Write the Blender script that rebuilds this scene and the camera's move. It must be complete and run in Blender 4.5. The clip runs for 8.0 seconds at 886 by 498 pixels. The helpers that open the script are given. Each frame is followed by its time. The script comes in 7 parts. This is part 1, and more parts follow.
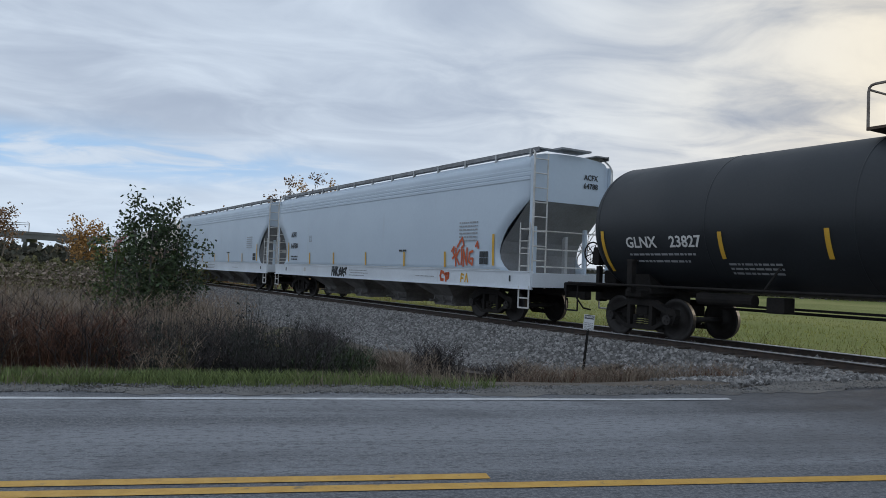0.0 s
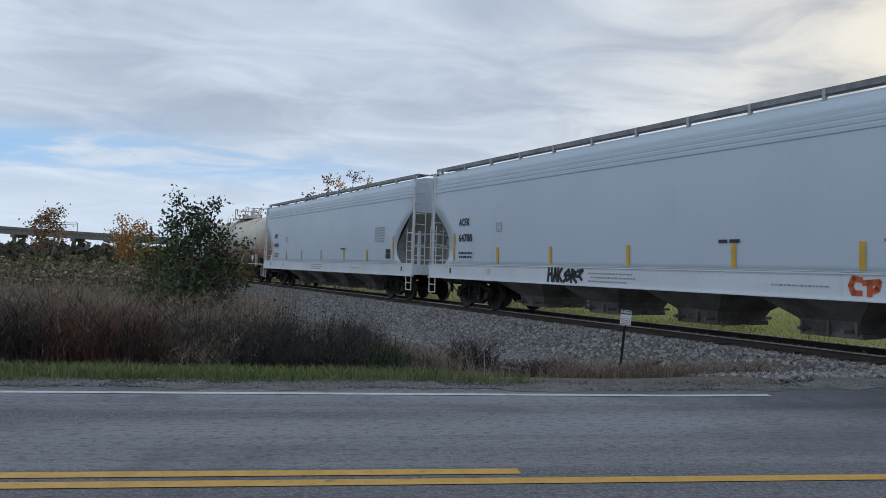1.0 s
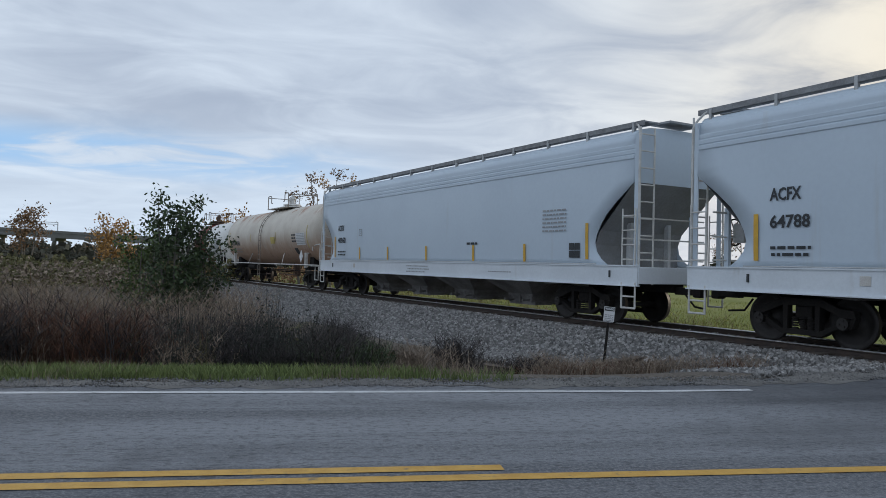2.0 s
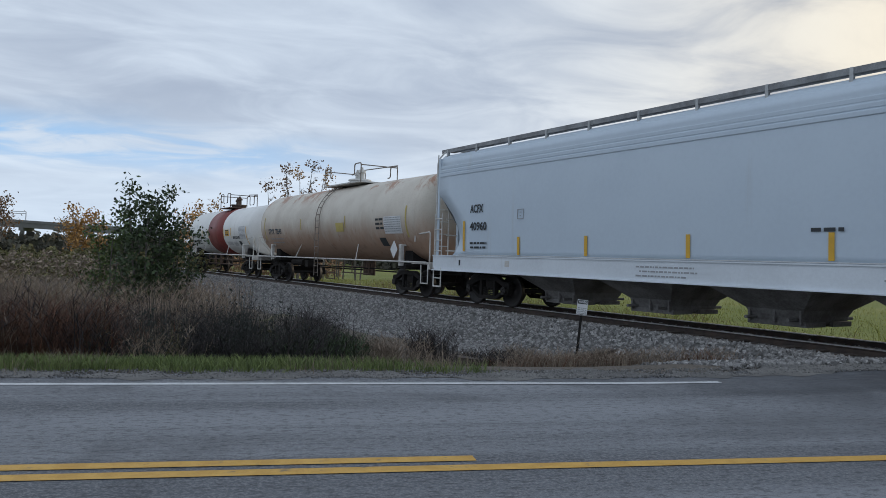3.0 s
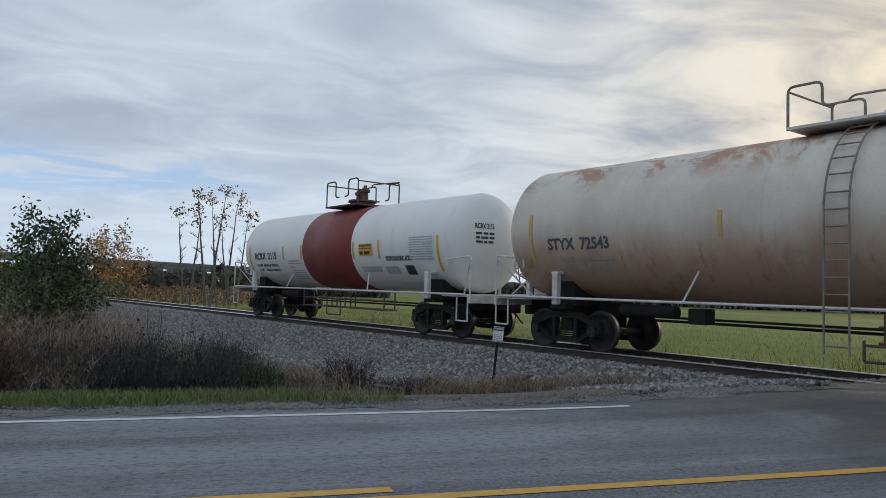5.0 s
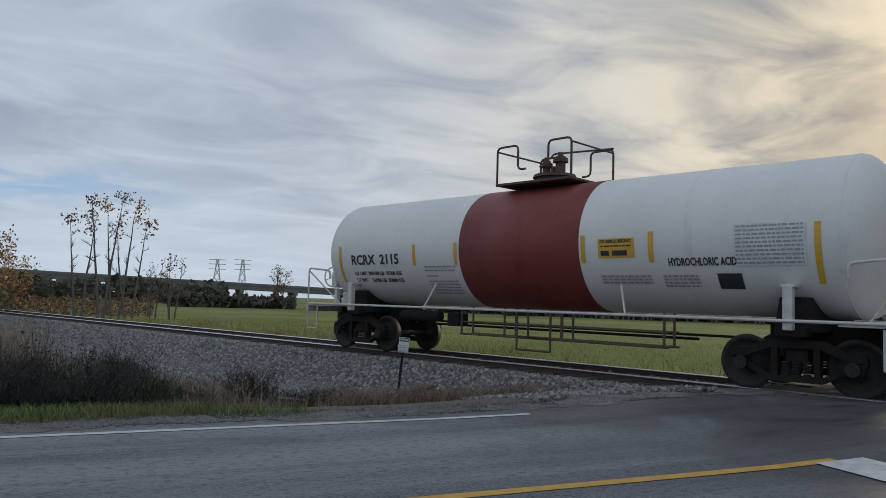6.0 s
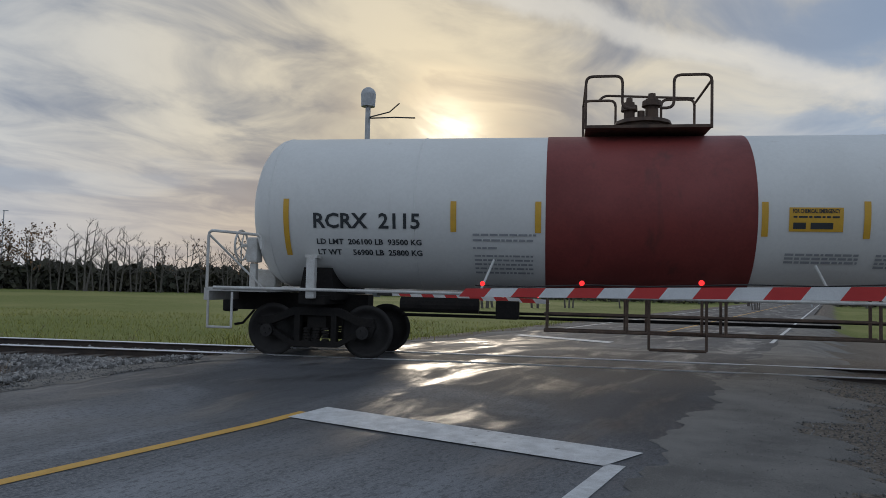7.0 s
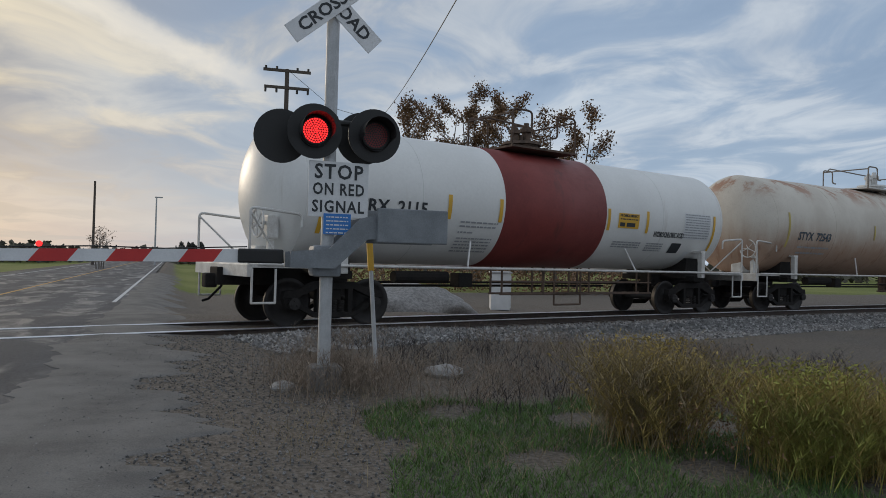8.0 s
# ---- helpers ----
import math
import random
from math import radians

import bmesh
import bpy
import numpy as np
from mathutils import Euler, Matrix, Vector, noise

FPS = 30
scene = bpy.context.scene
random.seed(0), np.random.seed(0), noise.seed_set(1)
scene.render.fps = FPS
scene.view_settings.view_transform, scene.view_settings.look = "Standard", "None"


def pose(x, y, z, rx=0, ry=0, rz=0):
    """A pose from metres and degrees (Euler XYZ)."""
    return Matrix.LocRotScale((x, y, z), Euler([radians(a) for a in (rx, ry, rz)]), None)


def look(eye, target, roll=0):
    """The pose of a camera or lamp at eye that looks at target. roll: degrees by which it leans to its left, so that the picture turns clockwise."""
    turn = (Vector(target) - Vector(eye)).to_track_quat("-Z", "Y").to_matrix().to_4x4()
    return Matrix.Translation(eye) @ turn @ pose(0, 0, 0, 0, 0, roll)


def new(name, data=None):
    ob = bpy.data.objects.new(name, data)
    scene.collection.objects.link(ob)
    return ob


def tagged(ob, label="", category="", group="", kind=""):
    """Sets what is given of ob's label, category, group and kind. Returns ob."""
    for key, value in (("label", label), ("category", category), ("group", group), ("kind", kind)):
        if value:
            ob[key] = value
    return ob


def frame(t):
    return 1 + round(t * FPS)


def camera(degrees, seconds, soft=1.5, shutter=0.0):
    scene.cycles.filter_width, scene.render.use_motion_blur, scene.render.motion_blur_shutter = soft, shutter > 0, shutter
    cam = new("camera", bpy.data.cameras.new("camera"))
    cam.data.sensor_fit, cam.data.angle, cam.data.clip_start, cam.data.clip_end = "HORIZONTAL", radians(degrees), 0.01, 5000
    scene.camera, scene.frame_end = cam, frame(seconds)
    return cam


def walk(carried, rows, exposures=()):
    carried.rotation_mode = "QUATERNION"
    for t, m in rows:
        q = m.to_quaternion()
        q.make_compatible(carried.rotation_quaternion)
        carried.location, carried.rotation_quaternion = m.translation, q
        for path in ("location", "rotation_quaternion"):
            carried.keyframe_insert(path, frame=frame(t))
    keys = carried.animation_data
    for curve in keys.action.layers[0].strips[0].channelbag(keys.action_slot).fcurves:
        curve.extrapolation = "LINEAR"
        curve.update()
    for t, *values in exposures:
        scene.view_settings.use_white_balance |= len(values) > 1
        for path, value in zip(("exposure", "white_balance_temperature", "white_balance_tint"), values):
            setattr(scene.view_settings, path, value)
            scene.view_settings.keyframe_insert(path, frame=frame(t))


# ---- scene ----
# ---------------------------------------------------------------- camera
cam = camera(61.9, 8.0, 0.8)
CAM_ROWS = [
    (0.0, -0.144, 0.067, 1.512, -10.69, 1.76, -2.02), (0.5, -0.113, 0.068, 1.506, -7.69, 1.29, -1.89),
    (1.0, -0.074, 0.058, 1.503, -7.72, 1.39, -1.67), (1.5, -0.062, 0.057, 1.501, -8.21, 1.45, -1.36),
    (3.0, -0.051, 0.045, 1.490, -10.83, 0.76, -1.77), (3.5, -0.039, 0.017, 1.496, -12.09, 1.13, -1.63),
    (4.0, -0.032, 0.016, 1.501, -13.49, 1.68, -1.69), (5.5, -0.066, -0.012, 1.519, -19.72, 3.55, -1.38),
    (6.0, -0.035, -0.066, 1.508, -24.32, 4.06, -1.63), (6.3, -0.020, -0.067, 1.470, -31.04, 4.46, -2.32),
    (6.5, 0.011, -0.055, 1.457, -37.88, 4.34, -2.27), (6.7, 0.048, -0.036, 1.455, -46.69, 3.96, -1.98),
    (7.0, 0.049, -0.022, 1.474, -62.29, 2.84, -1.36), (7.5, 0.106, -0.006, 1.484, -86.00, 1.42, -1.11),
    (7.7, 0.122, -0.013, 1.485, -95.82, 1.12, -1.40), (8.0, 0.077, -0.042, 1.507, -110.09, 0.87, -1.51)]
walk(cam, [(t, pose(x, y, z, 90 + p, r, w)) for t, x, y, z, w, p, r in CAM_ROWS],
     exposures=[(0.0, 0.22, 6150, 10), (4.0, 0.26, 6150, 10), (5.5, 0.06, 6200, 10), (6.0, -0.08, 6200, 10), (6.5, -0.24, 6100, 10), (7.0, -0.25, 6050, 10), (7.5, -0.30, 5950, 10), (8.0, -0.08, 6300, 10)])

# ---------------------------------------------------------------- world and light
SUN_DIR = Vector((0.866, 0.455, 0.192)).normalized()
SUN_ELEV, SUN_AZ = math.asin(SUN_DIR.z), math.atan2(SUN_DIR.x, SUN_DIR.y)


class Nodes:
    """Short hand for a node tree."""

    def __init__(self, tree):
        self.t, self.n = tree, tree.nodes
        self.n.clear()

    def add(self, kind, ins=None, **props):
        nd = self.n.new(kind)
        for k, v in props.items():
            if k == "operation": nd.operation = v
            elif k == "blend_type": nd.blend_type = v
            elif k == "data_type": nd.data_type = v
            elif k == "sky_type": nd.sky_type = v
            elif k == "interpolation_type": nd.interpolation_type = v
            elif k == "feature": nd.feature = v
        for k, v in (ins or {}).items():
            if isinstance(v, bpy.types.NodeSocket):
                self.t.links.new(v, nd.inputs[k])
            else:
                nd.inputs[k].default_value = v
        return nd

    def math(self, op, a, b=0.0, c=0.0):
        nd = self.n.new("ShaderNodeMath")
        nd.operation = op
        for i, v in enumerate((a, b, c)):
            if isinstance(v, bpy.types.NodeSocket): self.t.links.new(v, nd.inputs[i])
            else: nd.inputs[i].default_value = v
        return nd.outputs[0]

    def mix(self, fac, a, b, mode="MIX"):
        nd = self.n.new("ShaderNodeMix")
        nd.data_type, nd.blend_type = "RGBA", mode
        for i, v in ((0, fac), (6, a), (7, b)):
            if isinstance(v, bpy.types.NodeSocket): self.t.links.new(v, nd.inputs[i])
            else: nd.inputs[i].default_value = (*v, 1) if isinstance(v, tuple) and len(v) == 3 else v
        return nd.outputs[2]

    def range(self, v, a, b, c=0.0, d=1.0, smooth=True):
        nd = self.n.new("ShaderNodeMapRange")
        nd.interpolation_type = "SMOOTHSTEP" if smooth else "LINEAR"
        self.t.links.new(v, nd.inputs[0])
        for i, x in enumerate((a, b, c, d)): nd.inputs[i + 1].default_value = x
        return nd.outputs[0]

    def noise(self, vec, scale, detail=4.0, rough=0.55, dist=0.0):
        nd = self.n.new("ShaderNodeTexNoise")
        if vec is not None: self.t.links.new(vec, nd.inputs["Vector"])
        nd.inputs["Scale"].default_value, nd.inputs["Detail"].default_value = scale, detail
        nd.inputs["Roughness"].default_value, nd.inputs["Distortion"].default_value = rough, dist
        return nd.outputs["Fac"]


def make_world():
    w = bpy.data.worlds.new("sky")
    w.use_nodes = True
    g = Nodes(w.node_tree)
    co = g.add("ShaderNodeTexCoord").outputs["Generated"]
    sep = g.add("ShaderNodeSeparateXYZ", {0: co})
    x, y, z = sep.outputs
    sky = g.n.new("ShaderNodeTexSky")
    sky.sky_type, sky.sun_disc = "NISHITA", False
    sky.sun_elevation, sky.sun_rotation = SUN_ELEV, SUN_AZ
    sky.dust_density = 1.5
    clear = g.mix(1.0, sky.outputs[0], (0.085, 0.085, 0.085), "MULTIPLY")
    # a flat cloud sheet seen in perspective
    zz = g.math("MAXIMUM", g.math("ADD", z, 0.11), 0.03)
    plane = g.add("ShaderNodeCombineXYZ", {0: g.math("DIVIDE", x, zz), 1: g.math("DIVIDE", y, zz), 2: 0.0}).outputs[0]
    turned = g.add("ShaderNodeMapping", {0: plane, "Rotation": (0, 0, radians(28)), "Scale": (0.75, 1.0, 1)}).outputs[0]
    n1 = g.noise(turned, 0.55, 6.0, 0.5, 0.4)
    n2 = g.noise(turned, 2.0, 8.0, 0.56, 0.7)
    n3 = g.noise(plane, 0.45, 3.0, 0.5)
    # towards the sun
    dot = g.add("ShaderNodeVectorMath", {0: co, 1: tuple(SUN_DIR)}, operation="DOT_PRODUCT").outputs["Value"]
    near = g.math("POWER", g.math("MAXIMUM", dot, 0.0), 6.5)
    veil = g.range(n2, 0.58, 0.40, 0.25, 1.0)
    core = g.math("MULTIPLY", veil, g.math("POWER", g.math("MAXIMUM", dot, 0.0), 120.0))
    disc = g.math("MULTIPLY", veil, g.math("POWER", g.math("MAXIMUM", dot, 0.0), 1500.0))
    low = g.range(z, 0.0, 0.22, 1.0, 0.0)
    # shade of the cloud: bluish grey to pale, warmer towards the sun
    shade = g.math("ADD", g.math("MULTIPLY", n1, 0.55), g.math("MULTIPLY", n2, 0.45))
    tone = g.range(shade, 0.33, 0.67)
    cool = g.mix(tone, (0.36, 0.41, 0.49), (0.62, 0.68, 0.74))
    warm = g.mix(g.range(shade, 0.40, 0.59), (0.28, 0.265, 0.26), (0.95, 0.79, 0.53))
    cloud = g.mix(near, cool, warm)
    horizon = g.mix(near, (0.60, 0.68, 0.76), (0.70, 0.47, 0.27))
    cloud = g.mix(g.math("MULTIPLY", low, 0.75), cloud, horizon)
    # thin places where blue shows
    hole = g.range(g.math("ADD", g.math("MULTIPLY", n3, 0.6), g.math("MULTIPLY", n1, 0.4)), 0.30, 0.44)
    away = g.range(dot, 0.55, 0.9, 0.0, 1.0)
    cover = g.math("MAXIMUM", hole, g.math("MULTIPLY", away, 0.8))
    right = g.range(g.math("ADD", g.math("MULTIPLY", x, 0.85), g.math("MULTIPLY", y, -0.55)), 0.55, 0.95)
    cover = g.math("MULTIPLY", cover, g.math("SUBTRACT", 1.0, g.math("MULTIPLY", right, g.range(n2, 0.62, 0.42, 0.0, 0.55))))
    blue = g.mix(0.6, clear, (0.25, 0.43, 0.70))
    col = g.mix(cover, blue, cloud)
    # a band of blue low in the open side
    leftside = g.range(g.math("ADD", g.math("MULTIPLY", x, -0.45), g.math("MULTIPLY", y, 0.89)), 0.8, 0.98)
    band = g.math("MULTIPLY", g.range(z, 0.085, 0.125), g.range(z, 0.17, 0.13))
    band = g.math("MULTIPLY", g.math("MULTIPLY", band, leftside), g.range(n2, 0.62, 0.42))
    col = g.mix(g.math("MULTIPLY", band, 0.8), col, (0.28, 0.48, 0.72))
    # vapour trail
    tr = [Vector((math.sin(radians(z)) * math.cos(radians(e)), math.cos(radians(z)) * math.cos(radians(e)), math.sin(radians(e)))) for z, e in ((71.0, 20.6), (94.5, 12.95))]
    across = tr[0].cross(tr[1]).normalized()
    along = (tr[1] - tr[0]).normalized()
    wig = g.math("MULTIPLY", g.math("SUBTRACT", g.noise(co, 9.0, 5.0, 0.6), 0.5), 0.05)
    off = g.math("ADD", g.add("ShaderNodeVectorMath", {0: co, 1: tuple(across)}, operation="DOT_PRODUCT").outputs["Value"], wig)
    run = g.add("ShaderNodeVectorMath", {0: co, 1: tuple(along)}, operation="DOT_PRODUCT").outputs["Value"]
    r0, r1 = tr[0].dot(along), tr[1].dot(along)
    trail = g.math("MULTIPLY", g.range(g.math("ABSOLUTE", off), 0.024, 0.004), g.math("MULTIPLY", g.range(run, r0 - 0.25, r0 - 0.05), g.range(run, r1 + 0.12, r1 - 0.05)))
    col = g.mix(g.math("MULTIPLY", trail, 0.62), col, (0.93, 0.86, 0.74))
    glow = g.mix(core, (0, 0, 0), (0.85, 0.62, 0.30))
    col = g.mix(1.0, col, glow, "ADD")
    col = g.mix(1.0, col, g.mix(disc, (0, 0, 0), (2.2, 1.9, 1.4)), "ADD")
    under = g.range(z, -0.02, 0.0)
    col = g.mix(under, (0.10, 0.10, 0.09), col)
    bg = g.add("ShaderNodeBackground", {0: col, 1: 1.0})
    out = g.add("ShaderNodeOutputWorld", {0: bg.outputs[0]})
    scene.world = w


make_world()
sun = new("sun", bpy.data.lights.new("sun", "SUN"))
sun.data.energy, sun.data.angle, sun.data.color = 0.9, radians(9), (1.0, 0.83, 0.62)
sun.matrix_world = look(Vector((0, 0, 60)) + SUN_DIR * 50, (0, 0, 60))


# ---------------------------------------------------------------- materials
def mat(name, c1, c2=None, rough=0.6, metal=0.0, scale=3.0, fine=60.0, bump=0.15, dist=0.01, rough2=None, stretch=(1, 1, 1), streak=None, spec=0.5,
        rnd=0.0):
    m = bpy.data.materials.new(name)
    m.use_nodes = True
    g = Nodes(m.node_tree)
    c2 = c2 or tuple(v * 0.8 for v in c1)
    co = g.add("ShaderNodeTexCoord").outputs["Object"]
    vec = g.add("ShaderNodeMapping", {0: co, "Scale": stretch}).outputs[0]
    n1, n2 = g.noise(vec, scale, 5.0, 0.6), g.noise(vec, fine, 3.0, 0.6)
    mixed = g.math("ADD", g.math("MULTIPLY", n1, 0.65), g.math("MULTIPLY", n2, 0.35))
    col = g.mix(g.range(mixed, 0.36, 0.64), c1, c2)
    if streak:
        sv = g.add("ShaderNodeMapping", {0: co, "Scale": streak[1]}).outputs[0]
        col = g.mix(g.range(g.noise(sv, 1.0, 5.0, 0.6), streak[2], streak[3]), col, streak[0])
    if rnd:
        r = g.add("ShaderNodeObjectInfo").outputs["Random"]
        i = g.add("ShaderNodeNewGeometry").outputs["Random Per Island"]
        k = g.range(g.math("FRACT", g.math("ADD", r, i)), 0, 1, 1 - rnd, 1 + rnd, False)
        hsv = g.add("ShaderNodeHueSaturation", {"Value": k, "Color": col})
        col = hsv.outputs[0]
    ro = g.range(n1, 0.3, 0.7, rough, rough2 if rough2 is not None else min(1, rough + 0.12))
    bp = g.add("ShaderNodeBump", {"Strength": bump, "Distance": dist, "Height": mixed})
    bs = g.add("ShaderNodeBsdfPrincipled", {"Base Color": col, "Roughness": ro, "Metallic": metal, "Normal": bp.outputs[0], "Specular IOR Level": spec})
    g.add("ShaderNodeOutputMaterial", {0: bs.outputs[0]})
    return m


def glow(name, color, strength):
    m = bpy.data.materials.new(name)
    m.use_nodes = True
    g = Nodes(m.node_tree)
    e = g.add("ShaderNodeEmission", {0: (*color, 1), 1: strength})
    g.add("ShaderNodeOutputMaterial", {0: e.outputs[0]})
    return m


def make_road_mat():
    m = bpy.data.materials.new("wet_asphalt")
    m.use_nodes = True
    g = Nodes(m.node_tree)
    co = g.add("ShaderNodeTexCoord").outputs["Object"]
    lane = g.add("ShaderNodeMapping", {0: co, "Scale": (0.05, 1.1, 1)}).outputs[0]
    big = g.noise(lane, 1.0, 5.0, 0.6, 0.4)
    patch = g.noise(co, 0.35, 5.0, 0.6, 0.6)
    grit = g.noise(co, 85.0, 3.0, 0.7)
    stone = g.noise(co, 260.0, 2.0, 0.6)
    agg = g.noise(co, 32.0, 4.0, 0.75)
    col = g.mix(g.range(big, 0.35, 0.65), (0.128, 0.134, 0.147), (0.265, 0.275, 0.295))
    col = g.mix(g.math("MULTIPLY", g.range(agg, 0.44, 0.60), 0.6), col, (0.30, 0.30, 0.305))
    coarse = g.noise(g.add("ShaderNodeMapping", {0: co, "Scale": (9, 20, 1)}).outputs[0], 1.0, 3.0, 0.8)
    col = g.mix(g.math("MULTIPLY", g.range(coarse, 0.50, 0.62), 0.5), col, (0.055, 0.056, 0.060))
    col = g.mix(g.math("MULTIPLY", g.range(grit, 0.5, 0.68), 0.5), col, (0.045, 0.045, 0.048))
    col = g.mix(g.math("MULTIPLY", g.range(patch, 0.50, 0.68), 0.45), col, (0.05, 0.05, 0.053))
    # wetter towards the crossing, in bands along the lanes
    sx = g.add("ShaderNodeSeparateXYZ", {0: co}).outputs[0]
    lane2 = g.add("ShaderNodeMapping", {0: co, "Scale": (0.42, 1.25, 1), "Rotation": (0, 0, radians(-8))}).outputs[0]
    band = g.noise(lane2, 1.0, 6.0, 0.62, 0.7)
    wet = g.math("MULTIPLY", g.range(sx, 2.5, 8.0), g.range(g.math("ADD", g.math("MULTIPLY", band, 0.7), g.math("MULTIPLY", patch, 0.3)), 0.455, 0.62))
    moist = g.range(sx, 3.0, 6.5)
    ro = g.mix(wet, g.mix(moist, (0.95, 0.95, 0.95), (0.80, 0.80, 0.80)), (0.36, 0.36, 0.36))
    damp = g.math("MULTIPLY", g.range(sx, 3.5, 8.0), g.range(patch, 0.30, 0.50, 0.4, 0.8))
    col = g.mix(damp, col, (0.048, 0.048, 0.052))
    col = g.mix(g.math("MULTIPLY", wet, 0.6), col, (0.032, 0.032, 0.035))
    h = g.math("ADD", g.math("MULTIPLY", grit, 0.6), g.math("MULTIPLY", stone, 0.4))
    bp = g.add("ShaderNodeBump", {"Strength": g.math("SUBTRACT", g.math("SUBTRACT", 0.6, g.math("MULTIPLY", moist, 0.2)), g.math("MULTIPLY", wet, 0.25)), "Distance": 0.008, "Height": h})
    bs = g.add("ShaderNodeBsdfPrincipled", {"Base Color": col, "Roughness": ro, "Normal": bp.outputs[0], "Specular IOR Level": g.math("ADD", g.math("MULTIPLY", wet, 0.28), 0.22)})
    g.add("ShaderNodeOutputMaterial", {0: bs.outputs[0]})
    return m


def make_ground_mat():
    m = bpy.data.materials.new("field_ground")
    m.use_nodes = True
    g = Nodes(m.node_tree)
    co = g.add("ShaderNodeTexCoord").outputs["Object"]
    big, mid, fine = g.noise(co, 0.06, 5.0, 0.6), g.noise(co, 0.9, 5.0, 0.65), g.noise(co, 22.0, 4.0, 0.7)
    grass = g.mix(g.range(fine, 0.35, 0.65), (0.10, 0.13, 0.030), (0.19, 0.21, 0.055))
    grass = g.mix(g.range(big, 0.4, 0.62), grass, (0.21, 0.22, 0.07))
    dirt = g.mix(g.range(fine, 0.35, 0.65), (0.10, 0.085, 0.07), (0.20, 0.175, 0.15))
    at = g.add("ShaderNodeAttribute")
    at.attribute_name = "bare"
    k = g.range(g.math("ADD", at.outputs["Fac"], g.math("MULTIPLY", g.math("SUBTRACT", mid, 0.5), 1.4)), 0.35, 0.65)
    col = g.mix(k, grass, dirt)
    bp = g.add("ShaderNodeBump", {"Strength": 0.7, "Distance": 0.04, "Height": g.math("ADD", fine, mid)})
    bs = g.add("ShaderNodeBsdfPrincipled", {"Base Color": col, "Roughness": 0.95, "Normal": bp.outputs[0], "Specular IOR Level": 0.2})
    g.add("ShaderNodeOutputMaterial", {0: bs.outputs[0]})
    return m


ASPHALT, GROUND = make_road_mat(), make_ground_mat()
SHOULDER = mat("gravel_shoulder", (0.10, 0.096, 0.092), (0.19, 0.182, 0.17), 0.95, scale=1.2, fine=70, bump=0.9, dist=0.02)
WHITE_LINE = mat("worn_white_line", (0.62, 0.63, 0.64), (0.45, 0.45, 0.45), 0.6, scale=5, fine=80, streak=((0.2, 0.2, 0.2), (6, 6, 1), 0.62, 0.72))
YELLOW_LINE = mat("worn_yellow_line", (0.62, 0.36, 0.06), (0.50, 0.28, 0.05), 0.6, scale=5, fine=80, streak=((0.25, 0.18, 0.08), (6, 6, 1), 0.6, 0.72))
GRIT = mat("roadside_grit", (0.11, 0.107, 0.104), (0.20, 0.195, 0.19), 0.95, scale=9, fine=40, bump=0.6, rnd=0.5)
# bank under the loose stones: shade of the gaps painted in as a darker stone
BED_GAP_SHADE = mat("shaded_ballast_bed", (0.075, 0.073, 0.072), (0.17, 0.165, 0.16), 0.95, scale=14, fine=45, bump=1.0, dist=0.04)
BALLAST = mat("ballast_stone", (0.155, 0.152, 0.150), (0.31, 0.30, 0.29), 0.95, scale=9, fine=40, bump=0.9, dist=0.03, rnd=0.55)
RAIL_SIDE = mat("rusty_rail", (0.040, 0.032, 0.029), (0.075, 0.055, 0.044), 0.85, scale=6, fine=80)
RAIL_TOP = mat("polished_rail", (0.85, 0.85, 0.86), (0.78, 0.78, 0.79), 0.48, 1.0, bump=0.03)
TIE = mat("creosoted_wood", (0.055, 0.042, 0.035), (0.11, 0.09, 0.075), 0.9, scale=4, fine=50, bump=0.5, stretch=(1, 8, 8), rnd=0.3)
HOPPER = mat("pale_grey_paint", (0.545, 0.63, 0.715), (0.515, 0.595, 0.68), 0.45, scale=0.4, fine=10, bump=0.03, streak=((0.46, 0.48, 0.49), (1.6, 1.6, 0.10), 0.62, 0.85))
HOPPER_DIRTY = mat("dusty_grey_paint", (0.52, 0.53, 0.54), (0.40, 0.41, 0.41), 0.6, scale=1.2, fine=20, bump=0.1)
# about half as bright as the side sheets
SLOPE = mat("dark_slope_paint", (0.27, 0.28, 0.29), (0.21, 0.21, 0.21), 0.65, scale=1.0, fine=18, bump=0.1)
SILL = mat("white_sill_paint", (0.70, 0.75, 0.80), (0.63, 0.675, 0.72), 0.45, scale=0.8, fine=18, bump=0.05, streak=((0.5, 0.49, 0.47), (1.5, 1.5, 0.3), 0.62, 0.8))
BAY = mat("grimy_bay_steel", (0.20, 0.195, 0.19), (0.10, 0.095, 0.09), 0.75, scale=1.5, fine=20)
WALKWAY = mat("galvanised_grating", (0.30, 0.31, 0.32), (0.20, 0.20, 0.21), 0.55, 0.5, scale=3)
UNDER = mat("grimy_truck_steel", (0.013, 0.012, 0.012), (0.026, 0.023, 0.021), 0.85, scale=3, fine=30, spec=0.25)
WHEEL = mat("worn_wheel_steel", (0.022, 0.020, 0.020), (0.042, 0.038, 0.036), 0.55, 0.4, scale=5)
TREAD = mat("bright_wheel_tread", (0.55, 0.55, 0.55), (0.4, 0.4, 0.4), 0.3, 1.0)
WHITE_TANK = mat("white_tank_paint", (0.74, 0.74, 0.72), (0.68, 0.68, 0.66), 0.4, scale=0.6, fine=16, bump=0.05, streak=((0.50, 0.47, 0.42), (3.0, 3.0, 0.25), 0.62, 0.85))
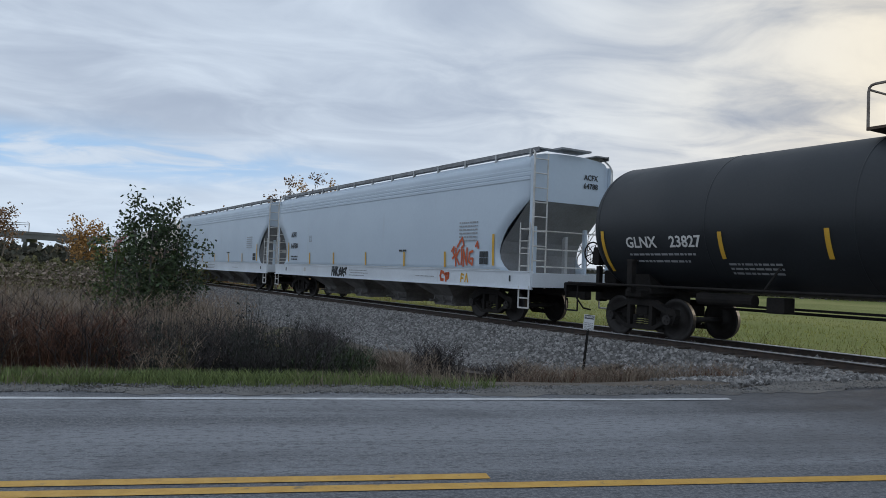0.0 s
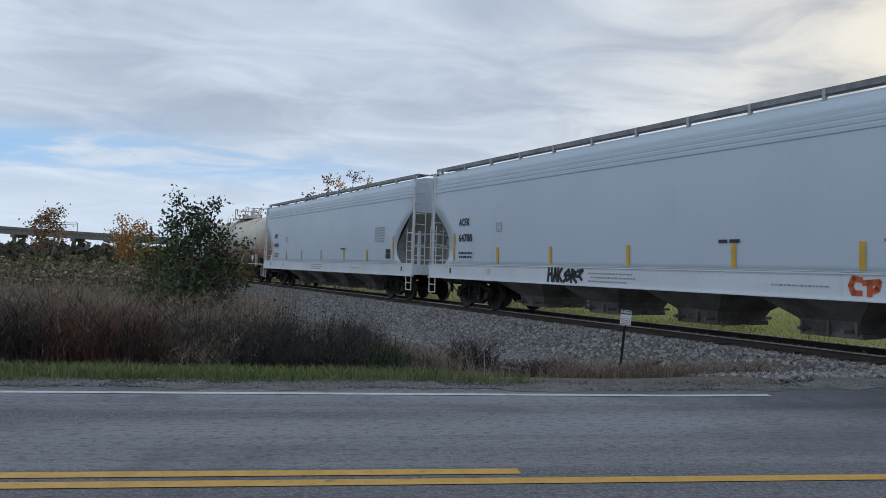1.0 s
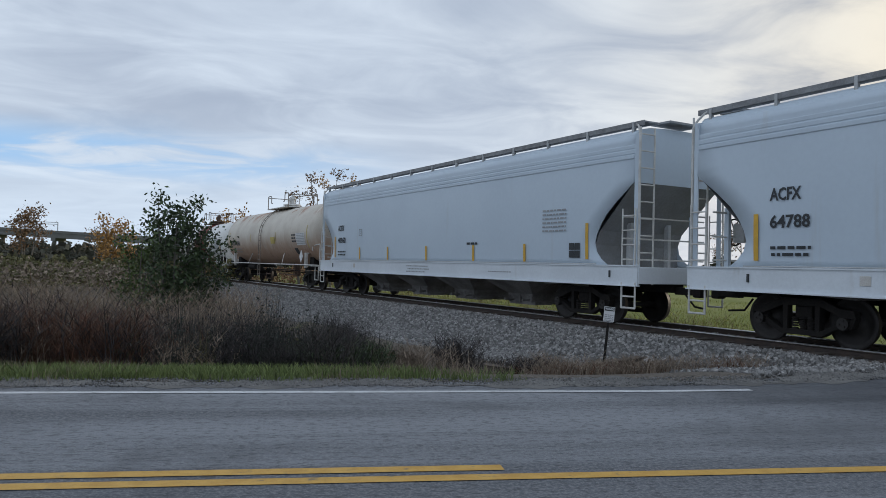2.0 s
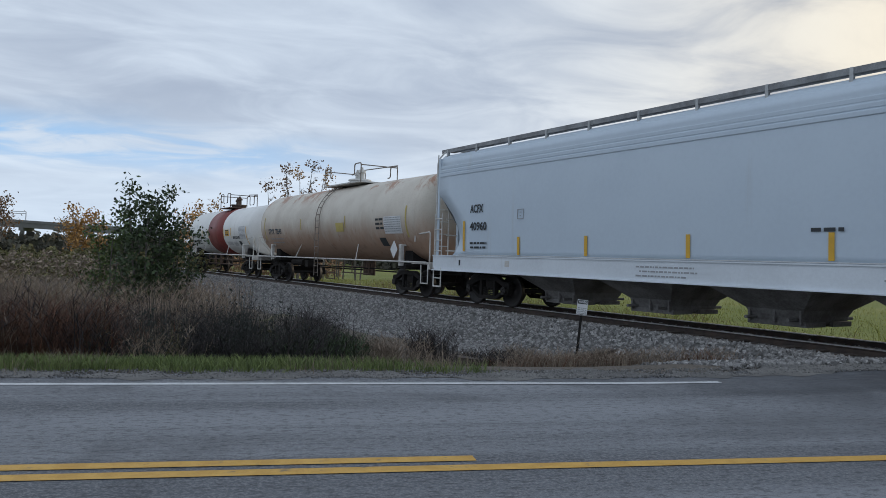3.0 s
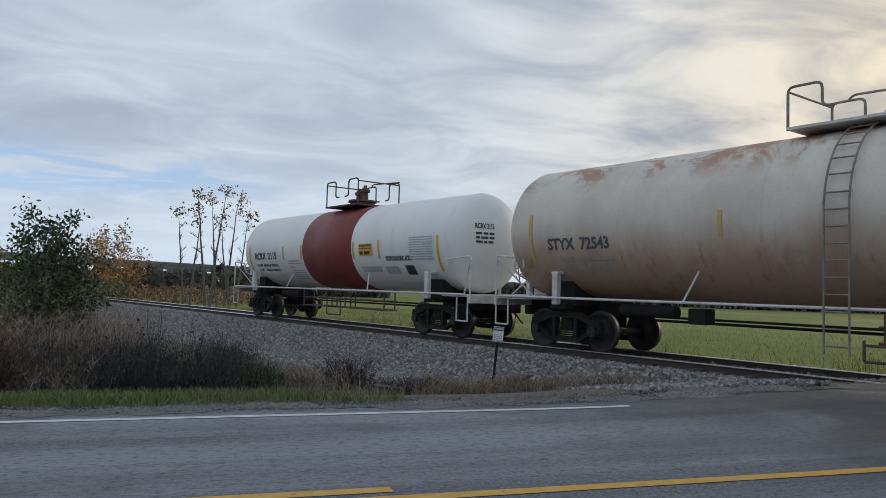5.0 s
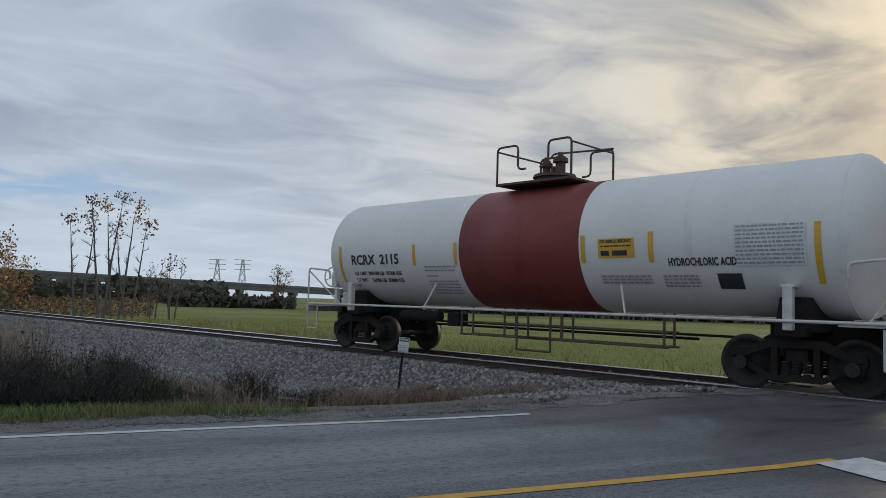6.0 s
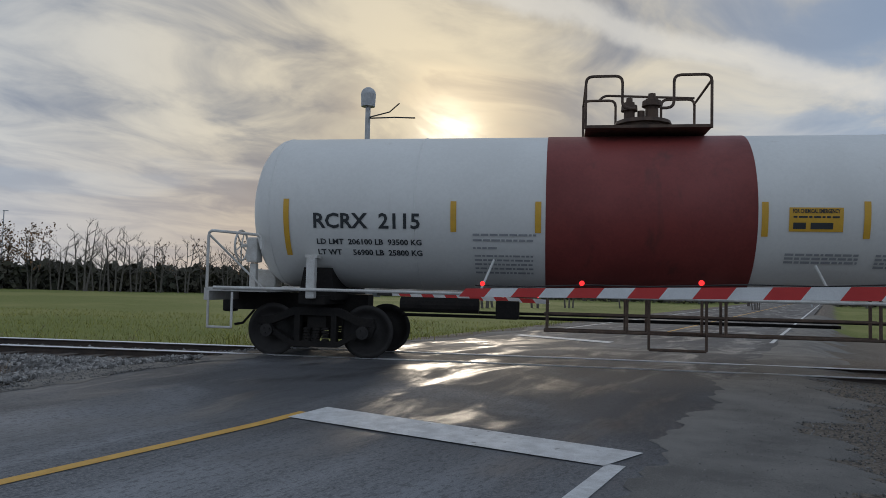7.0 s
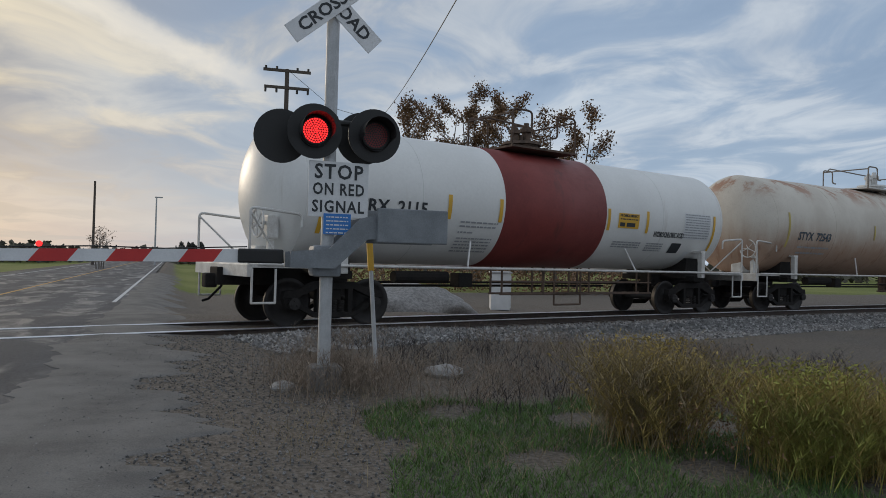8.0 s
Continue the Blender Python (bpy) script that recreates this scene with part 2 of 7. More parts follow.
RED_TANK = mat("dull_red_paint", (0.22, 0.040, 0.034), (0.17, 0.030, 0.027), 0.5, scale=1.2, fine=20, bump=0.05, streak=((0.09, 0.025, 0.022), (2.5, 2.5, 0.2), 0.58, 0.8))
BLACK_TANK = mat("black_tank_paint", (0.010, 0.013, 0.017), (0.016, 0.020, 0.025), 0.48, scale=0.8, fine=20, bump=0.05)
RUST = mat("rust_stain", (0.26, 0.11, 0.06), (0.18, 0.08, 0.05), 0.8, scale=4, fine=40)
YELLOW = mat("reflector_yellow", (0.72, 0.42, 0.04), (0.62, 0.36, 0.04), 0.4, scale=5)
FADED_YELLOW = mat("faded_yellow_strip", (0.52, 0.42, 0.12), (0.46, 0.36, 0.12), 0.6, scale=4)
LETTER = mat("black_lettering", (0.025, 0.03, 0.035), (0.04, 0.045, 0.05), 0.6)
LETTER_W = mat("white_lettering", (0.72, 0.72, 0.70), (0.6, 0.6, 0.58), 0.6)
LETTER_B = mat("faded_blue_lettering", (0.075, 0.105, 0.13), (0.05, 0.07, 0.09), 0.6)
PRINT_GREY = mat("small_grey_print", (0.28, 0.29, 0.31), (0.36, 0.37, 0.38), 0.6)
ORANGE = mat("orange_spray_paint", (0.60, 0.12, 0.035), (0.50, 0.10, 0.04), 0.6)
WHITE_PIPE = mat("white_pipe_paint", (0.66, 0.66, 0.64), (0.5, 0.48, 0.45), 0.5, scale=4)
LADDER_STEEL = mat("stained_ladder_steel", (0.26, 0.23, 0.20), (0.17, 0.14, 0.12), 0.7, scale=5)
RUSTY_PIPE = mat("rusty_pipe", (0.13, 0.085, 0.06), (0.07, 0.05, 0.04), 0.8, scale=6)
SIGN_WHITE = mat("sign_white", (0.72, 0.73, 0.74), (0.62, 0.63, 0.64), 0.45, scale=3)
MAST_GREY = mat("aluminium_mast", (0.50, 0.51, 0.52), (0.40, 0.41, 0.42), 0.5, 0.4, scale=4)
GATE_GREY = mat("gate_grey_paint", (0.23, 0.25, 0.27), (0.17, 0.185, 0.20), 0.55, scale=3)
LAMP_BLACK = mat("lamp_black", (0.012, 0.012, 0.013), (0.02, 0.02, 0.02), 0.5)
SIGN_BLUE = mat("sign_blue", (0.03, 0.17, 0.50), (0.04, 0.20, 0.55), 0.4)
GATE_RED = mat("gate_red", (0.55, 0.035, 0.03), (0.48, 0.03, 0.03), 0.4)
LED_ON = glow("red_light_lit", (1.0, 0.03, 0.03), 2.0)
LED_DIM = mat("red_lens_unlit", (0.22, 0.01, 0.012), (0.15, 0.01, 0.01), 0.3)
DARK_CONCRETE = mat("weathered_concrete", (0.19, 0.185, 0.18), (0.14, 0.137, 0.132), 0.85, scale=0.2, fine=4)
CONCRETE = mat("concrete", (0.34, 0.335, 0.32), (0.26, 0.255, 0.245), 0.85, scale=0.6, fine=12)
POLE_WOOD = mat("weathered_pole_wood", (0.075, 0.06, 0.05), (0.12, 0.10, 0.085), 0.9, scale=3, stretch=(6, 6, 0.6))
BARK = mat("grey_bark", (0.10, 0.088, 0.078), (0.16, 0.145, 0.13), 0.9, scale=5, fine=40, bump=0.4)
LEAF_DARK = mat("dark_green_leaf", (0.030, 0.050, 0.018), (0.05, 0.075, 0.025), 0.6, rnd=0.45)
LEAF_GREEN = mat("green_leaf", (0.055, 0.085, 0.022), (0.085, 0.12, 0.03), 0.6, rnd=0.45)
LEAF_GOLD = mat("golden_leaf", (0.44, 0.25, 0.07), (0.34, 0.18, 0.055), 0.6, rnd=0.4)
LEAF_BROWN = mat("brown_leaf", (0.24, 0.135, 0.07), (0.16, 0.095, 0.05), 0.7, rnd=0.45)
DRY = mat("dry_weed", (0.19, 0.145, 0.11), (0.28, 0.225, 0.17), 0.9, rnd=0.5)
BEIGE = mat("beige_seed_weed", (0.34, 0.26, 0.19), (0.25, 0.19, 0.14), 0.9, rnd=0.4)
LEAF_DUSK = mat("dull_dark_leaf", (0.022, 0.028, 0.020), (0.040, 0.038, 0.034), 0.7, rnd=0.5)
LEAF_OLIVE = mat("olive_leaf", (0.085, 0.085, 0.030), (0.13, 0.115, 0.045), 0.7, rnd=0.45)
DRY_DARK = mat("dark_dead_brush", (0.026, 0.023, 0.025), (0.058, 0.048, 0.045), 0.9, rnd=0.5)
STRAW = mat("straw_grass", (0.30, 0.24, 0.14), (0.22, 0.17, 0.10), 0.9, rnd=0.4)
GRASS = mat("green_grass_blade", (0.095, 0.135, 0.035), (0.17, 0.205, 0.065), 0.7, rnd=0.45)
DEEP_GRASS = mat("deep_green_grass", (0.060, 0.130, 0.026), (0.11, 0.18, 0.045), 0.7, rnd=0.45)
YELLOW_WEED = mat("yellow_green_weed", (0.30, 0.29, 0.060), (0.22, 0.23, 0.05), 0.8, rnd=0.45)
GOLDENROD = mat("faded_goldenrod", (0.40, 0.29, 0.080), (0.26, 0.20, 0.07), 0.85, rnd=0.45)
RED_BRUSH = mat("reddish_brush", (0.10, 0.045, 0.028), (0.15, 0.07, 0.04), 0.9, rnd=0.4)
FAR_WOOD = mat("far_woods", (0.065, 0.068, 0.050), (0.105, 0.095, 0.072), 0.95, scale=0.3, fine=3, rnd=0.4)
ROCK = mat("pale_rock", (0.36, 0.35, 0.33), (0.28, 0.27, 0.26), 0.9, scale=5)


# ---------------------------------------------------------------- mesh helpers
def part(name, bm, material, parent=None, label=""):
    me = bpy.data.meshes.new(name)
    bm.normal_update()
    bm.to_mesh(me)
    bm.free()
    me.materials.append(material)
    ob = new(name, me)
    ob.parent = parent
    if label: ob["label"] = label
    return ob


def mesh_part(name, verts, faces, material, parent=None, label="", smooth=False):
    me = bpy.data.meshes.new(name)
    me.from_pydata([tuple(v) for v in verts], [], faces)
    me.materials.append(material)
    if smooth: me.shade_smooth()
    ob = new(name, me)
    ob.parent = parent
    if label: ob["label"] = label
    return ob


def empty(name, m, label="", category="", group="", kind=""):
    ob = new(name)
    ob.empty_display_size = 0.2
    ob.matrix_basis = m
    return tagged(ob, label, category, group, kind)


def box(bm, c, s, rz=0.0, ry=0.0, bevel=0.0):
    m = Matrix.Translation(c) @ Euler((0, radians(ry), radians(rz))).to_matrix().to_4x4() @ Matrix.Diagonal((*s, 1))
    r = bmesh.ops.create_cube(bm, size=1, matrix=m)
    if bevel:
        es = list({e for v in r["verts"] for e in v.link_edges})
        bmesh.ops.bevel(bm, geom=es, offset=bevel, segments=2, affect="EDGES", profile=0.6)
    return bm


def rod(bm, a, b, r, seg=8, r2=None):
    a, b = Vector(a), Vector(b)
    d = b - a
    m = Matrix.Translation((a + b) / 2) @ d.to_track_quat("Z", "Y").to_matrix().to_4x4()
    bmesh.ops.create_cone(bm, cap_ends=True, segments=seg, radius1=r, radius2=r if r2 is None else r2, depth=d.length, matrix=m)
    return bm


def pipe(bm, pts, r=0.02, seg=6):
    """A bent pipe through points."""
    for a, b in zip(pts, pts[1:]): rod(bm, a, b, r, seg)
    for p in pts[1:-1]: bmesh.ops.create_icosphere(bm, subdivisions=1, radius=r * 1.04, matrix=Matrix.Translation(p))
    return bm


def arc_pipe(bm, pts, r=0.02, bend=0.12, seg=6):
    """A bent pipe with rounded corners."""
    out = [Vector(pts[0])]
    for a, b, c in zip(pts, pts[1:], pts[2:]):
        a, b, c = Vector(a), Vector(b), Vector(c)
        p, q = b + (a - b).normalized() * bend, b + (c - b).normalized() * bend
        for i in range(4):
            t = i / 3
            out.append(p * (1 - t) ** 2 + b * 2 * t * (1 - t) + q * t * t)
    out.append(Vector(pts[-1]))
    return pipe(bm, out, r, seg)


def lathe(bm, prof, seg=40, m=Matrix.Identity(4)):
    """prof: (x, radius) turned round the x axis."""
    rings = []
    for x, r in prof:
        rings.append([bm.verts.new(m @ Vector((x, r * math.cos(2 * math.pi * i / seg), r * math.sin(2 * math.pi * i / seg)))) for i in range(seg)])
    for p, q in zip(rings, rings[1:]):
        for i in range(seg):
            bm.faces.new((p[i], p[(i + 1) % seg], q[(i + 1) % seg], q[i])).smooth = True
    bm.faces.new(rings[0][::-1]), bm.faces.new(rings[-1])
    return bm


def prism(bm, outline, a, b, m=Matrix.Identity(4)):
    """An outline (x, z) given thickness from y = a to y = b."""
    p = [bm.verts.new(m @ Vector((x, a, z))) for x, z in outline]
    q = [bm.verts.new(m @ Vector((x, b, z))) for x, z in outline]
    bm.faces.new(p), bm.faces.new(q[::-1])
    k = len(p)
    for i in range(k): bm.faces.new((p[i], q[i], q[(i + 1) % k], p[(i + 1) % k]))
    return bm


def lettering(name, text, size, place, material, parent=None, wide=None, extrude=0.002, space=1.0):
    """Letters of the built-in font as a mesh, laid by place((u, v, w)); wide: width to which the line is set."""
    cu = bpy.data.curves.new(name, "FONT")
    cu.body, cu.size, cu.align_x, cu.align_y, cu.extrude, cu.resolution_u, cu.space_character = text, size, "CENTER", "CENTER", extrude, 2, space
    cu.offset = size * 0.022
    ob = bpy.data.objects.new(name, cu)
    me = bpy.data.meshes.new_from_object(ob)
    bpy.data.objects.remove(ob)
    xs = [v.co.x for v in me.vertices]
    k = wide / (max(xs) - min(xs)) if wide else 1.0
    mid = (max(xs) + min(xs)) / 2
    for v in me.vertices: v.co = place(((v.co.x - mid) * k, v.co.y, v.co.z))
    me.materials.clear()
    me.materials.append(material)
    out = new(name, me)
    out.parent = parent
    return out


def bars(name, lines, place, material, parent=None, seed=1):
    """Rows of small unreadable print: lines of (u0, u1, v, height)."""
    rng = random.Random(seed)
    vs, fs = [], []
    for u0, u1, v, h in lines:
        u = u0
        while u < u1 - h * 0.5:
            w = min(h * rng.uniform(1.2, 4.5), u1 - u)
            k = len(vs)
            n = max(1, int(w / 0.25))
            for i in range(n):
                a, b = u + w * i / n, u + w * (i + 1) / n
                k = len(vs)
                vs += [place((a, v - h / 2, 0.003)), place((b, v - h / 2, 0.003)), place((b, v + h / 2, 0.003)), place((a, v + h / 2, 0.003))]
                fs.append((k, k + 1, k + 2, k + 3))
            u += w + h * 0.7
    return mesh_part(name, vs, fs, material, parent)


# ---------------------------------------------------------------- the track's line
HEAD, S0, K0, S1, K1 = 0.3734, -0.47, 0.0039, -50.0, 0.002
DD, NN = Vector((math.sin(HEAD), -math.cos(HEAD))), Vector((math.cos(HEAD), math.sin(HEAD)))
BASE = Vector((9.1, 14.475)) + NN * 0.302
RAIL_Z = 0.15


def track(s):
    """Centre of the track at s metres along it, and the normal that points away from the road corner."""
    if s < S1: u, k, x0, sg = S1 - s, K1, S1, -1
    elif s > S0: u, k, x0, sg = s - S0, K0, S0, 1
    else: return BASE + DD * s, NN.copy()
    a = u * k
    return BASE + DD * (x0 + sg * math.sin(a) / k) - NN * ((1 - math.cos(a)) / k), NN * math.cos(a) + DD * (sg * math.sin(a))


def on_track(s, off, z=0.0):
    c, n = track(s)
    return Vector((c.x + n.x * off, c.y + n.y * off, z))


def track_pose(s, z=RAIL_Z):
    c, n = track(s)
    return pose(c.x, c.y, z, 0, 0, math.degrees(math.atan2(-n.x, n.y)))


def off_track(x, y):
    """Signed distance from the centre of the track."""
    rx, ry = x - BASE.x, y - BASE.y
    s, o = rx * DD.x + ry * DD.y, rx * NN.x + ry * NN.y
    r0, r1 = 1 / K0, 1 / K1
    o = np.where(s > S0, np.hypot(s - S0, o + r0) - r0, o)
    return np.where(s < S1, np.hypot(s - S1, o + r1) - r1, o)


def smooth(v, a, b):
    t = np.clip((v - a) / (b - a), 0, 1)
    return t * t * (3 - 2 * t)


ROAD_Y, ROAD_HALF = 5.28, 4.15


def height(x, y):
    """The lie of the land, without the ballast."""
    x, y = np.asarray(x, float), np.asarray(y, float)
    o = np.abs(off_track(x, y))
    side = np.abs(y - ROAD_Y) - ROAD_HALF
    road = 0.13 * smooth(o, 7.0, 1.8)
    wob = 0.06 * np.sin(x * 0.7 + 1.3) * np.sin(y * 0.53 + 0.4) + 0.04 * np.sin(x * 1.9) * np.sin(y * 1.6)
    far_land = -0.62 + wob - 0.35 * smooth(x, 3.0, -3.0) * smooth(y, 11.0, 15.0) * smooth(o, 3.0, 7.0) * smooth(y, 60.0, 30.0)
    near_land = -0.03 + 0.5 * wob + 0.08 * smooth(o, 8.0, 3.0) - 0.25 * smooth(y, -4.0, -12.0)
    land = np.where(y > ROAD_Y, far_land, near_land)
    beyond = -0.45 + wob
    land = np.where(off_track(x, y) > 0, np.where(o > 3, beyond + (np.where(y > ROAD_Y, far_land, near_land) - beyond) * smooth(o, 9, 3), land), land)
    k = smooth(side, 0.15, np.where(y > ROAD_Y, 4.8, 2.5))
    return road * (1 - k) + land * k


def bed_height(x, y):
    o = np.abs(off_track(np.asarray(x, float), np.asarray(y, float)))
    return 0.0 - np.clip(o - 1.75, 0, None) * 0.5


def surface(x, y):
    return float(max(height(x, y), bed_height(x, y) if abs(y - ROAD_Y) > ROAD_HALF + 0.3 else -9))


# ---------------------------------------------------------------- ground, road, markings
def spaced(near, step, far, grow=1.18):
    out, v, s = list(np.arange(-near, near + 1e-6, step)), near, step
    while v < far:
        s *= grow
        v += s
        out += [v, -v]
    return np.array(sorted(out))


def sheet(name, xs, ys, zf, material, drop=0.0, label="", kind="structure", category=""):
    X, Y = np.meshgrid(xs, ys)
    Z = zf(X, Y) + drop
    vs = np.stack([X.ravel(), Y.ravel(), Z.ravel()], 1)
    w = len(xs)
    fs = [(j * w + i, j * w + i + 1, (j + 1) * w + i + 1, (j + 1) * w + i) for j in range(len(ys) - 1) for i in range(w - 1)]
    ob = mesh_part(name, vs, fs, material, None, label, True)
    return tagged(ob, label, category, "", kind)


def build_ground():
    xs, ys = spaced(28, 0.4, 2600), spaced(28, 0.4, 2600)
    def zf(X, Y):
        z = height(X, Y)
        return np.where(np.abs(Y - ROAD_Y) < ROAD_HALF + 0.2, z - 0.12, z)
    ob = sheet("ground", xs, ys, zf, GROUND, 0.0, "green field and bare earth with autumn grass", category="ground")
    X, Y = np.meshgrid(xs, ys)
    o = off_track(X, Y)
    bare = smooth(np.abs(o), 6.0, 3.0) + 0.85 * smooth(np.abs(Y - ROAD_Y), 6.8, 4.6)
    bare = np.maximum(bare, np.where((Y > 10) & (o < 0) & (Y < 60), 0.75, 0))
    near = (Y < 1.5) & (o < 0)
    bare = np.where(near, 0.86, bare)
    bare = np.where((o > 0) & (Y < 0.5) & (X < 46), np.maximum(bare, 0.95 * smooth(o, 26, 18)), bare)
    at = ob.data.attributes.new("bare", "FLOAT", "POINT")
    at.data.foreach_set("value", np.clip(bare, 0, 1).ravel().astype(np.float32))
    return ob


build_ground()
rx = spaced(40, 0.5, 1500)
road = sheet("road", rx, np.arange(ROAD_Y - ROAD_HALF, ROAD_Y + ROAD_HALF + 0.01, ROAD_HALF / 8), height, ASPHALT, 0.0,
             "worn grey asphalt road, wet near the rail crossing", category="road")
# gravel shoulders on both sides

def ragged_shoulder(y_in, y_out, label):
    """A gravel strip with uneven edges that laps over the asphalt."""
    xs = np.concatenate([np.arange(-60, -14, 1.0), np.arange(-14, 16, 0.12), np.arange(16, 60, 1.0)])
    sg = np.sign(y_out - y_in)
    e = lambda q: 0.10 * np.sin(xs * 1.7 + q) + 0.07 * np.sin(xs * 4.3 + 2 * q) + 0.05 * np.sin(xs * 11.1 + q) + 0.03 * np.sin(xs * 23.7)
    a, b = y_in + e(0.3), y_out + sg * 3.0 * e(1.9)
    vs, fs, n = [], [], 6
    for i, x in enumerate(xs):
        for k in range(n):
            y = a[i] + (b[i] - a[i]) * k / (n - 1)
            z = float(height(x, y)) + (0.014 if 0 < k < n - 1 else (0.004 if k == 0 else -0.03))
            vs.append((x, y, z))
    for i in range(len(xs) - 1):
        for k in range(n - 1):
            q = i * n + k
            fs.append((q, q + 1, q + n + 1, q + n) if sg < 0 else (q, q + n, q + n + 1, q + 1))
    tagged(mesh_part("shoulder", vs, fs, SHOULDER, None, "", True), label, "shoulder", "", "structure")


ragged_shoulder(ROAD_Y - ROAD_HALF + 0.26, ROAD_Y - ROAD_HALF - 1.5, "ragged loose gravel shoulder beside the asphalt")
ragged_shoulder(ROAD_Y + ROAD_HALF - 0.36, ROAD_Y + ROAD_HALF + 0.22, "ragged loose gravel shoulder beside the asphalt")


def stripe(name, x0, x1, y0, y1, material, label):
    xs = np.arange(x0, x1 + 0.01, 0.5) if x1 - x0 < 90 else np.arange(x0, x1 + 0.01, 1.0)
    xs = np.append(xs[xs < x1 - 0.05], x1)
    sheet(name, xs, np.array([y0, (y0 + y1) / 2, y1]), height, material, 0.006, label, category="road marking")


stripe("edge_line", -120, 5.27, 8.65, 8.77, WHITE_LINE, "worn white edge line on asphalt")
stripe("edge_line", 26, 220, 8.65, 8.77, WHITE_LINE, "worn white edge line on asphalt")
stripe("centre_line", -120, 6.75, 5.14, 5.28, YELLOW_LINE, "worn yellow centre line on asphalt")
stripe("centre_line", -120, 1.27, 5.38, 5.52, YELLOW_LINE, "worn yellow centre line on asphalt")
stripe("centre_line", 27, 220, 5.16, 5.27, YELLOW_LINE, "worn yellow centre line on asphalt")
stripe("edge_line", -120, 6.3, 1.50, 1.66, WHITE_LINE, "worn white edge line on asphalt")
stripe("edge_line", 24, 220, 1.50, 1.62, WHITE_LINE, "worn white edge line on asphalt")
# stop lines, slightly skewed like the track
def stop_line(pts):
    vs = [(x, y, float(height(x, y)) + 0.010) for x, y in pts]
    ob = mesh_part("stop_line", vs, [(0, 1, 2, 3)], WHITE_LINE)
    tagged(ob, "broad white stop line before the crossing", "road marking", "", "structure")


stop_line([(6.42, 5.18), (6.20, 1.66), (6.88, 1.48), (7.10, 5.16)])
stop_line([(21.2, 8.6), (20.2, 5.4), (20.85, 5.4), (21.85, 8.6)])


# ---------------------------------------------------------------- railway track
def swept(name, prof, s0, s1, step, material, parent=None, label="", closed=True):
    ss = np.arange(s0, s1 + step / 2, step)
    vs, fs, n = [], [], len(prof)
    for s in ss: vs += [on_track(s, o, z) for o, z in prof]
    for j in range(len(ss) - 1):
        for i in range(n if closed else n - 1):
            a, b = j * n + i, j * n + (i + 1) % n
            fs.append((a, a + n, b + n, b))
    if closed: fs += [tuple(range(n))[::-1], tuple(range((len(ss) - 1) * n, len(ss) * n))]
    return mesh_part(name, vs, fs, material, parent, label)


RAILWAY = tagged(new("railway_track"), "single railway track of steel rails on dark wooden ties", "railway track", "", "structure")
for sg in (-1, 1):
    c = sg * 0.755
    z = RAIL_Z
    prof = [(c - 0.075, z - 0.17), (c + 0.075, z - 0.17), (c + 0.075, z - 0.155), (c + 0.012, z - 0.13), (c + 0.012, z - 0.05), (c + 0.036, z - 0.035),
            (c + 0.034, z - 0.017), (c - 0.034, z - 0.017), (c - 0.036, z - 0.035), (c - 0.012, z - 0.05), (c - 0.012, z - 0.13), (c - 0.075, z - 0.155)]
    swept("rail", prof, -170, 90, 1.0, RAIL_SIDE, RAILWAY, "rust-brown steel rail")
    swept("rail_head", [(c - 0.036, z - 0.018), (c + 0.036, z - 0.018), (c + 0.036, z - 0.012), (c + 0.020, z - 0.001), (c + 0.008, z + 0.001), (c - 0.008, z + 0.001), (c - 0.020, z - 0.003), (c - 0.036, z - 0.014)], -170, 90, 1.0, RAIL_TOP, RAILWAY, "bright worn running surface of the rail")

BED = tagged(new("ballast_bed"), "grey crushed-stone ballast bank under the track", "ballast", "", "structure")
# bank surface, its colour darkened for the shade between the stones on it
swept("ballast_bank", [(-4.2, -1.2), (-1.75, 0.0), (1.75, 0.0), (4.2, -1.2)], -170, 8.2, 1.0, BED_GAP_SHADE, BED)
swept("ballast_bank", [(-4.2, -1.2), (-1.75, 0.0), (1.75, 0.0), (4.2, -1.2)], 17.2, 90, 1.0, BED_GAP_SHADE, BED)


# ---------------------------------------------------------------- the train
def travel(t):
    """How far the last car's centre has come along the track."""
    fix = float(np.interp(t, [0, 6.5, 7.0, 7.5, 8.0], [0, 0, 0.12, -0.10, 0.02]))
    return 12.269 * (t - 6) - (0.02 if t < 6 else 0.1) * (t - 6) ** 2 + fix


TRAIN = []          # (car, its place in the train)
WHEELSETS = []      # (wheelset, x, z)
WHEEL_R = 0.457


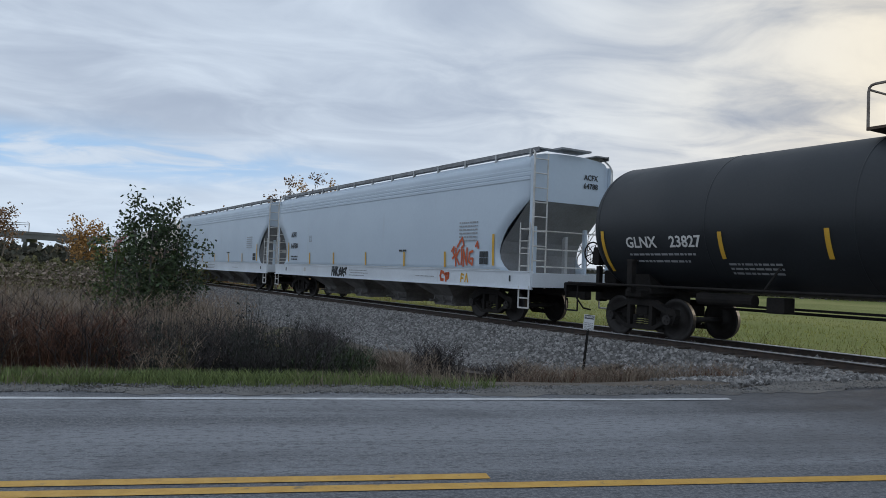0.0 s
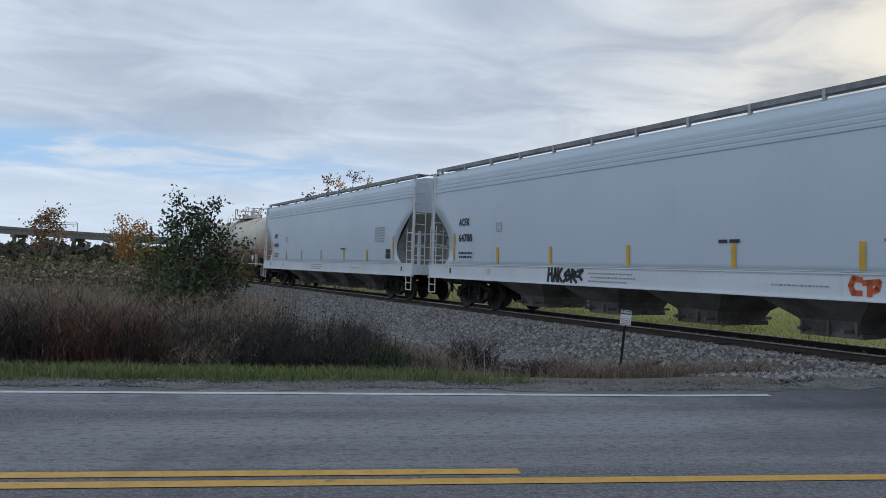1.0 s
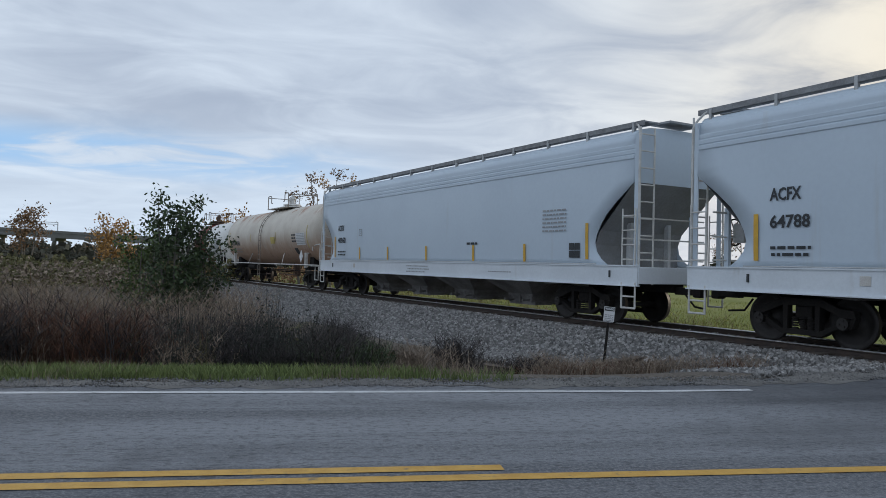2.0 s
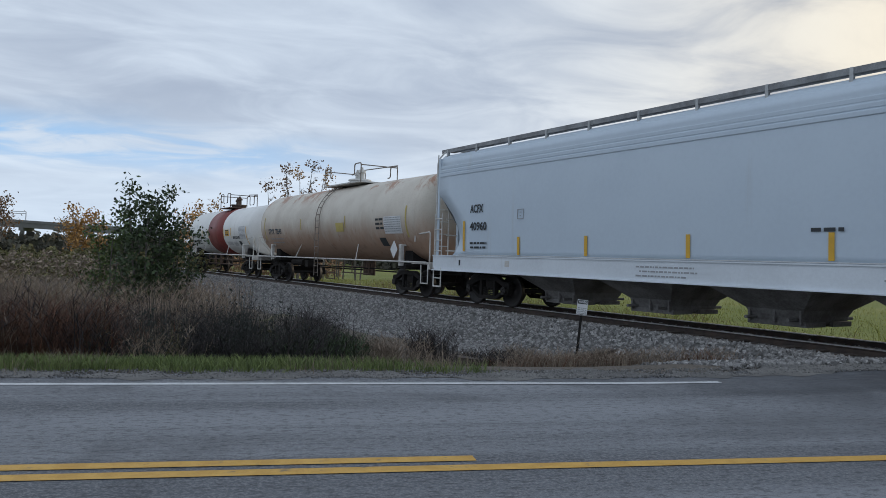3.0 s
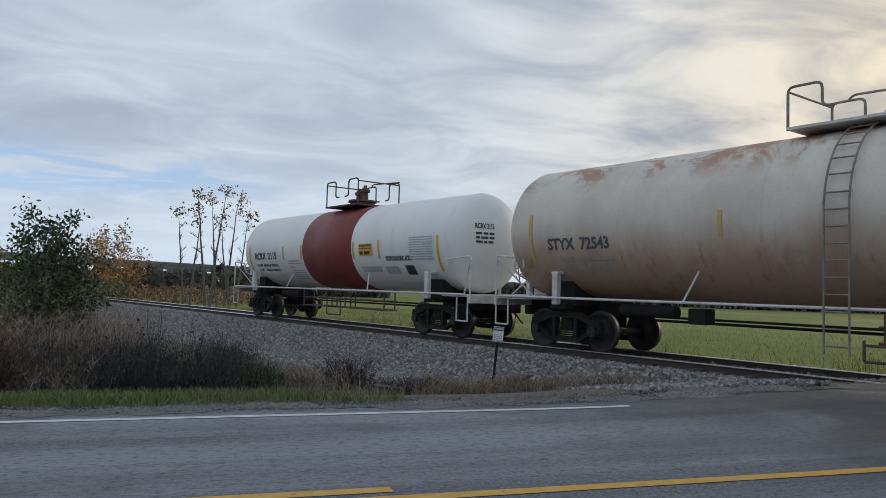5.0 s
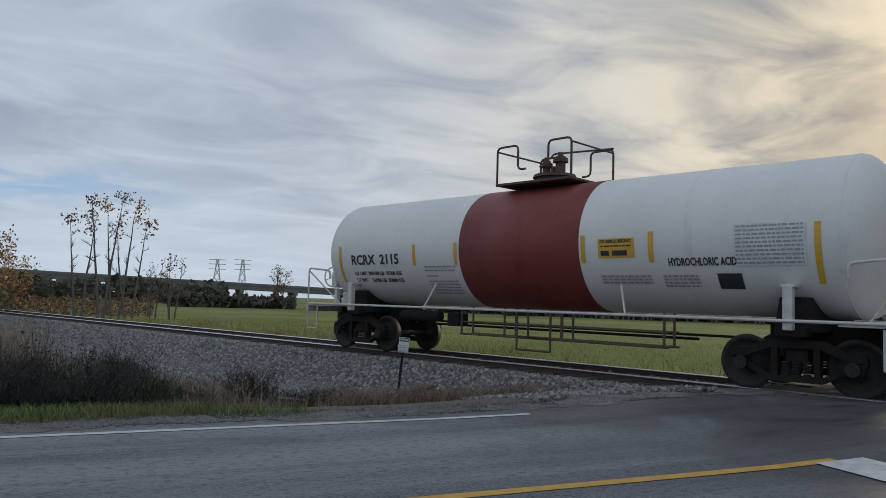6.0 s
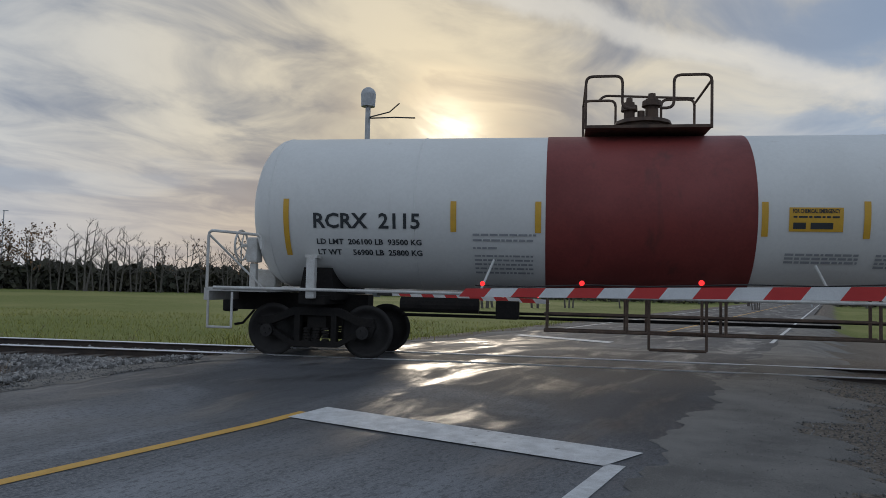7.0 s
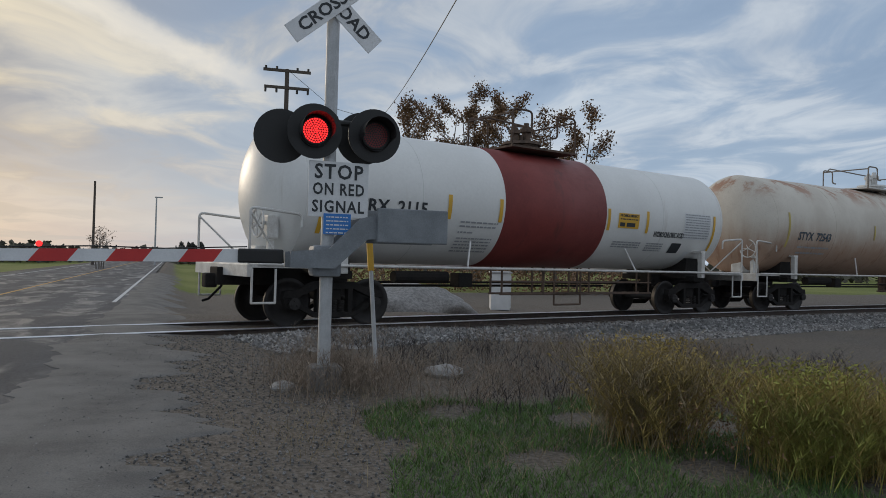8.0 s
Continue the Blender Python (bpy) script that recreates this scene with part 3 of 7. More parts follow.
def add_truck(car, x):
    """A three-piece freight truck."""
    truck = part("truck", box(bmesh.new(), (x, 0, 0.62), (0.36, 2.0, 0.24), bevel=0.03), UNDER, car, "grimy black freight truck")
    for sg in (-1, 1):
        y = sg * 1.0
        bm = bmesh.new()
        # a frame with open windows: top chord, lower chord, pedestals, columns
        prism(bm, [(-1.1, 0.56), (-0.84, 0.56), (-0.40, 0.74), (0.40, 0.74), (0.84, 0.56), (1.1, 0.56), (1.06, 0.70), (0.80, 0.72), (0.42, 0.88), (-0.42, 0.88), (-0.80, 0.72), (-1.06, 0.70)],
              y - 0.08, y + 0.08, Matrix.Translation((x, 0, 0)))
        prism(bm, [(-1.1, 0.56), (-1.02, 0.36), (-0.76, 0.36), (-0.42, 0.18), (0.42, 0.18), (0.76, 0.36), (1.02, 0.36), (1.1, 0.56), (0.80, 0.50), (0.42, 0.28), (-0.42, 0.28), (-0.80, 0.50)],
              y - 0.08, y + 0.08, Matrix.Translation((x, 0, 0)))
        for q in (-0.34, 0.34): box(bm, (x + q, y, 0.5), (0.10, 0.15, 0.5))
        part("side_frame", bm, UNDER, truck)
        bm = bmesh.new()
        for q in (-0.17, 0, 0.17):
            for k in range(5):
                bmesh.ops.create_cone(bm, cap_ends=True, segments=10, radius1=0.075, radius2=0.06, depth=0.035, matrix=Matrix.Translation((x + q, y, 0.30 + k * 0.05)))
        part("spring", bm, UNDER, truck)
    for q in (-0.89, 0.89):
        bm = bmesh.new()
        for sg in (-1, 1):
            m = Matrix.Rotation(radians(90), 4, "Z") @ Matrix.Translation((0, 0, 0))
            c = sg * 0.755
            prof = [(-0.07, 0.02), (-0.07, 0.14), (-0.03, 0.16), (-0.02, 0.36), (-0.065, 0.40), (-0.065, WHEEL_R - 0.004), (0.045, WHEEL_R), (0.065, WHEEL_R + 0.026),
                    (0.075, WHEEL_R + 0.02), (0.075, 0.40), (0.03, 0.36), (0.02, 0.16), (0.07, 0.14), (0.07, 0.02)]
            prof = [(v * -sg * -1, r) for v, r in prof] if sg < 0 else [(-v, r) for v, r in prof]
            lathe(bm, prof, 32, Matrix.Translation((0, c, 0)) @ m)
        rod(bm, (0, -1.08, 0), (0, 1.08, 0), 0.07, 12)
        for sg in (-1, 1):
            rod(bm, (0, sg * 1.0, 0), (0, sg * 1.16, 0), 0.115, 14)
            for k in range(3):
                a = k * 2.094
                rod(bm, (0.06 * math.cos(a), sg * 1.15, 0.06 * math.sin(a)), (0.06 * math.cos(a), sg * 1.18, 0.06 * math.sin(a)), 0.022, 6)
        ws = part("wheelset", bm, WHEEL, truck, "dark steel wheels on an axle")
        WHEELSETS.append((ws, x + q, WHEEL_R))
    return truck


def add_coupler(car, x, sg, reach=0.5):
    bm = box(bmesh.new(), (x + sg * (reach - 0.45), 0, 0.86), (0.7, 0.16, 0.18), bevel=0.02)
    box(bm, (x + sg * (reach - 0.12), 0.03, 0.86), (0.24, 0.26, 0.28), bevel=0.05)
    pipe(bm, [(x - sg * 0.2, 0.35, 0.75), (x + sg * 0.05, 0.38, 0.48), (x + sg * reach * 0.7, 0.30, 0.45)], 0.025)
    part("coupler", bm, UNDER, car, "grimy coupler with air hose")


def add_ladder(car, x0, x1, y, z0, z1, rungs, material, r=0.018):
    bm = bmesh.new()
    for x in (x0, x1): rod(bm, (x, y, z0), (x, y, z1), r, 6)
    for k in range(rungs):
        z = z0 + (z1 - z0) * (k + 0.5) / rungs
        rod(bm, (x0, y, z), (x1, y, z), r * 0.8, 6)
    return part("ladder", bm, material, car, "narrow steel ladder")


# ---- covered hopper
HL = 10.2           # half length over the end sills
CUT = ((1.45, 9.15), (1.60, 8.92), (1.78, 8.76), (2.0, 8.70), (2.2, 8.76), (2.45, 8.90), (2.7, 9.10), (3.0, 9.45), (3.25, 9.78), (3.42, 10.0), (3.6, 10.0), (3.9, 10.0), (4.15, 10.0), (4.40, 10.0), (4.555, 10.0))


def hopper_y(z):
    """Half width of the bowed body at a height."""
    return 1.49 - 0.05 * ((z - 2.6) / 1.6) ** 2


def build_hopper(place, label, marks, graffiti, seed):
    car = empty("hopper_car", track_pose(0), label, "hopper car", "cars of the train")
    TRAIN.append((car, place))
    # side sheets whose ends are cut in a curve
    for sg in (-1, 1):
        vs, fs, nx = [], [], 31
        for z, xe in CUT:
            for i in range(nx): vs.append((-xe + 2 * xe * i / (nx - 1), sg * hopper_y(z), z))
        for k in range(len(CUT) - 1):
            for i in range(nx - 1):
                a = k * nx + i
                fs.append((a, a + 1, a + nx + 1, a + nx) if sg < 0 else (a, a + nx, a + nx + 1, a + 1))
        part_ob = mesh_part("side_sheet", vs, fs, HOPPER, car, "pale grey painted side sheet", True)
        mod = part_ob.modifiers.new("thick", "SOLIDIFY")
        mod.thickness, mod.offset = 0.02, -1
        # ribbed top chord: three shallow ledges
        for k, z in enumerate((3.98, 4.10, 4.22)):
            bm = bmesh.new()
            box(bm, (0, sg * (1.447 - 0.014 * k), z + 0.05), (20.0, 0.05, 0.10), bevel=0.016)
            part("top_chord", bm, HOPPER, car)
    # roof with rounded eaves
    prof = [(1.39, 4.54), (1.36, 4.62), (1.28, 4.69), (1.0, 4.75), (0.5, 4.79), (0, 4.80), (-0.5, 4.79), (-1.0, 4.75), (-1.28, 4.69), (-1.36, 4.62), (-1.39, 4.54)]
    vs, n = [], len(prof)
    for x in (-10.0, 10.0): vs += [(x, y, z) for y, z in prof]
    fs = [(i, i + 1, n + i + 1, n + i) for i in range(n - 1)] + [tuple(range(n))[::-1], tuple(range(n, 2 * n))]
    mesh_part("roof", vs, fs, HOPPER, car)
    for sg in (-1, 1):
        e = sg * 9.99
        part("end_sheet", box(bmesh.new(), (e, 0, 4.0), (0.04, 2.84, 1.16)), HOPPER, car, "pale grey end sheet")
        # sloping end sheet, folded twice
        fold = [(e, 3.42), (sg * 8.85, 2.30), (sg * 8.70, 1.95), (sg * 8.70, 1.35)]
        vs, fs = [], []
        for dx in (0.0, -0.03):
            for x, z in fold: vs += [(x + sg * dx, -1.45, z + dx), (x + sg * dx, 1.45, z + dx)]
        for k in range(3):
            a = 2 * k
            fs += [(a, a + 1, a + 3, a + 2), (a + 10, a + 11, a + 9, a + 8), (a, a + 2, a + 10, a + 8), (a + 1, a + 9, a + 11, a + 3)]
        mesh_part("slope_sheet", vs, fs, SLOPE, car, "dark grey sloping end sheet")
        # slender posts between the platform and the slope
        for y in (-0.95, 0.95):
            part("end_post", box(bmesh.new(), (sg * 9.62, y, 2.05), (0.12, 0.09, 1.36), bevel=0.01), HOPPER, car)
            part("end_brace", box(bmesh.new(), (sg * 9.08, y * 0.7, 1.95), (0.14, 0.10, 1.16), bevel=0.01), HOPPER_DIRTY, car)
        for z in (1.60, 2.10, 2.62):
            part("end_rail", rod(bmesh.new(), (sg * 9.62, -1.40, z), (sg * 9.62, 1.40, z), 0.020, 6), WHITE_PIPE, car)
        bm = box(bmesh.new(), (sg * 9.45, 0, 1.33), (1.5, 2.9, 0.10), bevel=0.01)
        box(bm, (sg * 10.17, 0, 1.22), (0.10, 2.96, 0.40), bevel=0.01)
        part("end_platform", bm, SILL, car)
        add_coupler(car, sg * HL, sg, 0.30 if sg < 0 and not graffiti else 0.62)
        for y in (-1.52, 1.52):
            # short side ladder and tall corner ladder on the end
            add_ladder(car, sg * 10.12, sg * 9.70, y, 1.42, 2.80, 4, WHITE_PIPE, 0.02)
            bm = bmesh.new()
            pipe(bm, [(sg * 10.14, y, 1.05), (sg * 10.14, y, 0.45), (sg * 9.70, y, 0.45), (sg * 9.70, y, 1.05)], 0.024)
            for z in (0.72,): rod(bm, (sg * 10.14, y, z), (sg * 9.70, y, z), 0.02, 6)
            part("sill_step", bm, WHITE_PIPE, car)
        bm = bmesh.new()
        for y in (-1.44, -0.98): rod(bm, (sg * 10.16, y, 1.0), (sg * 10.16, y, 4.72), 0.024, 6)
        for k in range(9): rod(bm, (sg * 10.17, -1.44, 1.35 + 0.40 * k), (sg * 10.17, -0.98, 1.35 + 0.40 * k), 0.018, 6)
        part("end_ladder", bm, WHITE_PIPE, car, "tall white ladder up the car's end")
        for y in (-1.46, 1.46):
            part("corner_panel", box(bmesh.new(), (sg * 10.06, y * 0.985, 3.0), (0.12, 0.035, 3.16), bevel=0.008), HOPPER, car)
            bm = bmesh.new()
            arc_pipe(bm, [(sg * 10.16, y, 2.6), (sg * 10.16, y, 4.55), (sg * 9.92, y * 0.88, 4.86), (sg * 9.5, y * 0.88, 4.86)], 0.026, 0.16)
            part("grab_iron", bm, WHITE_PIPE, car, "bent white corner grab iron")
        add_truck(car, sg * 7.75)
    # brake wheel at one end
    bm = bmesh.new()
    for k in range(16):
        a, b = radians(22.5 * k), radians(22.5 * (k + 1))
        rod(bm, (-9.72, -0.62 + 0.29 * math.cos(a), 2.22 + 0.29 * math.sin(a)), (-9.72, -0.62 + 0.29 * math.cos(b), 2.22 + 0.29 * math.sin(b)), 0.018, 6)
        if k % 2: rod(bm, (-9.72, -0.62, 2.22), (-9.72, -0.62 + 0.29 * math.cos(a), 2.22 + 0.29 * math.sin(a)), 0.011, 5)
    part("brake_wheel", bm, UNDER, car, "dark spoked brake wheel")
    bm = box(bmesh.new(), (-9.52, -0.62, 2.2), (0.30, 0.24, 0.42), bevel=0.04)
    part("brake_gear", bm, HOPPER_DIRTY, car, "pale brake gear housing")
    # side sills
    for sg in (-1, 1):
        bm = box(bmesh.new(), (0, sg * 1.49, 1.21), (2 * HL, 0.07, 0.48), bevel=0.015)
        box(bm, (0, sg * 1.50, 0.975), (2 * HL, 0.14, 0.03))
        box(bm, (0, sg * 1.50, 1.445), (2 * HL, 0.10, 0.03))
        part("side_sill", bm, SILL, car, "white side sill")
        part("sheet_seam", box(bmesh.new(), (0, sg * 1.475, 1.478), (2 * HL - 2.9, 0.06, 0.022)), HOPPER_DIRTY, car, "dark seam above the sill")
    bm = box(bmesh.new(), (0, 0, 1.22), (2 * HL - 0.4, 0.5, 0.30))
    for sg in (-1, 1): box(bm, (sg * 8.55, 0, 0.98), (3.0, 0.42, 0.34), bevel=0.02)
    part("centre_sill", bm, UNDER, car)
    # discharge bays
    for c in (-4.74, -1.58, 1.58, 4.74):
        vs = []
        for z, hx, hy in ((1.06, 1.26, 1.42), (0.94, 1.10, 1.38), (0.56, 0.62, 0.86), (0.42, 0.56, 0.78), (0.28, 0.54, 0.74)):
            vs += [(c - hx, -hy, z), (c + hx, -hy, z), (c + hx, hy, z), (c - hx, hy, z)]
        fs = [(j * 4 + i, j * 4 + (i + 1) % 4, j * 4 + 4 + (i + 1) % 4, j * 4 + 4 + i) for j in range(4) for i in range(4)] + [(19, 18, 17, 16), (0, 3, 2, 1)]
        bay = mesh_part("discharge_bay", vs, fs, BAY, car, "grimy sloping discharge bay")
        bm = box(bmesh.new(), (c, -0.45, 0.29), (1.26, 0.66, 0.10), bevel=0.01)
        box(bm, (c, 0.45, 0.29), (1.26, 0.66, 0.10), bevel=0.01)
        for q in (-0.45, 0.45): rod(bm, (c + q, -1.1, 0.38), (c + q, 1.1, 0.38), 0.035, 8)
        for q in (-0.55, 0.0, 0.55): box(bm, (c + q, -0.82, 0.44), (0.05, 0.08, 0.30), bevel=0.008)
        part("outlet_gate", bm, BAY, bay)
    # sloped end bays over the trucks
    for sg in (-1, 1):
        bm = bmesh.new()
        prism(bm, [(sg * 6.3, 1.06), (sg * 8.3, 1.06), (sg * 8.3, 1.00), (sg * 6.5, 0.90)], -1.30, 1.30)
        part("end_bay_sheet", bm, BAY, car)
    # running boards and hatches
    for sg in (-1, 1):
        bm = bmesh.new()
        box(bm, (0, sg * 1.07, 4.86), (2 * HL - 0.1, 0.46, 0.035))
        box(bm, (0, sg * 1.31, 4.83), (2 * HL - 0.1, 0.03, 0.12))
        part("running_board", bm, WALKWAY, car, "dark grey grated running board")
        for k in range(13):
            x = -HL + 0.4 + k * (2 * HL - 0.8) / 12
            bm = box(bmesh.new(), (x, sg * 1.28, 4.72), (0.035, 0.07, 0.24))
            box(bm, (x, sg * 1.335, 4.74), (0.06, 0.02, 0.30))
            part("board_bracket", bm, HOPPER_DIRTY, car)
    for k in range(10):
        x = -9 + 2 * k
        bm = bmesh.new()
        bmesh.ops.create_cone(bm, cap_ends=True, segments=20, radius1=0.30, radius2=0.27, depth=0.10, matrix=Matrix.Translation((x, 0, 4.84)))
        part("hatch", bm, HOPPER, car)
    for sg in (-1, 1):
        bm = box(bmesh.new(), (sg * (HL - 0.28), 0, 4.93), (0.62, 1.1, 0.05))
        part("running_board", bm, WALKWAY, car)
    # marks on the near side
    def face(u0, v0):
        return lambda p: Vector((u0 + p[0], -hopper_y(v0 + p[1]) - 0.022 - p[2], v0 + p[1]))
    def sillface(u0, v0):
        return lambda p: Vector((u0 + p[0], -1.53 - p[2], v0 + p[1]))
    for k, x in enumerate((-8.45, -5.75, -3.08, 0.0, 3.08, 5.78, 8.42)):
        bm = bmesh.new()
        h, zc = (0.92, 2.05) if abs(x) > 8 else (0.50, 1.76)
        nn = 4
        for j in range(nn):
            z0, z1 = zc - h / 2 + h * j / nn, zc - h / 2 + h * (j + 1) / nn
            ya, yb = -hopper_y(z0) - 0.024, -hopper_y(z1) - 0.024
            bm.faces.new([bm.verts.new(v) for v in ((x - 0.055, ya, z0), (x + 0.055, ya, z0), (x + 0.055, yb, z1), (x - 0.055, yb, z1))])
        part("reflector", bm, YELLOW, car, "yellow reflective strip")
    for k in range(2): lettering("lettering", marks[k], 0.22, lambda p, k=k: Vector((HL - 0.172 + p[2], 0.75 + p[0], 4.22 - 0.25 * k + p[1])), LETTER, car, 0.55)
    lettering("lettering", marks[0], 0.34, face(-7.80, 2.86), LETTER, car, 0.68)
    lettering("lettering", marks[1], 0.34, face(-7.70, 2.33), LETTER, car, 0.86)
    bars("small_print", [(-0.42, 0.45, 0.06, 0.06), (-0.40, 0.40, -0.07, 0.06)], face(-7.70, 1.78), LETTER, car, seed)
    bars("small_print", [(-0.5, 0.5, 0.35 - 0.11 * k, 0.045) for k in range(6)], face(7.1, 2.55), PRINT_GREY, car, seed + 1)
    bars("small_print", [(-0.3, 0.3, 0, 0.07)], face(3.0, 2.06), LETTER, car, seed + 2)
    bars("small_print", [(-0.8, 0.8, 0.08, 0.035), (-0.7, 0.9, -0.02, 0.035), (-0.8, 0.6, -0.12, 0.035)], sillface(-0.6, 1.22), PRINT_GREY, car, seed + 3)
    bars("small_print", [(-0.6, 0.6, 0, 0.03)], sillface(4.6, 1.2), PRINT_GREY, car, seed + 4)
    # black data panel near the right end
    for k in range(2):
        for j in range(2):
            bm = box(bmesh.new(), (7.83 + 0.22 * k, -hopper_y(1.85) - 0.022, 1.72 + 0.2 * j), (0.20, 0.006, 0.18))
            part("data_panel", bm, LETTER, car, "black data panel")
    bm = bmesh.new()
    for q in (-1, 1):
        box(bm, (-5.68 + q * 0.13, -hopper_y(2.7) - 0.02, 2.64), (0.018, 0.006, 0.28))
        box(bm, (-5.68, -hopper_y(2.7) - 0.02, 2.64 + q * 0.13), (0.26, 0.006, 0.018))
        box(bm, (-5.68, -hopper_y(2.7) - 0.02, 2.64 + q * 0.05), (0.07, 0.006, 0.02))
    part("stencil_frame", bm, PRINT_GREY, car, "small square stencil outline")
    bm = box(bmesh.new(), (-6.2, -1.532, 1.25), (0.20, 0.01, 0.17), bevel=0.004)
    part("notice_plate", bm, WHITE_PIPE, car)
    for q in (-8.6, 9.3):
        bm = box(bmesh.new(), (q, -1.54, 1.24), (0.05, 0.03, 0.17), bevel=0.01)
        part("sill_slot", bm, LETTER, car)
    if graffiti:
        def scrawl(nm, strokes, u0, v0, k, material, fc, r):
            bm = bmesh.new()
            f = fc(u0, v0)
            for st in strokes:
                pts = [f((a * k, b * k, 0.004)) for a, b in st]
                for p, q in zip(pts, pts[1:]):
                    d = (q - p).normalized()
                    w = Vector((-d.z, 0, d.x)) * r
                    e = d * r * 0.6
                    bm.faces.new([bm.verts.new(v) for v in (p - w - e, q - w + e, q + w + e, p + w - e)])
            part("graffiti", bm, material, car, "spray-painted scrawl")
        scrawl("tag", [[(0, 0), (0.1, 1)], [(0.1, 0.5), (0.5, 0.6)], [(0.5, 0), (0.45, 1)], [(0.7, 0), (0.9, 1), (1.1, 0)], [(0.75, 0.4), (1.1, 0.45)], [(1.3, 0), (1.25, 1)],
                       [(1.3, 0.5), (1.7, 1)], [(1.3, 0.5), (1.7, 0)], [(1.9, 0), (2.2, 0.2), (2.1, 0.6), (2.5, 0.9), (2.7, 0.3), (2.3, 0.1)], [(2.8, 0), (2.9, 0.9), (3.3, 0.7), (2.9, 0.45), (3.4, 0)],
                       [(3.5, 0.8), (4.1, 0.9), (3.7, 0.5), (4.0, 0.2)], [(2.0, 0.5), (3.6, 0.45)]], -3.1, 1.05, 0.36, LETTER, sillface, 0.045)
        scrawl("tag", [[(0, 0), (0.05, 1.2)], [(0.05, 0.6), (0.5, 1.1)], [(0.05, 0.6), (0.45, 0.1)], [(0.7, 0.1), (0.75, 1.1)], [(0.95, 0), (0.95, 1.1), (1.35, 0.1), (1.4, 1.2)],
                       [(2.1, 1.0), (1.7, 0.9), (1.6, 0.3), (2.0, 0.1), (2.1, 0.5), (1.8, 0.5)], [(-0.5, 1.0), (-0.2, 1.3), (-0.3, 0.9), (-0.1, 0.7), (-0.4, 0.5)],
                       [(0.2, 1.3), (0.8, 1.9), (1.0, 1.4), (0.7, 1.2)], [(2.4, 1.3), (2.6, 1.6), (2.7, 1.2)]], 6.42, 1.56, 0.46, ORANGE, face, 0.036)
        scrawl("tag", [[(0.7, 1.0), (0.2, 1.1), (0.0, 0.6), (0.2, 0.1), (0.7, 0.1)], [(1.3, 0), (1.3, 0.9)], [(0.9, 0.8), (1.9, 0.9), (1.8, 0.4), (1.6, 0.3)]], 5.6, 1.08, 0.26, ORANGE, sillface, 0.05)
        scrawl("tag", [[(0, 0), (0.1, 0.9)], [(0.1, 0.9), (0.6, 0.8)], [(0.1, 0.4), (0.5, 0.4)], [(0.9, 0), (1.2, 0.9), (1.5, 0)]], 6.8, 1.08, 0.26, YELLOW, sillface, 0.03)
    return car


build_hopper(58.47, "pale grey covered hopper car with orange and black graffiti", ("ACFX", "64788"), True, 3)
build_hopper(36.72, "pale grey covered hopper car with clean side", ("ACFX", "40960"), False, 9)


# ---- tank cars
def tank_profile(half, r, head):
    pr = [(-half + head * (1 - math.cos(a)), r * math.sin(a)) for a in [radians(v) for v in (4, 12, 22, 33, 45, 57, 68, 80)]]
    pr.append((-half + head, r))
    return pr, [(-x, q) for x, q in pr[::-1]]


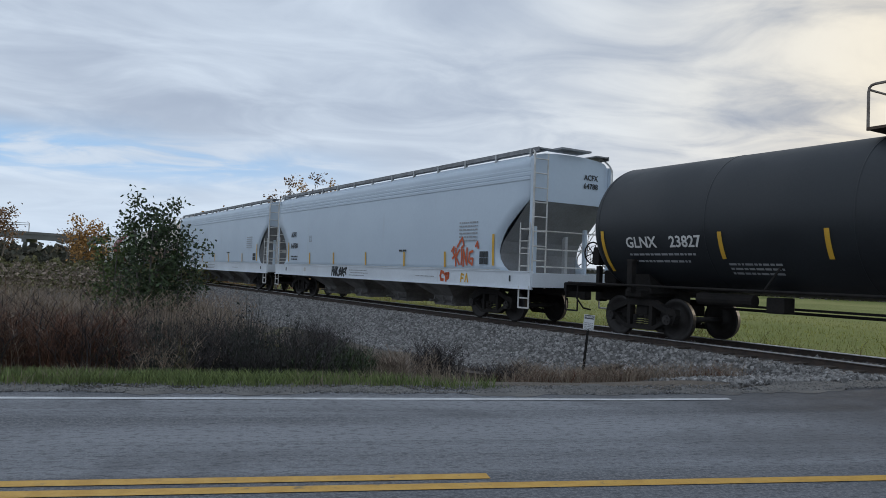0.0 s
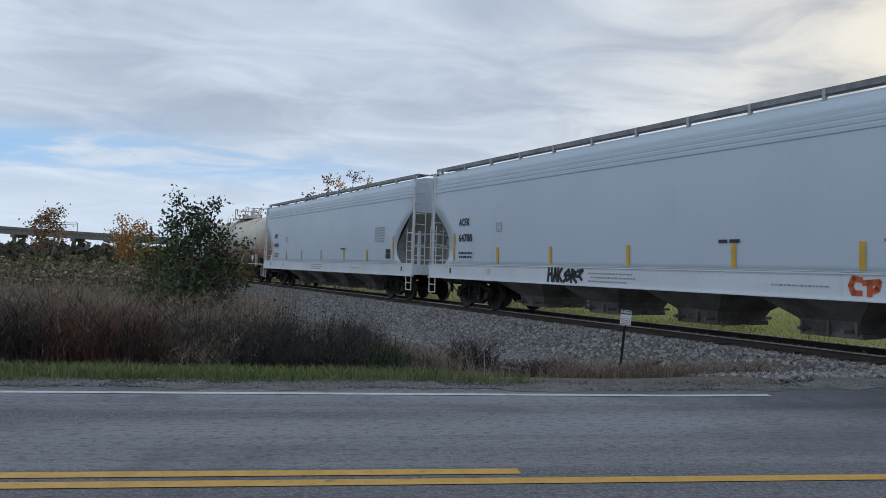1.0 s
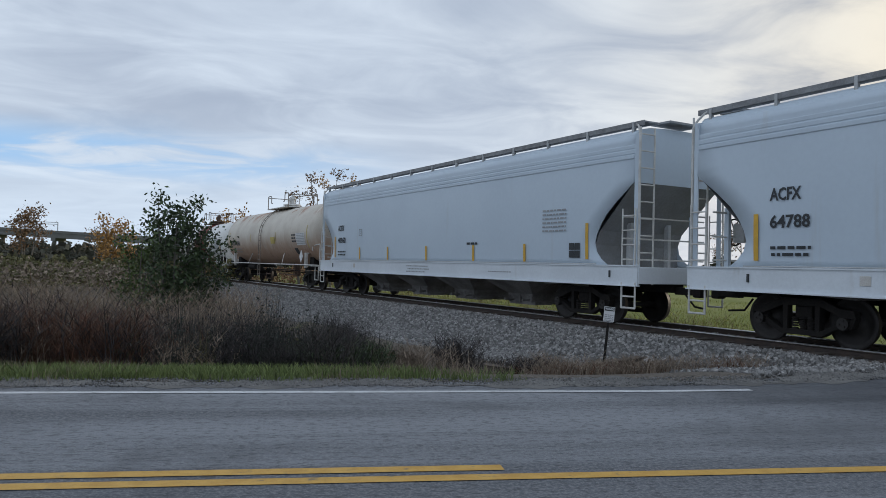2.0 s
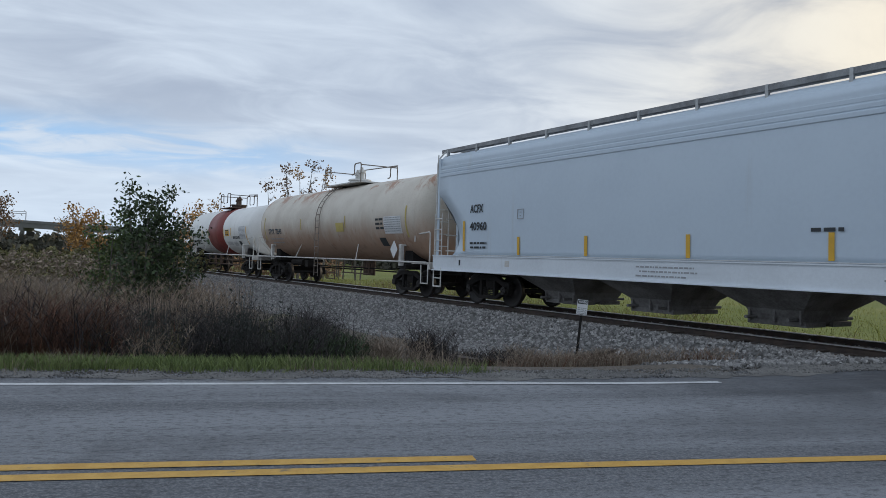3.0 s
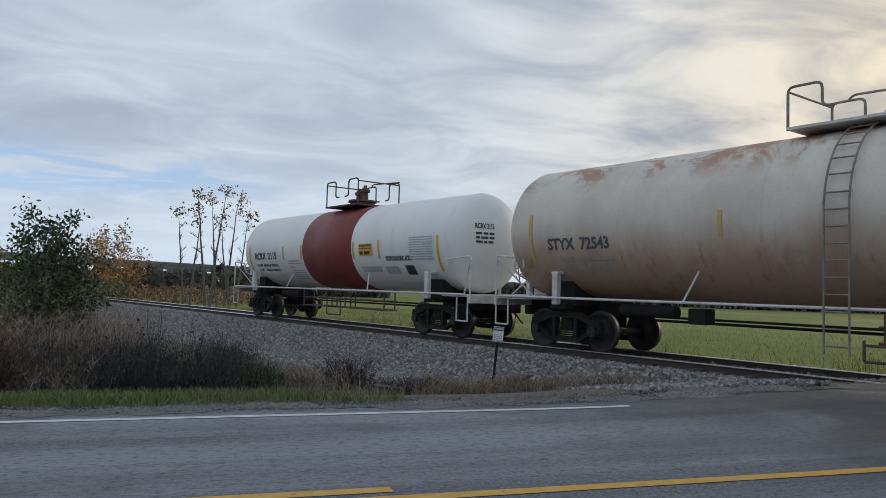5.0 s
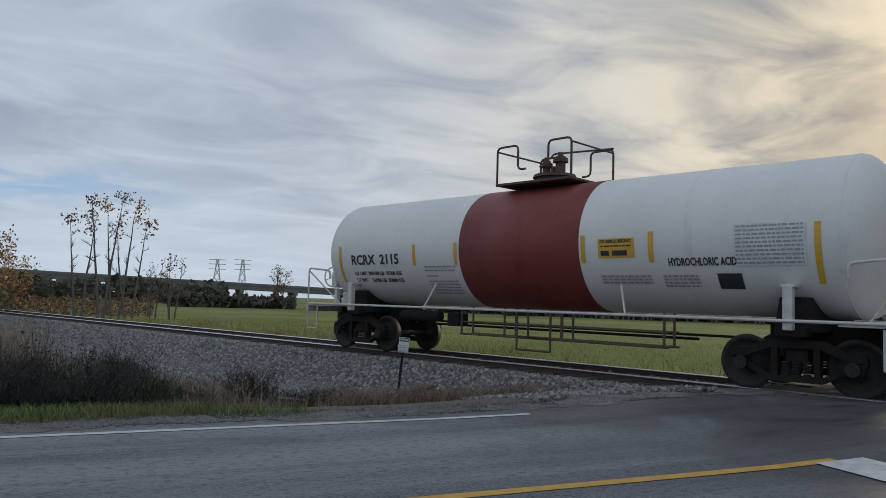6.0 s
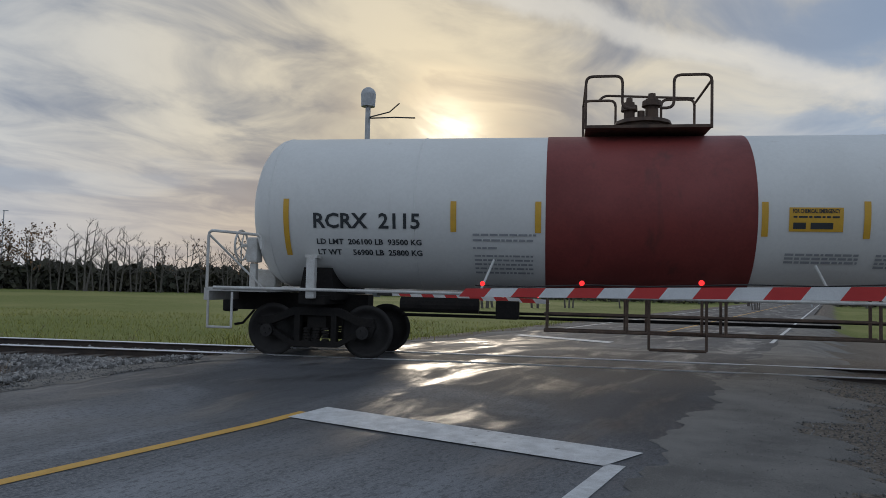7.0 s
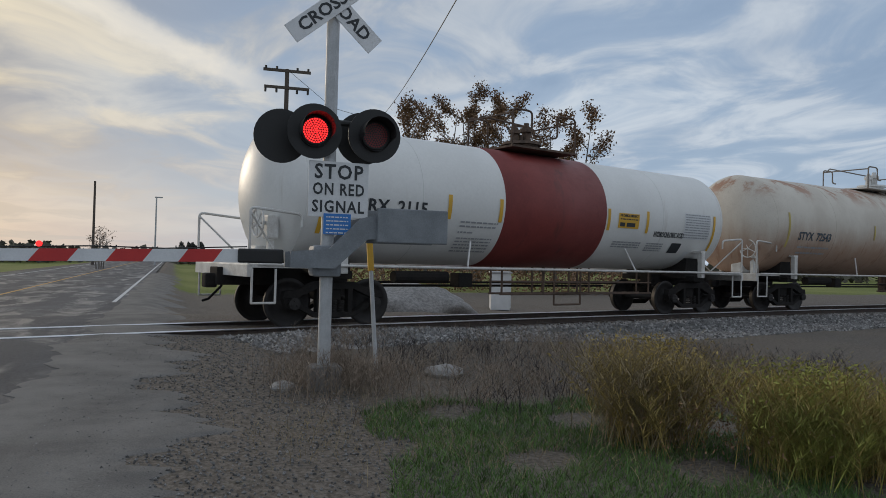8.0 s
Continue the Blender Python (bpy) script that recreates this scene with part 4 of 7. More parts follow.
def build_tank(name, place, label, half, r, zc, shell_mat, pipe_mat, truck_x, end, band=None, end_rails=True, top=None, platform_mat=None):
    car = empty(name, track_pose(0), label, "tank car", "cars of the train")
    TRAIN.append((car, place))
    left, right = tank_profile(half, r, 0.62)
    lift = Matrix.Translation((0, 0, zc))
    cuts = [left[-1][0], right[0][0]] if band is None else [left[-1][0], band[0], band[1], right[0][0]]
    bm = bmesh.new()
    mid = list(np.linspace(cuts[0], cuts[-1], 7))[1:-1]
    lathe(bm, left + [(x, r) for x in mid] + right, 64, lift)
    shell = part("tank_shell", bm, shell_mat, car)
    # weld seams
    for x in np.linspace(cuts[0], cuts[-1], 6):
        bm = lathe(bmesh.new(), [(x - 0.02, r - 0.01), (x - 0.012, r + 0.006), (x + 0.012, r + 0.006), (x + 0.02, r - 0.01)], 64, lift)
        part("weld_seam", bm, shell_mat, shell)
    if band:
        bm = lathe(bmesh.new(), [(band[0], r - 0.005), (band[0] + 0.004, r + 0.008), (band[1] - 0.004, r + 0.008), (band[1], r - 0.005)], 64, lift)
        part("painted_band", bm, RED_TANK, car, "broad dull red band round the tank")
    # saddles, stub sills, bolsters
    for sg in (-1, 1):
        x = sg * truck_x
        bm = bmesh.new()
        prism(bm, [(x - 0.35, 1.02), (x + 0.35, 1.02), (x + 0.25, zc - r * 0.75), (x - 0.25, zc - r * 0.75)], -1.05, 1.05)
        box(bm, (sg * (end - 1.3), 0, 0.95), (2.8, 0.42, 0.34), bevel=0.02)
        box(bm, (x, 0, 1.02), (0.5, 2.6, 0.16), bevel=0.02)
        part("saddle", bm, platform_mat or UNDER, car)
        for y in (-1, 1):
            bm = box(bmesh.new(), (x, y * 1.36, 1.42), (0.16, 0.14, 0.75), bevel=0.02)
            box(bm, (x, y * 1.24, 1.78), (0.22, 0.36, 0.06), ry=0, bevel=0.01)
            part("saddle_post", bm, pipe_mat, car)
        bm = box(bmesh.new(), (sg * (end - 0.62), 0, 1.17), (1.15, 2.9, 0.07), bevel=0.01)
        box(bm, (sg * (end - 0.06), 0, 1.08), (0.10, 2.9, 0.22), bevel=0.01)
        part("end_platform", bm, pipe_mat, car)
        add_coupler(car, sg * end, sg, 0.28)
        add_truck(car, x)
        if end_rails:
            for y in (-1.42, 1.42):
                bm = bmesh.new()
                arc_pipe(bm, [(sg * (end - 0.05), y, 1.20), (sg * (end - 0.05), y, 2.22), (sg * (end - 1.05), y, 2.14), (sg * (end - 1.05), y, 1.9)], 0.026, 0.10)
                rod(bm, (sg * (end - 0.05), y, 2.15), (sg * (end - 0.9), y * 0.63, 1.2), 0.02, 6)
                part("end_handrail", bm, pipe_mat, car, "bent pipe handrail")
        for y in (-1.45, 1.45):
            bm = bmesh.new()
            pipe(bm, [(sg * (end - 0.1), y, 1.12), (sg * (end - 0.1), y, 0.50), (sg * (end - 0.55), y, 0.50), (sg * (end - 0.55), y, 1.12)], 0.022)
            part("sill_step", bm, pipe_mat, car)
        # brake wheel and gear
        if sg < 0:
            bm = bmesh.new()
            wx, wy, wz = -end + 0.42, -0.85, 1.98
            for k in range(16):
                a, b = radians(22.5 * k), radians(22.5 * (k + 1))
                rod(bm, (wx, wy + 0.28 * math.cos(a), wz + 0.28 * math.sin(a)), (wx, wy + 0.28 * math.cos(b), wz + 0.28 * math.sin(b)), 0.02, 6)
                if k % 3 == 0: rod(bm, (wx, wy, wz), (wx, wy + 0.28 * math.cos(a), wz + 0.28 * math.sin(a)), 0.013, 5)
            rod(bm, (wx, wy, wz), (wx + 0.2, wy, wz), 0.035, 8)
            box(bm, (wx + 0.26, wy, wz - 0.08), (0.22, 0.28, 0.46), bevel=0.04)
            box(bm, (wx + 0.26, wy, 1.40), (0.12, 0.12, 0.5), bevel=0.01)
            part("brake_wheel", bm, pipe_mat, car, "brake wheel on its gear housing")
            bm = box(bmesh.new(), (-end + 0.75, -0.35, 1.38), (0.45, 0.4, 0.34), bevel=0.05)
            part("brake_box", bm, pipe_mat, car)
    # long side rails
    bm = bmesh.new()
    for y in (-1.47, 1.47):
        rod(bm, (-end + 0.2, y, 1.20), (end - 0.2, y, 1.20), 0.028, 8)
        for q in (-0.42, 0.42): rod(bm, (q * truck_x * 1.15, y, 1.20), (q * truck_x * 1.15 + (0.22 if q < 0 else -0.22), y * 0.86, zc - r * 0.62), 0.022, 6)
    part("side_rail", bm, pipe_mat, car, "thin pipe rail along the underside")
    # brake rigging below
    bm = bmesh.new()
    rod(bm, (-truck_x + 1.3, -0.3, 0.85), (truck_x - 1.3, -0.3, 0.85), 0.025, 6)
    rod(bm, (-truck_x + 1.3, 0.25, 0.75), (truck_x - 2.3, 0.25, 0.75), 0.03, 6)
    rod(bm, (-truck_x + 1.5, -0.8, 0.98), (-truck_x + 2.9, -0.8, 0.98), 0.13, 12)
    box(bm, (-truck_x + 3.4, -0.7, 0.92), (0.4, 0.35, 0.32), bevel=0.03)
    part("brake_rigging", bm, UNDER, car)
    # under-belly pipe guard and steps at the middle
    bm = bmesh.new()
    s0, s1 = (-1.7, 3.6) if band else (-0.1, 2.6)
    for y in (-1.3, -0.9) if band else (-0.5,):
        rod(bm, (s0, y, 0.62), (s1, y, 0.62), 0.024, 6)
        rod(bm, (s0, y, 0.90), (s1, y, 0.90), 0.018, 6)
        for x in (-1.65, -0.35, 0.0, 0.9, 1.2, 3.5) if band else (0.0, 0.9, 2.5): rod(bm, (x, y, 0.62), (x, y, 1.25), 0.026, 6)
    if not band:
        for q, qr in ((1.2, 0.10), (1.55, 0.16), (1.9, 0.10)): rod(bm, (q, 0, 0.55), (q, 0, 1.3), qr, 10)
    for z in (0.36, 0.62): rod(bm, (0.0, -1.3, z), (0.9, -1.3, z), 0.024, 6)
    for x in (0.0, 0.9): rod(bm, (x, -1.3, 0.36), (x, -1.3, 0.7), 0.024, 6)
    part("middle_step", bm, RUSTY_PIPE, car, "rusty pipe steps under the tank")
    # top fittings
    if top:
        x0, x1, hh = top
        zt = zc + r
        bm = bmesh.new()
        box(bm, ((x0 + x1) / 2, 0, zt + 0.03), (x1 - x0, 1.8, 0.05))
        part("top_platform", bm, RUSTY_PIPE if pipe_mat is not WHITE_PIPE or band else pipe_mat, car)
        for y in (-0.85, 0.85):
            bm = bmesh.new()
            arc_pipe(bm, [(x0, y, zt), (x0, y, zt + hh), (x0 + 0.62, y, zt + hh), (x0 + 0.62, y, zt + 0.35), (x0 + 0.85, y, zt + 0.35)], 0.026, 0.12)
            part("top_handrail", bm, RUSTY_PIPE if band else LADDER_STEEL, car, "pipe railing round the top platform")
            bm = bmesh.new()
            arc_pipe(bm, [(x1, y, zt), (x1, y, zt + hh), (x1 - 0.62, y, zt + hh), (x1 - 0.62, y, zt + 0.35), (x1 - 0.85, y, zt + 0.35)], 0.026, 0.12)
            part("top_handrail", bm, RUSTY_PIPE if band else LADDER_STEEL, car)
            bm = bmesh.new()
            rod(bm, (x0 if y < 0 else x1, -0.85, zt + hh * 0.9), (x0 if y < 0 else x1, 0.85, zt + hh * 0.9), 0.022, 6)
            if y > 0: arc_pipe(bm, [(x0 + 0.3, y, zt + hh), (x0 + 0.4, y, zt + hh + 0.1), (x1, y, zt + hh + 0.02)], 0.024, 0.08)
            part("top_handrail", bm, RUSTY_PIPE if band else LADDER_STEEL, car, "pipe railing round the top platform")
        xm = (x0 + x1) / 2
        bm = bmesh.new()
        for q, rr, z0, z1 in ((0, 0.46, 0.05, 0.22), (0, 0.52, 0.22, 0.29), (-0.24, 0.10, 0.29, 0.66), (-0.24, 0.15, 0.50, 0.60), (-0.24, 0.06, 0.66, 0.74), (0.16, 0.12, 0.29, 0.72), (0.16, 0.18, 0.58, 0.68), (0.16, 0.07, 0.72, 0.82), (-0.03, 0.07, 0.29, 0.5)):
            bmesh.ops.create_cone(bm, cap_ends=True, segments=20, radius1=rr, radius2=rr * 0.94, depth=z1 - z0, matrix=Matrix.Translation((xm + q, 0, zt + (z0 + z1) / 2)))
        part("valve_dome", bm, RUSTY_PIPE if band else pipe_mat, car, "bolted manway with valves")
    return car


def tank_face(u0, v0, r, zc, out=0.012):
    def f(p):
        z = v0 + p[1]
        return Vector((u0 + p[0], -math.sqrt(max(0.01, r * r - (z - zc) ** 2)) - out - p[2], z))
    return f


def strip(car, x, z, w, h, r, zc, material, name="reflector", label="yellow reflective strip", lean=0.0, out=0.012):
    f = tank_face(0, 0, r, zc, out)
    bm, n = bmesh.new(), 8
    for j in range(n):
        a, b = z - h / 2 + h * j / n, z - h / 2 + h * (j + 1) / n
        la, lb = lean * (j / n) ** 2, lean * ((j + 1) / n) ** 2
        bm.faces.new([bm.verts.new(f((u, v, 0))) for u, v in ((x - w / 2 - la, a), (x + w / 2 - la, a), (x + w / 2 - lb, b), (x - w / 2 - lb, b))])
    part(name, bm, material, car, label)


ZC, RR = 2.67, 1.43
rcrx = build_tank("tank_car", 0.0, "white tank car with a broad dull red band, black lettering", 7.18, RR, ZC, WHITE_TANK, WHITE_PIPE, 5.75, 7.72, (-1.70, 1.66), True, (-1.05, 1.05, 0.92))
for x, z, h in ((-6.23, 2.30, 0.98), (-3.25, 2.50, 0.52), (-1.82, 2.50, 0.52), (1.76, 2.50, 0.55), (3.27, 2.50, 0.58), (6.23, 2.32, 1.0)):
    strip(rcrx, x, z, 0.10, h, RR, ZC, YELLOW)
lettering("lettering", "RCRX  2115", 0.36, tank_face(-4.78, 2.40, RR, ZC), LETTER, rcrx, 1.90)
lettering("lettering", "LD LMT  206100 LB  93500 KG", 0.13, tank_face(-4.75, 2.05, RR, ZC), LETTER, rcrx, 1.88)
lettering("lettering", "LT WT     56900 LB  25800 KG", 0.13, tank_face(-4.75, 1.87, RR, ZC), LETTER, rcrx, 1.88)
lettering("lettering", "HYDROCHLORIC ACID", 0.20, tank_face(4.25, 2.20, RR, ZC), LETTER, rcrx, 1.28)
bars("small_print", [(-0.52, 0.55, 0.05, 0.035), (-0.52, 0.50, -0.04, 0.035), (-0.52, -0.1, -0.17, 0.035)] + [(-0.5, 0.5, -0.30 - 0.07 * k, 0.03) for k in range(5)], tank_face(-2.4, 2.15, RR, ZC), PRINT_GREY, rcrx, 5)
bars("small_print", [(-0.5, 0.6, -0.06 * k, 0.035) for k in range(3)], tank_face(2.6, 1.95, RR, ZC), PRINT_GREY, rcrx, 6)
bars("small_print", [(-0.3, 0.4, -0.06 * k, 0.035) for k in range(4)], tank_face(3.75, 1.95, RR, ZC), PRINT_GREY, rcrx, 7)
strip(rcrx, 2.52, 2.50, 0.80, 0.38, RR, ZC, YELLOW, "warning_placard", "yellow emergency placard")
lettering("lettering", "FOR CHEMICAL EMERGENCY", 0.09, tank_face(2.52, 2.63, RR, ZC, 0.016), LETTER, rcrx, 0.70)
bars("small_print", [(-0.34, 0.34, 0.02, 0.03), (-0.34, 0.34, -0.12, 0.10)], tank_face(2.52, 2.52, RR, ZC, 0.014), LETTER, rcrx, 8)
strip(rcrx, 5.45, 2.48, 1.2, 0.72, RR, ZC, SIGN_WHITE, "data_sheet", "white printed data panel")
bars("small_print", [(-0.56, 0.56, 0.32 - 0.07 * k, 0.03) for k in range(10)], tank_face(5.45, 2.48, RR, ZC, 0.015), PRINT_GREY, rcrx, 9)
strip(rcrx, 4.72, 1.86, 0.44, 0.27, RR, ZC, LETTER, "data_plate", "black data plate")
strip(rcrx, 5.35, 1.66, 0.22, 0.24, RR, ZC, SIGN_WHITE, "hazard_diamond", "small hazard placard")
lettering("lettering", "RCRX 2115", 0.20, lambda p: Vector((7.18 - 0.62 * (1 - math.sqrt(max(0.02, 1 - ((-0.45 + p[0]) ** 2 + (3.1 + p[1] - ZC) ** 2) / RR ** 2))) + 0.012, -0.45 + p[0], 3.1 + p[1])), LETTER, rcrx, 0.62)
bars("small_print", [(-0.3, 0.3, -0.12 * k, 0.06) for k in range(3)], lambda p: Vector((7.18 - 0.62 * (1 - math.sqrt(max(0.02, 1 - ((-0.45 + p[0]) ** 2 + (2.9 + p[1] - ZC) ** 2) / RR ** 2))) + 0.012, -0.45 + p[0], 2.9 + p[1])), LETTER, rcrx, 10)


def make_tan_mat():
    m = bpy.data.materials.new("weathered_tan_paint")
    m.use_nodes = True
    g = Nodes(m.node_tree)
    co = g.add("ShaderNodeTexCoord").outputs["Object"]
    sx, sy, sz = g.add("ShaderNodeSeparateXYZ", {0: co}).outputs
    run = g.noise(g.add("ShaderNodeMapping", {0: co, "Scale": (2.2, 2.2, 0.35)}).outputs[0], 1.0, 6, 0.65)
    blot, fine = g.noise(co, 0.8, 5, 0.6), g.noise(co, 25, 4, 0.6)
    col = g.mix(g.range(blot, 0.35, 0.65), (0.62, 0.575, 0.50), (0.54, 0.49, 0.42))
    mud = g.range(g.math("ADD", sz, g.math("MULTIPLY", g.math("SUBTRACT", run, 0.5), 1.4)), 3.05, 1.75)
    col = g.mix(g.math("MULTIPLY", mud, 0.9), col, (0.39, 0.245, 0.165))
    grime = g.math("MULTIPLY", g.range(g.noise(g.add("ShaderNodeMapping", {0: co, "Scale": (1.1, 1.1, 0.5)}).outputs[0], 1.0, 6, 0.7), 0.55, 0.72), g.range(sz, 2.6, 1.6))
    col = g.mix(g.math("MULTIPLY", grime, 0.7), col, (0.15, 0.10, 0.075))
    drip = g.math("MULTIPLY", g.range(g.noise(g.add("ShaderNodeMapping", {0: co, "Scale": (5.0, 5.0, 0.22)}).outputs[0], 1.0, 5, 0.6), 0.56, 0.70), g.range(sz, 2.7, 2.1))
    col = g.mix(g.math("MULTIPLY", drip, 0.6), col, (0.28, 0.13, 0.075))
    patch = g.math("MULTIPLY", g.range(sz, 3.5, 4.1), g.range(g.noise(co, 0.75, 6, 0.72, 0.4), 0.51, 0.60))
    col = g.mix(g.math("MULTIPLY", patch, 0.85), col, (0.34, 0.16, 0.09))
    col = g.mix(g.math("MULTIPLY", g.range(fine, 0.5, 0.75), 0.25), col, (0.25, 0.2, 0.15))
    bp = g.add("ShaderNodeBump", {"Strength": 0.1, "Distance": 0.01, "Height": fine})
    bs = g.add("ShaderNodeBsdfPrincipled", {"Base Color": col, "Roughness": 0.6, "Normal": bp.outputs[0]})
    g.add("ShaderNodeOutputMaterial", {0: bs.outputs[0]})
    return m


TAN = make_tan_mat()
R2, Z2 = 1.60, 2.80
styx = build_tank("tank_car", 17.36, "tan tank car, rust-patched and mud-brown along its lower half", 8.6, R2, Z2, TAN, WHITE_PIPE, 6.75, 8.85, None, True, (-1.5, 2.2, 0.80))
lettering("lettering", "STYX  72543", 0.36, tank_face(-5.95, 2.42, R2, Z2), LETTER_B, styx, 1.80)
bars("small_print", [(-0.85, 0.9, 0.0, 0.055), (-0.8, 0.8, -0.18, 0.055)], tank_face(-5.9, 2.08, R2, Z2), PRINT_GREY, styx, 15)
for x in (-7.4, 7.4): strip(styx, x, 2.6, 0.10, 1.1, R2, Z2, FADED_YELLOW)
for x in (-2.4, 2.4): strip(styx, x, 2.7, 0.09, 0.5, R2, Z2, FADED_YELLOW)
strip(styx, 1.9, 2.5, 0.75, 0.36, R2, Z2, FADED_YELLOW, "warning_placard", "faded yellow placard", 0.0, 0.03)
strip(styx, 6.4, 2.5, 1.3, 0.62, R2, Z2, SIGN_WHITE, "data_sheet", "white printed data panel")
bars("small_print", [(-0.6, 0.6, 0.26 - 0.08 * k, 0.03) for k in range(7)], tank_face(6.4, 2.5, R2, Z2, 0.015), PRINT_GREY, styx, 16)
bars("small_print", [(-0.3, 0.35, 0.22 - 0.16 * k, 0.08) for k in range(3)], tank_face(5.4, 2.5, R2, Z2), LETTER, styx, 17)
strip(styx, 5.4, 1.9, 0.5, 0.3, R2, Z2, LETTER, "data_plate", "dark data plate")
bm = bmesh.new()
prism(bm, [(6.54, 1.30), (6.80, 1.62), (6.54, 1.94), (6.28, 1.62)], -1.56, -1.545)
part("hazard_diamond", bm, SIGN_WHITE, styx, "white diamond placard")
add_ladder(styx, -0.46, -0.06, -1.68, 0.45, 2.95, 9, LADDER_STEEL)
bm = bmesh.new()
for x in (-0.46, -0.06):
    pipe(bm, [(x, -(R2 + 0.08) * math.cos(radians(a)), Z2 + (R2 + 0.08) * math.sin(radians(a))) for a in range(5, 76, 7)], 0.018)
for a in range(10, 76, 11): rod(bm, (-0.46, -(R2 + 0.08) * math.cos(radians(a)), Z2 + (R2 + 0.08) * math.sin(radians(a))), (-0.06, -(R2 + 0.08) * math.cos(radians(a)), Z2 + (R2 + 0.08) * math.sin(radians(a))), 0.015, 6)
part("ladder", bm, LADDER_STEEL, styx, "curved ladder over the tank")

R3, Z3 = 1.52, 2.62
glnx = build_tank("tank_car", 79.02, "black tank car with white lettering", 8.5, R3, Z3, BLACK_TANK, UNDER, 6.9, 9.2, None, False, (-1.75, 1.2, 0.82))
lettering("lettering", "GLNX    23827", 0.34, tank_face(-5.92, 2.18, R3, Z3), LETTER_W, glnx, 2.15)
bars("small_print", [(-1.0, 0.9, 0.0, 0.045), (-0.9, 0.7, -0.15, 0.045)], tank_face(-5.95, 1.92, R3, Z3), PRINT_GREY, glnx, 21)
bars("small_print", [(-0.6, 0.6, -0.09 * k, 0.04) for k in range(3)], tank_face(-3.7, 1.72, R3, Z3), PRINT_GREY, glnx, 22)
strip(glnx, -7.75, 2.0, 0.10, 0.95, R3, Z3, YELLOW)
for x in (-4.36, -2.08): strip(glnx, x, 2.1, 0.10, 0.55, R3, Z3, YELLOW)


# ---------------------------------------------------------------- movement
def motions():
    ts = [k / 4 for k in range(33)]
    for car, at_x in TRAIN:
        walk(car, [(t, track_pose(travel(t) + at_x)) for t in ts])
    turns = [(k / FPS, math.degrees(travel(k / FPS) / WHEEL_R)) for k in range(241)]
    for ws, x, z in WHEELSETS:
        walk(ws, [(t, pose(x, 0, z, 0, a, 0)) for t, a in turns])


# ---------------------------------------------------------------- crossing signals
def disc_lamp(parent, y, x, z, lit, facing):
    """A flashing light: round background, hood and lens. facing -1: towards the road user at -x."""
    bm = bmesh.new()
    m = Matrix.Translation((x, y, z)) @ Matrix.Rotation(radians(90), 4, "Y")
    bmesh.ops.create_cone(bm, cap_ends=True, segments=32, radius1=0.315, radius2=0.315, depth=0.02, matrix=m)
    ob = part("lamp_background", bm, LAMP_BLACK, parent, "round black background")
    bm = bmesh.new()
    m2 = Matrix.Translation((x + facing * 0.14, y, z)) @ Matrix.Rotation(radians(90), 4, "Y")
    bmesh.ops.create_cone(bm, cap_ends=False, segments=28, radius1=0.185, radius2=0.185, depth=0.28, matrix=m2)
    for v in [v for v in bm.verts if v.co.z < z - 0.06 and (v.co.x - x) * facing > 0.1]: v.co.x = x + facing * 0.06
    part("hood", bm, LAMP_BLACK, ob)
    bm = bmesh.new()
    bmesh.ops.create_cone(bm, cap_ends=True, segments=24, radius1=0.16, radius2=0.14, depth=0.03, matrix=Matrix.Translation((x + facing * 0.03, y, z)) @ Matrix.Rotation(radians(90), 4, "Y"))
    part("lens", bm, LAMP_BLACK, ob)
    rings = [(0, 0)] + [(r, k) for r in range(1, 6) for k in range(6 * r)]
    bm = bmesh.new()
    for r, k in rings:
        a = 2 * math.pi * k / max(1, 6 * r)
        bmesh.ops.create_circle(bm, cap_ends=True, segments=6, radius=0.0125, matrix=Matrix.Translation((x + facing * 0.052, y + 0.0265 * r * math.cos(a), z + 0.0265 * r * math.sin(a))) @ Matrix.Rotation(radians(90), 4, "Y"))
    part("led_array", bm, LED_ON if lit else LED_DIM, ob, "lit red diodes" if lit else "unlit red diodes")
    return ob


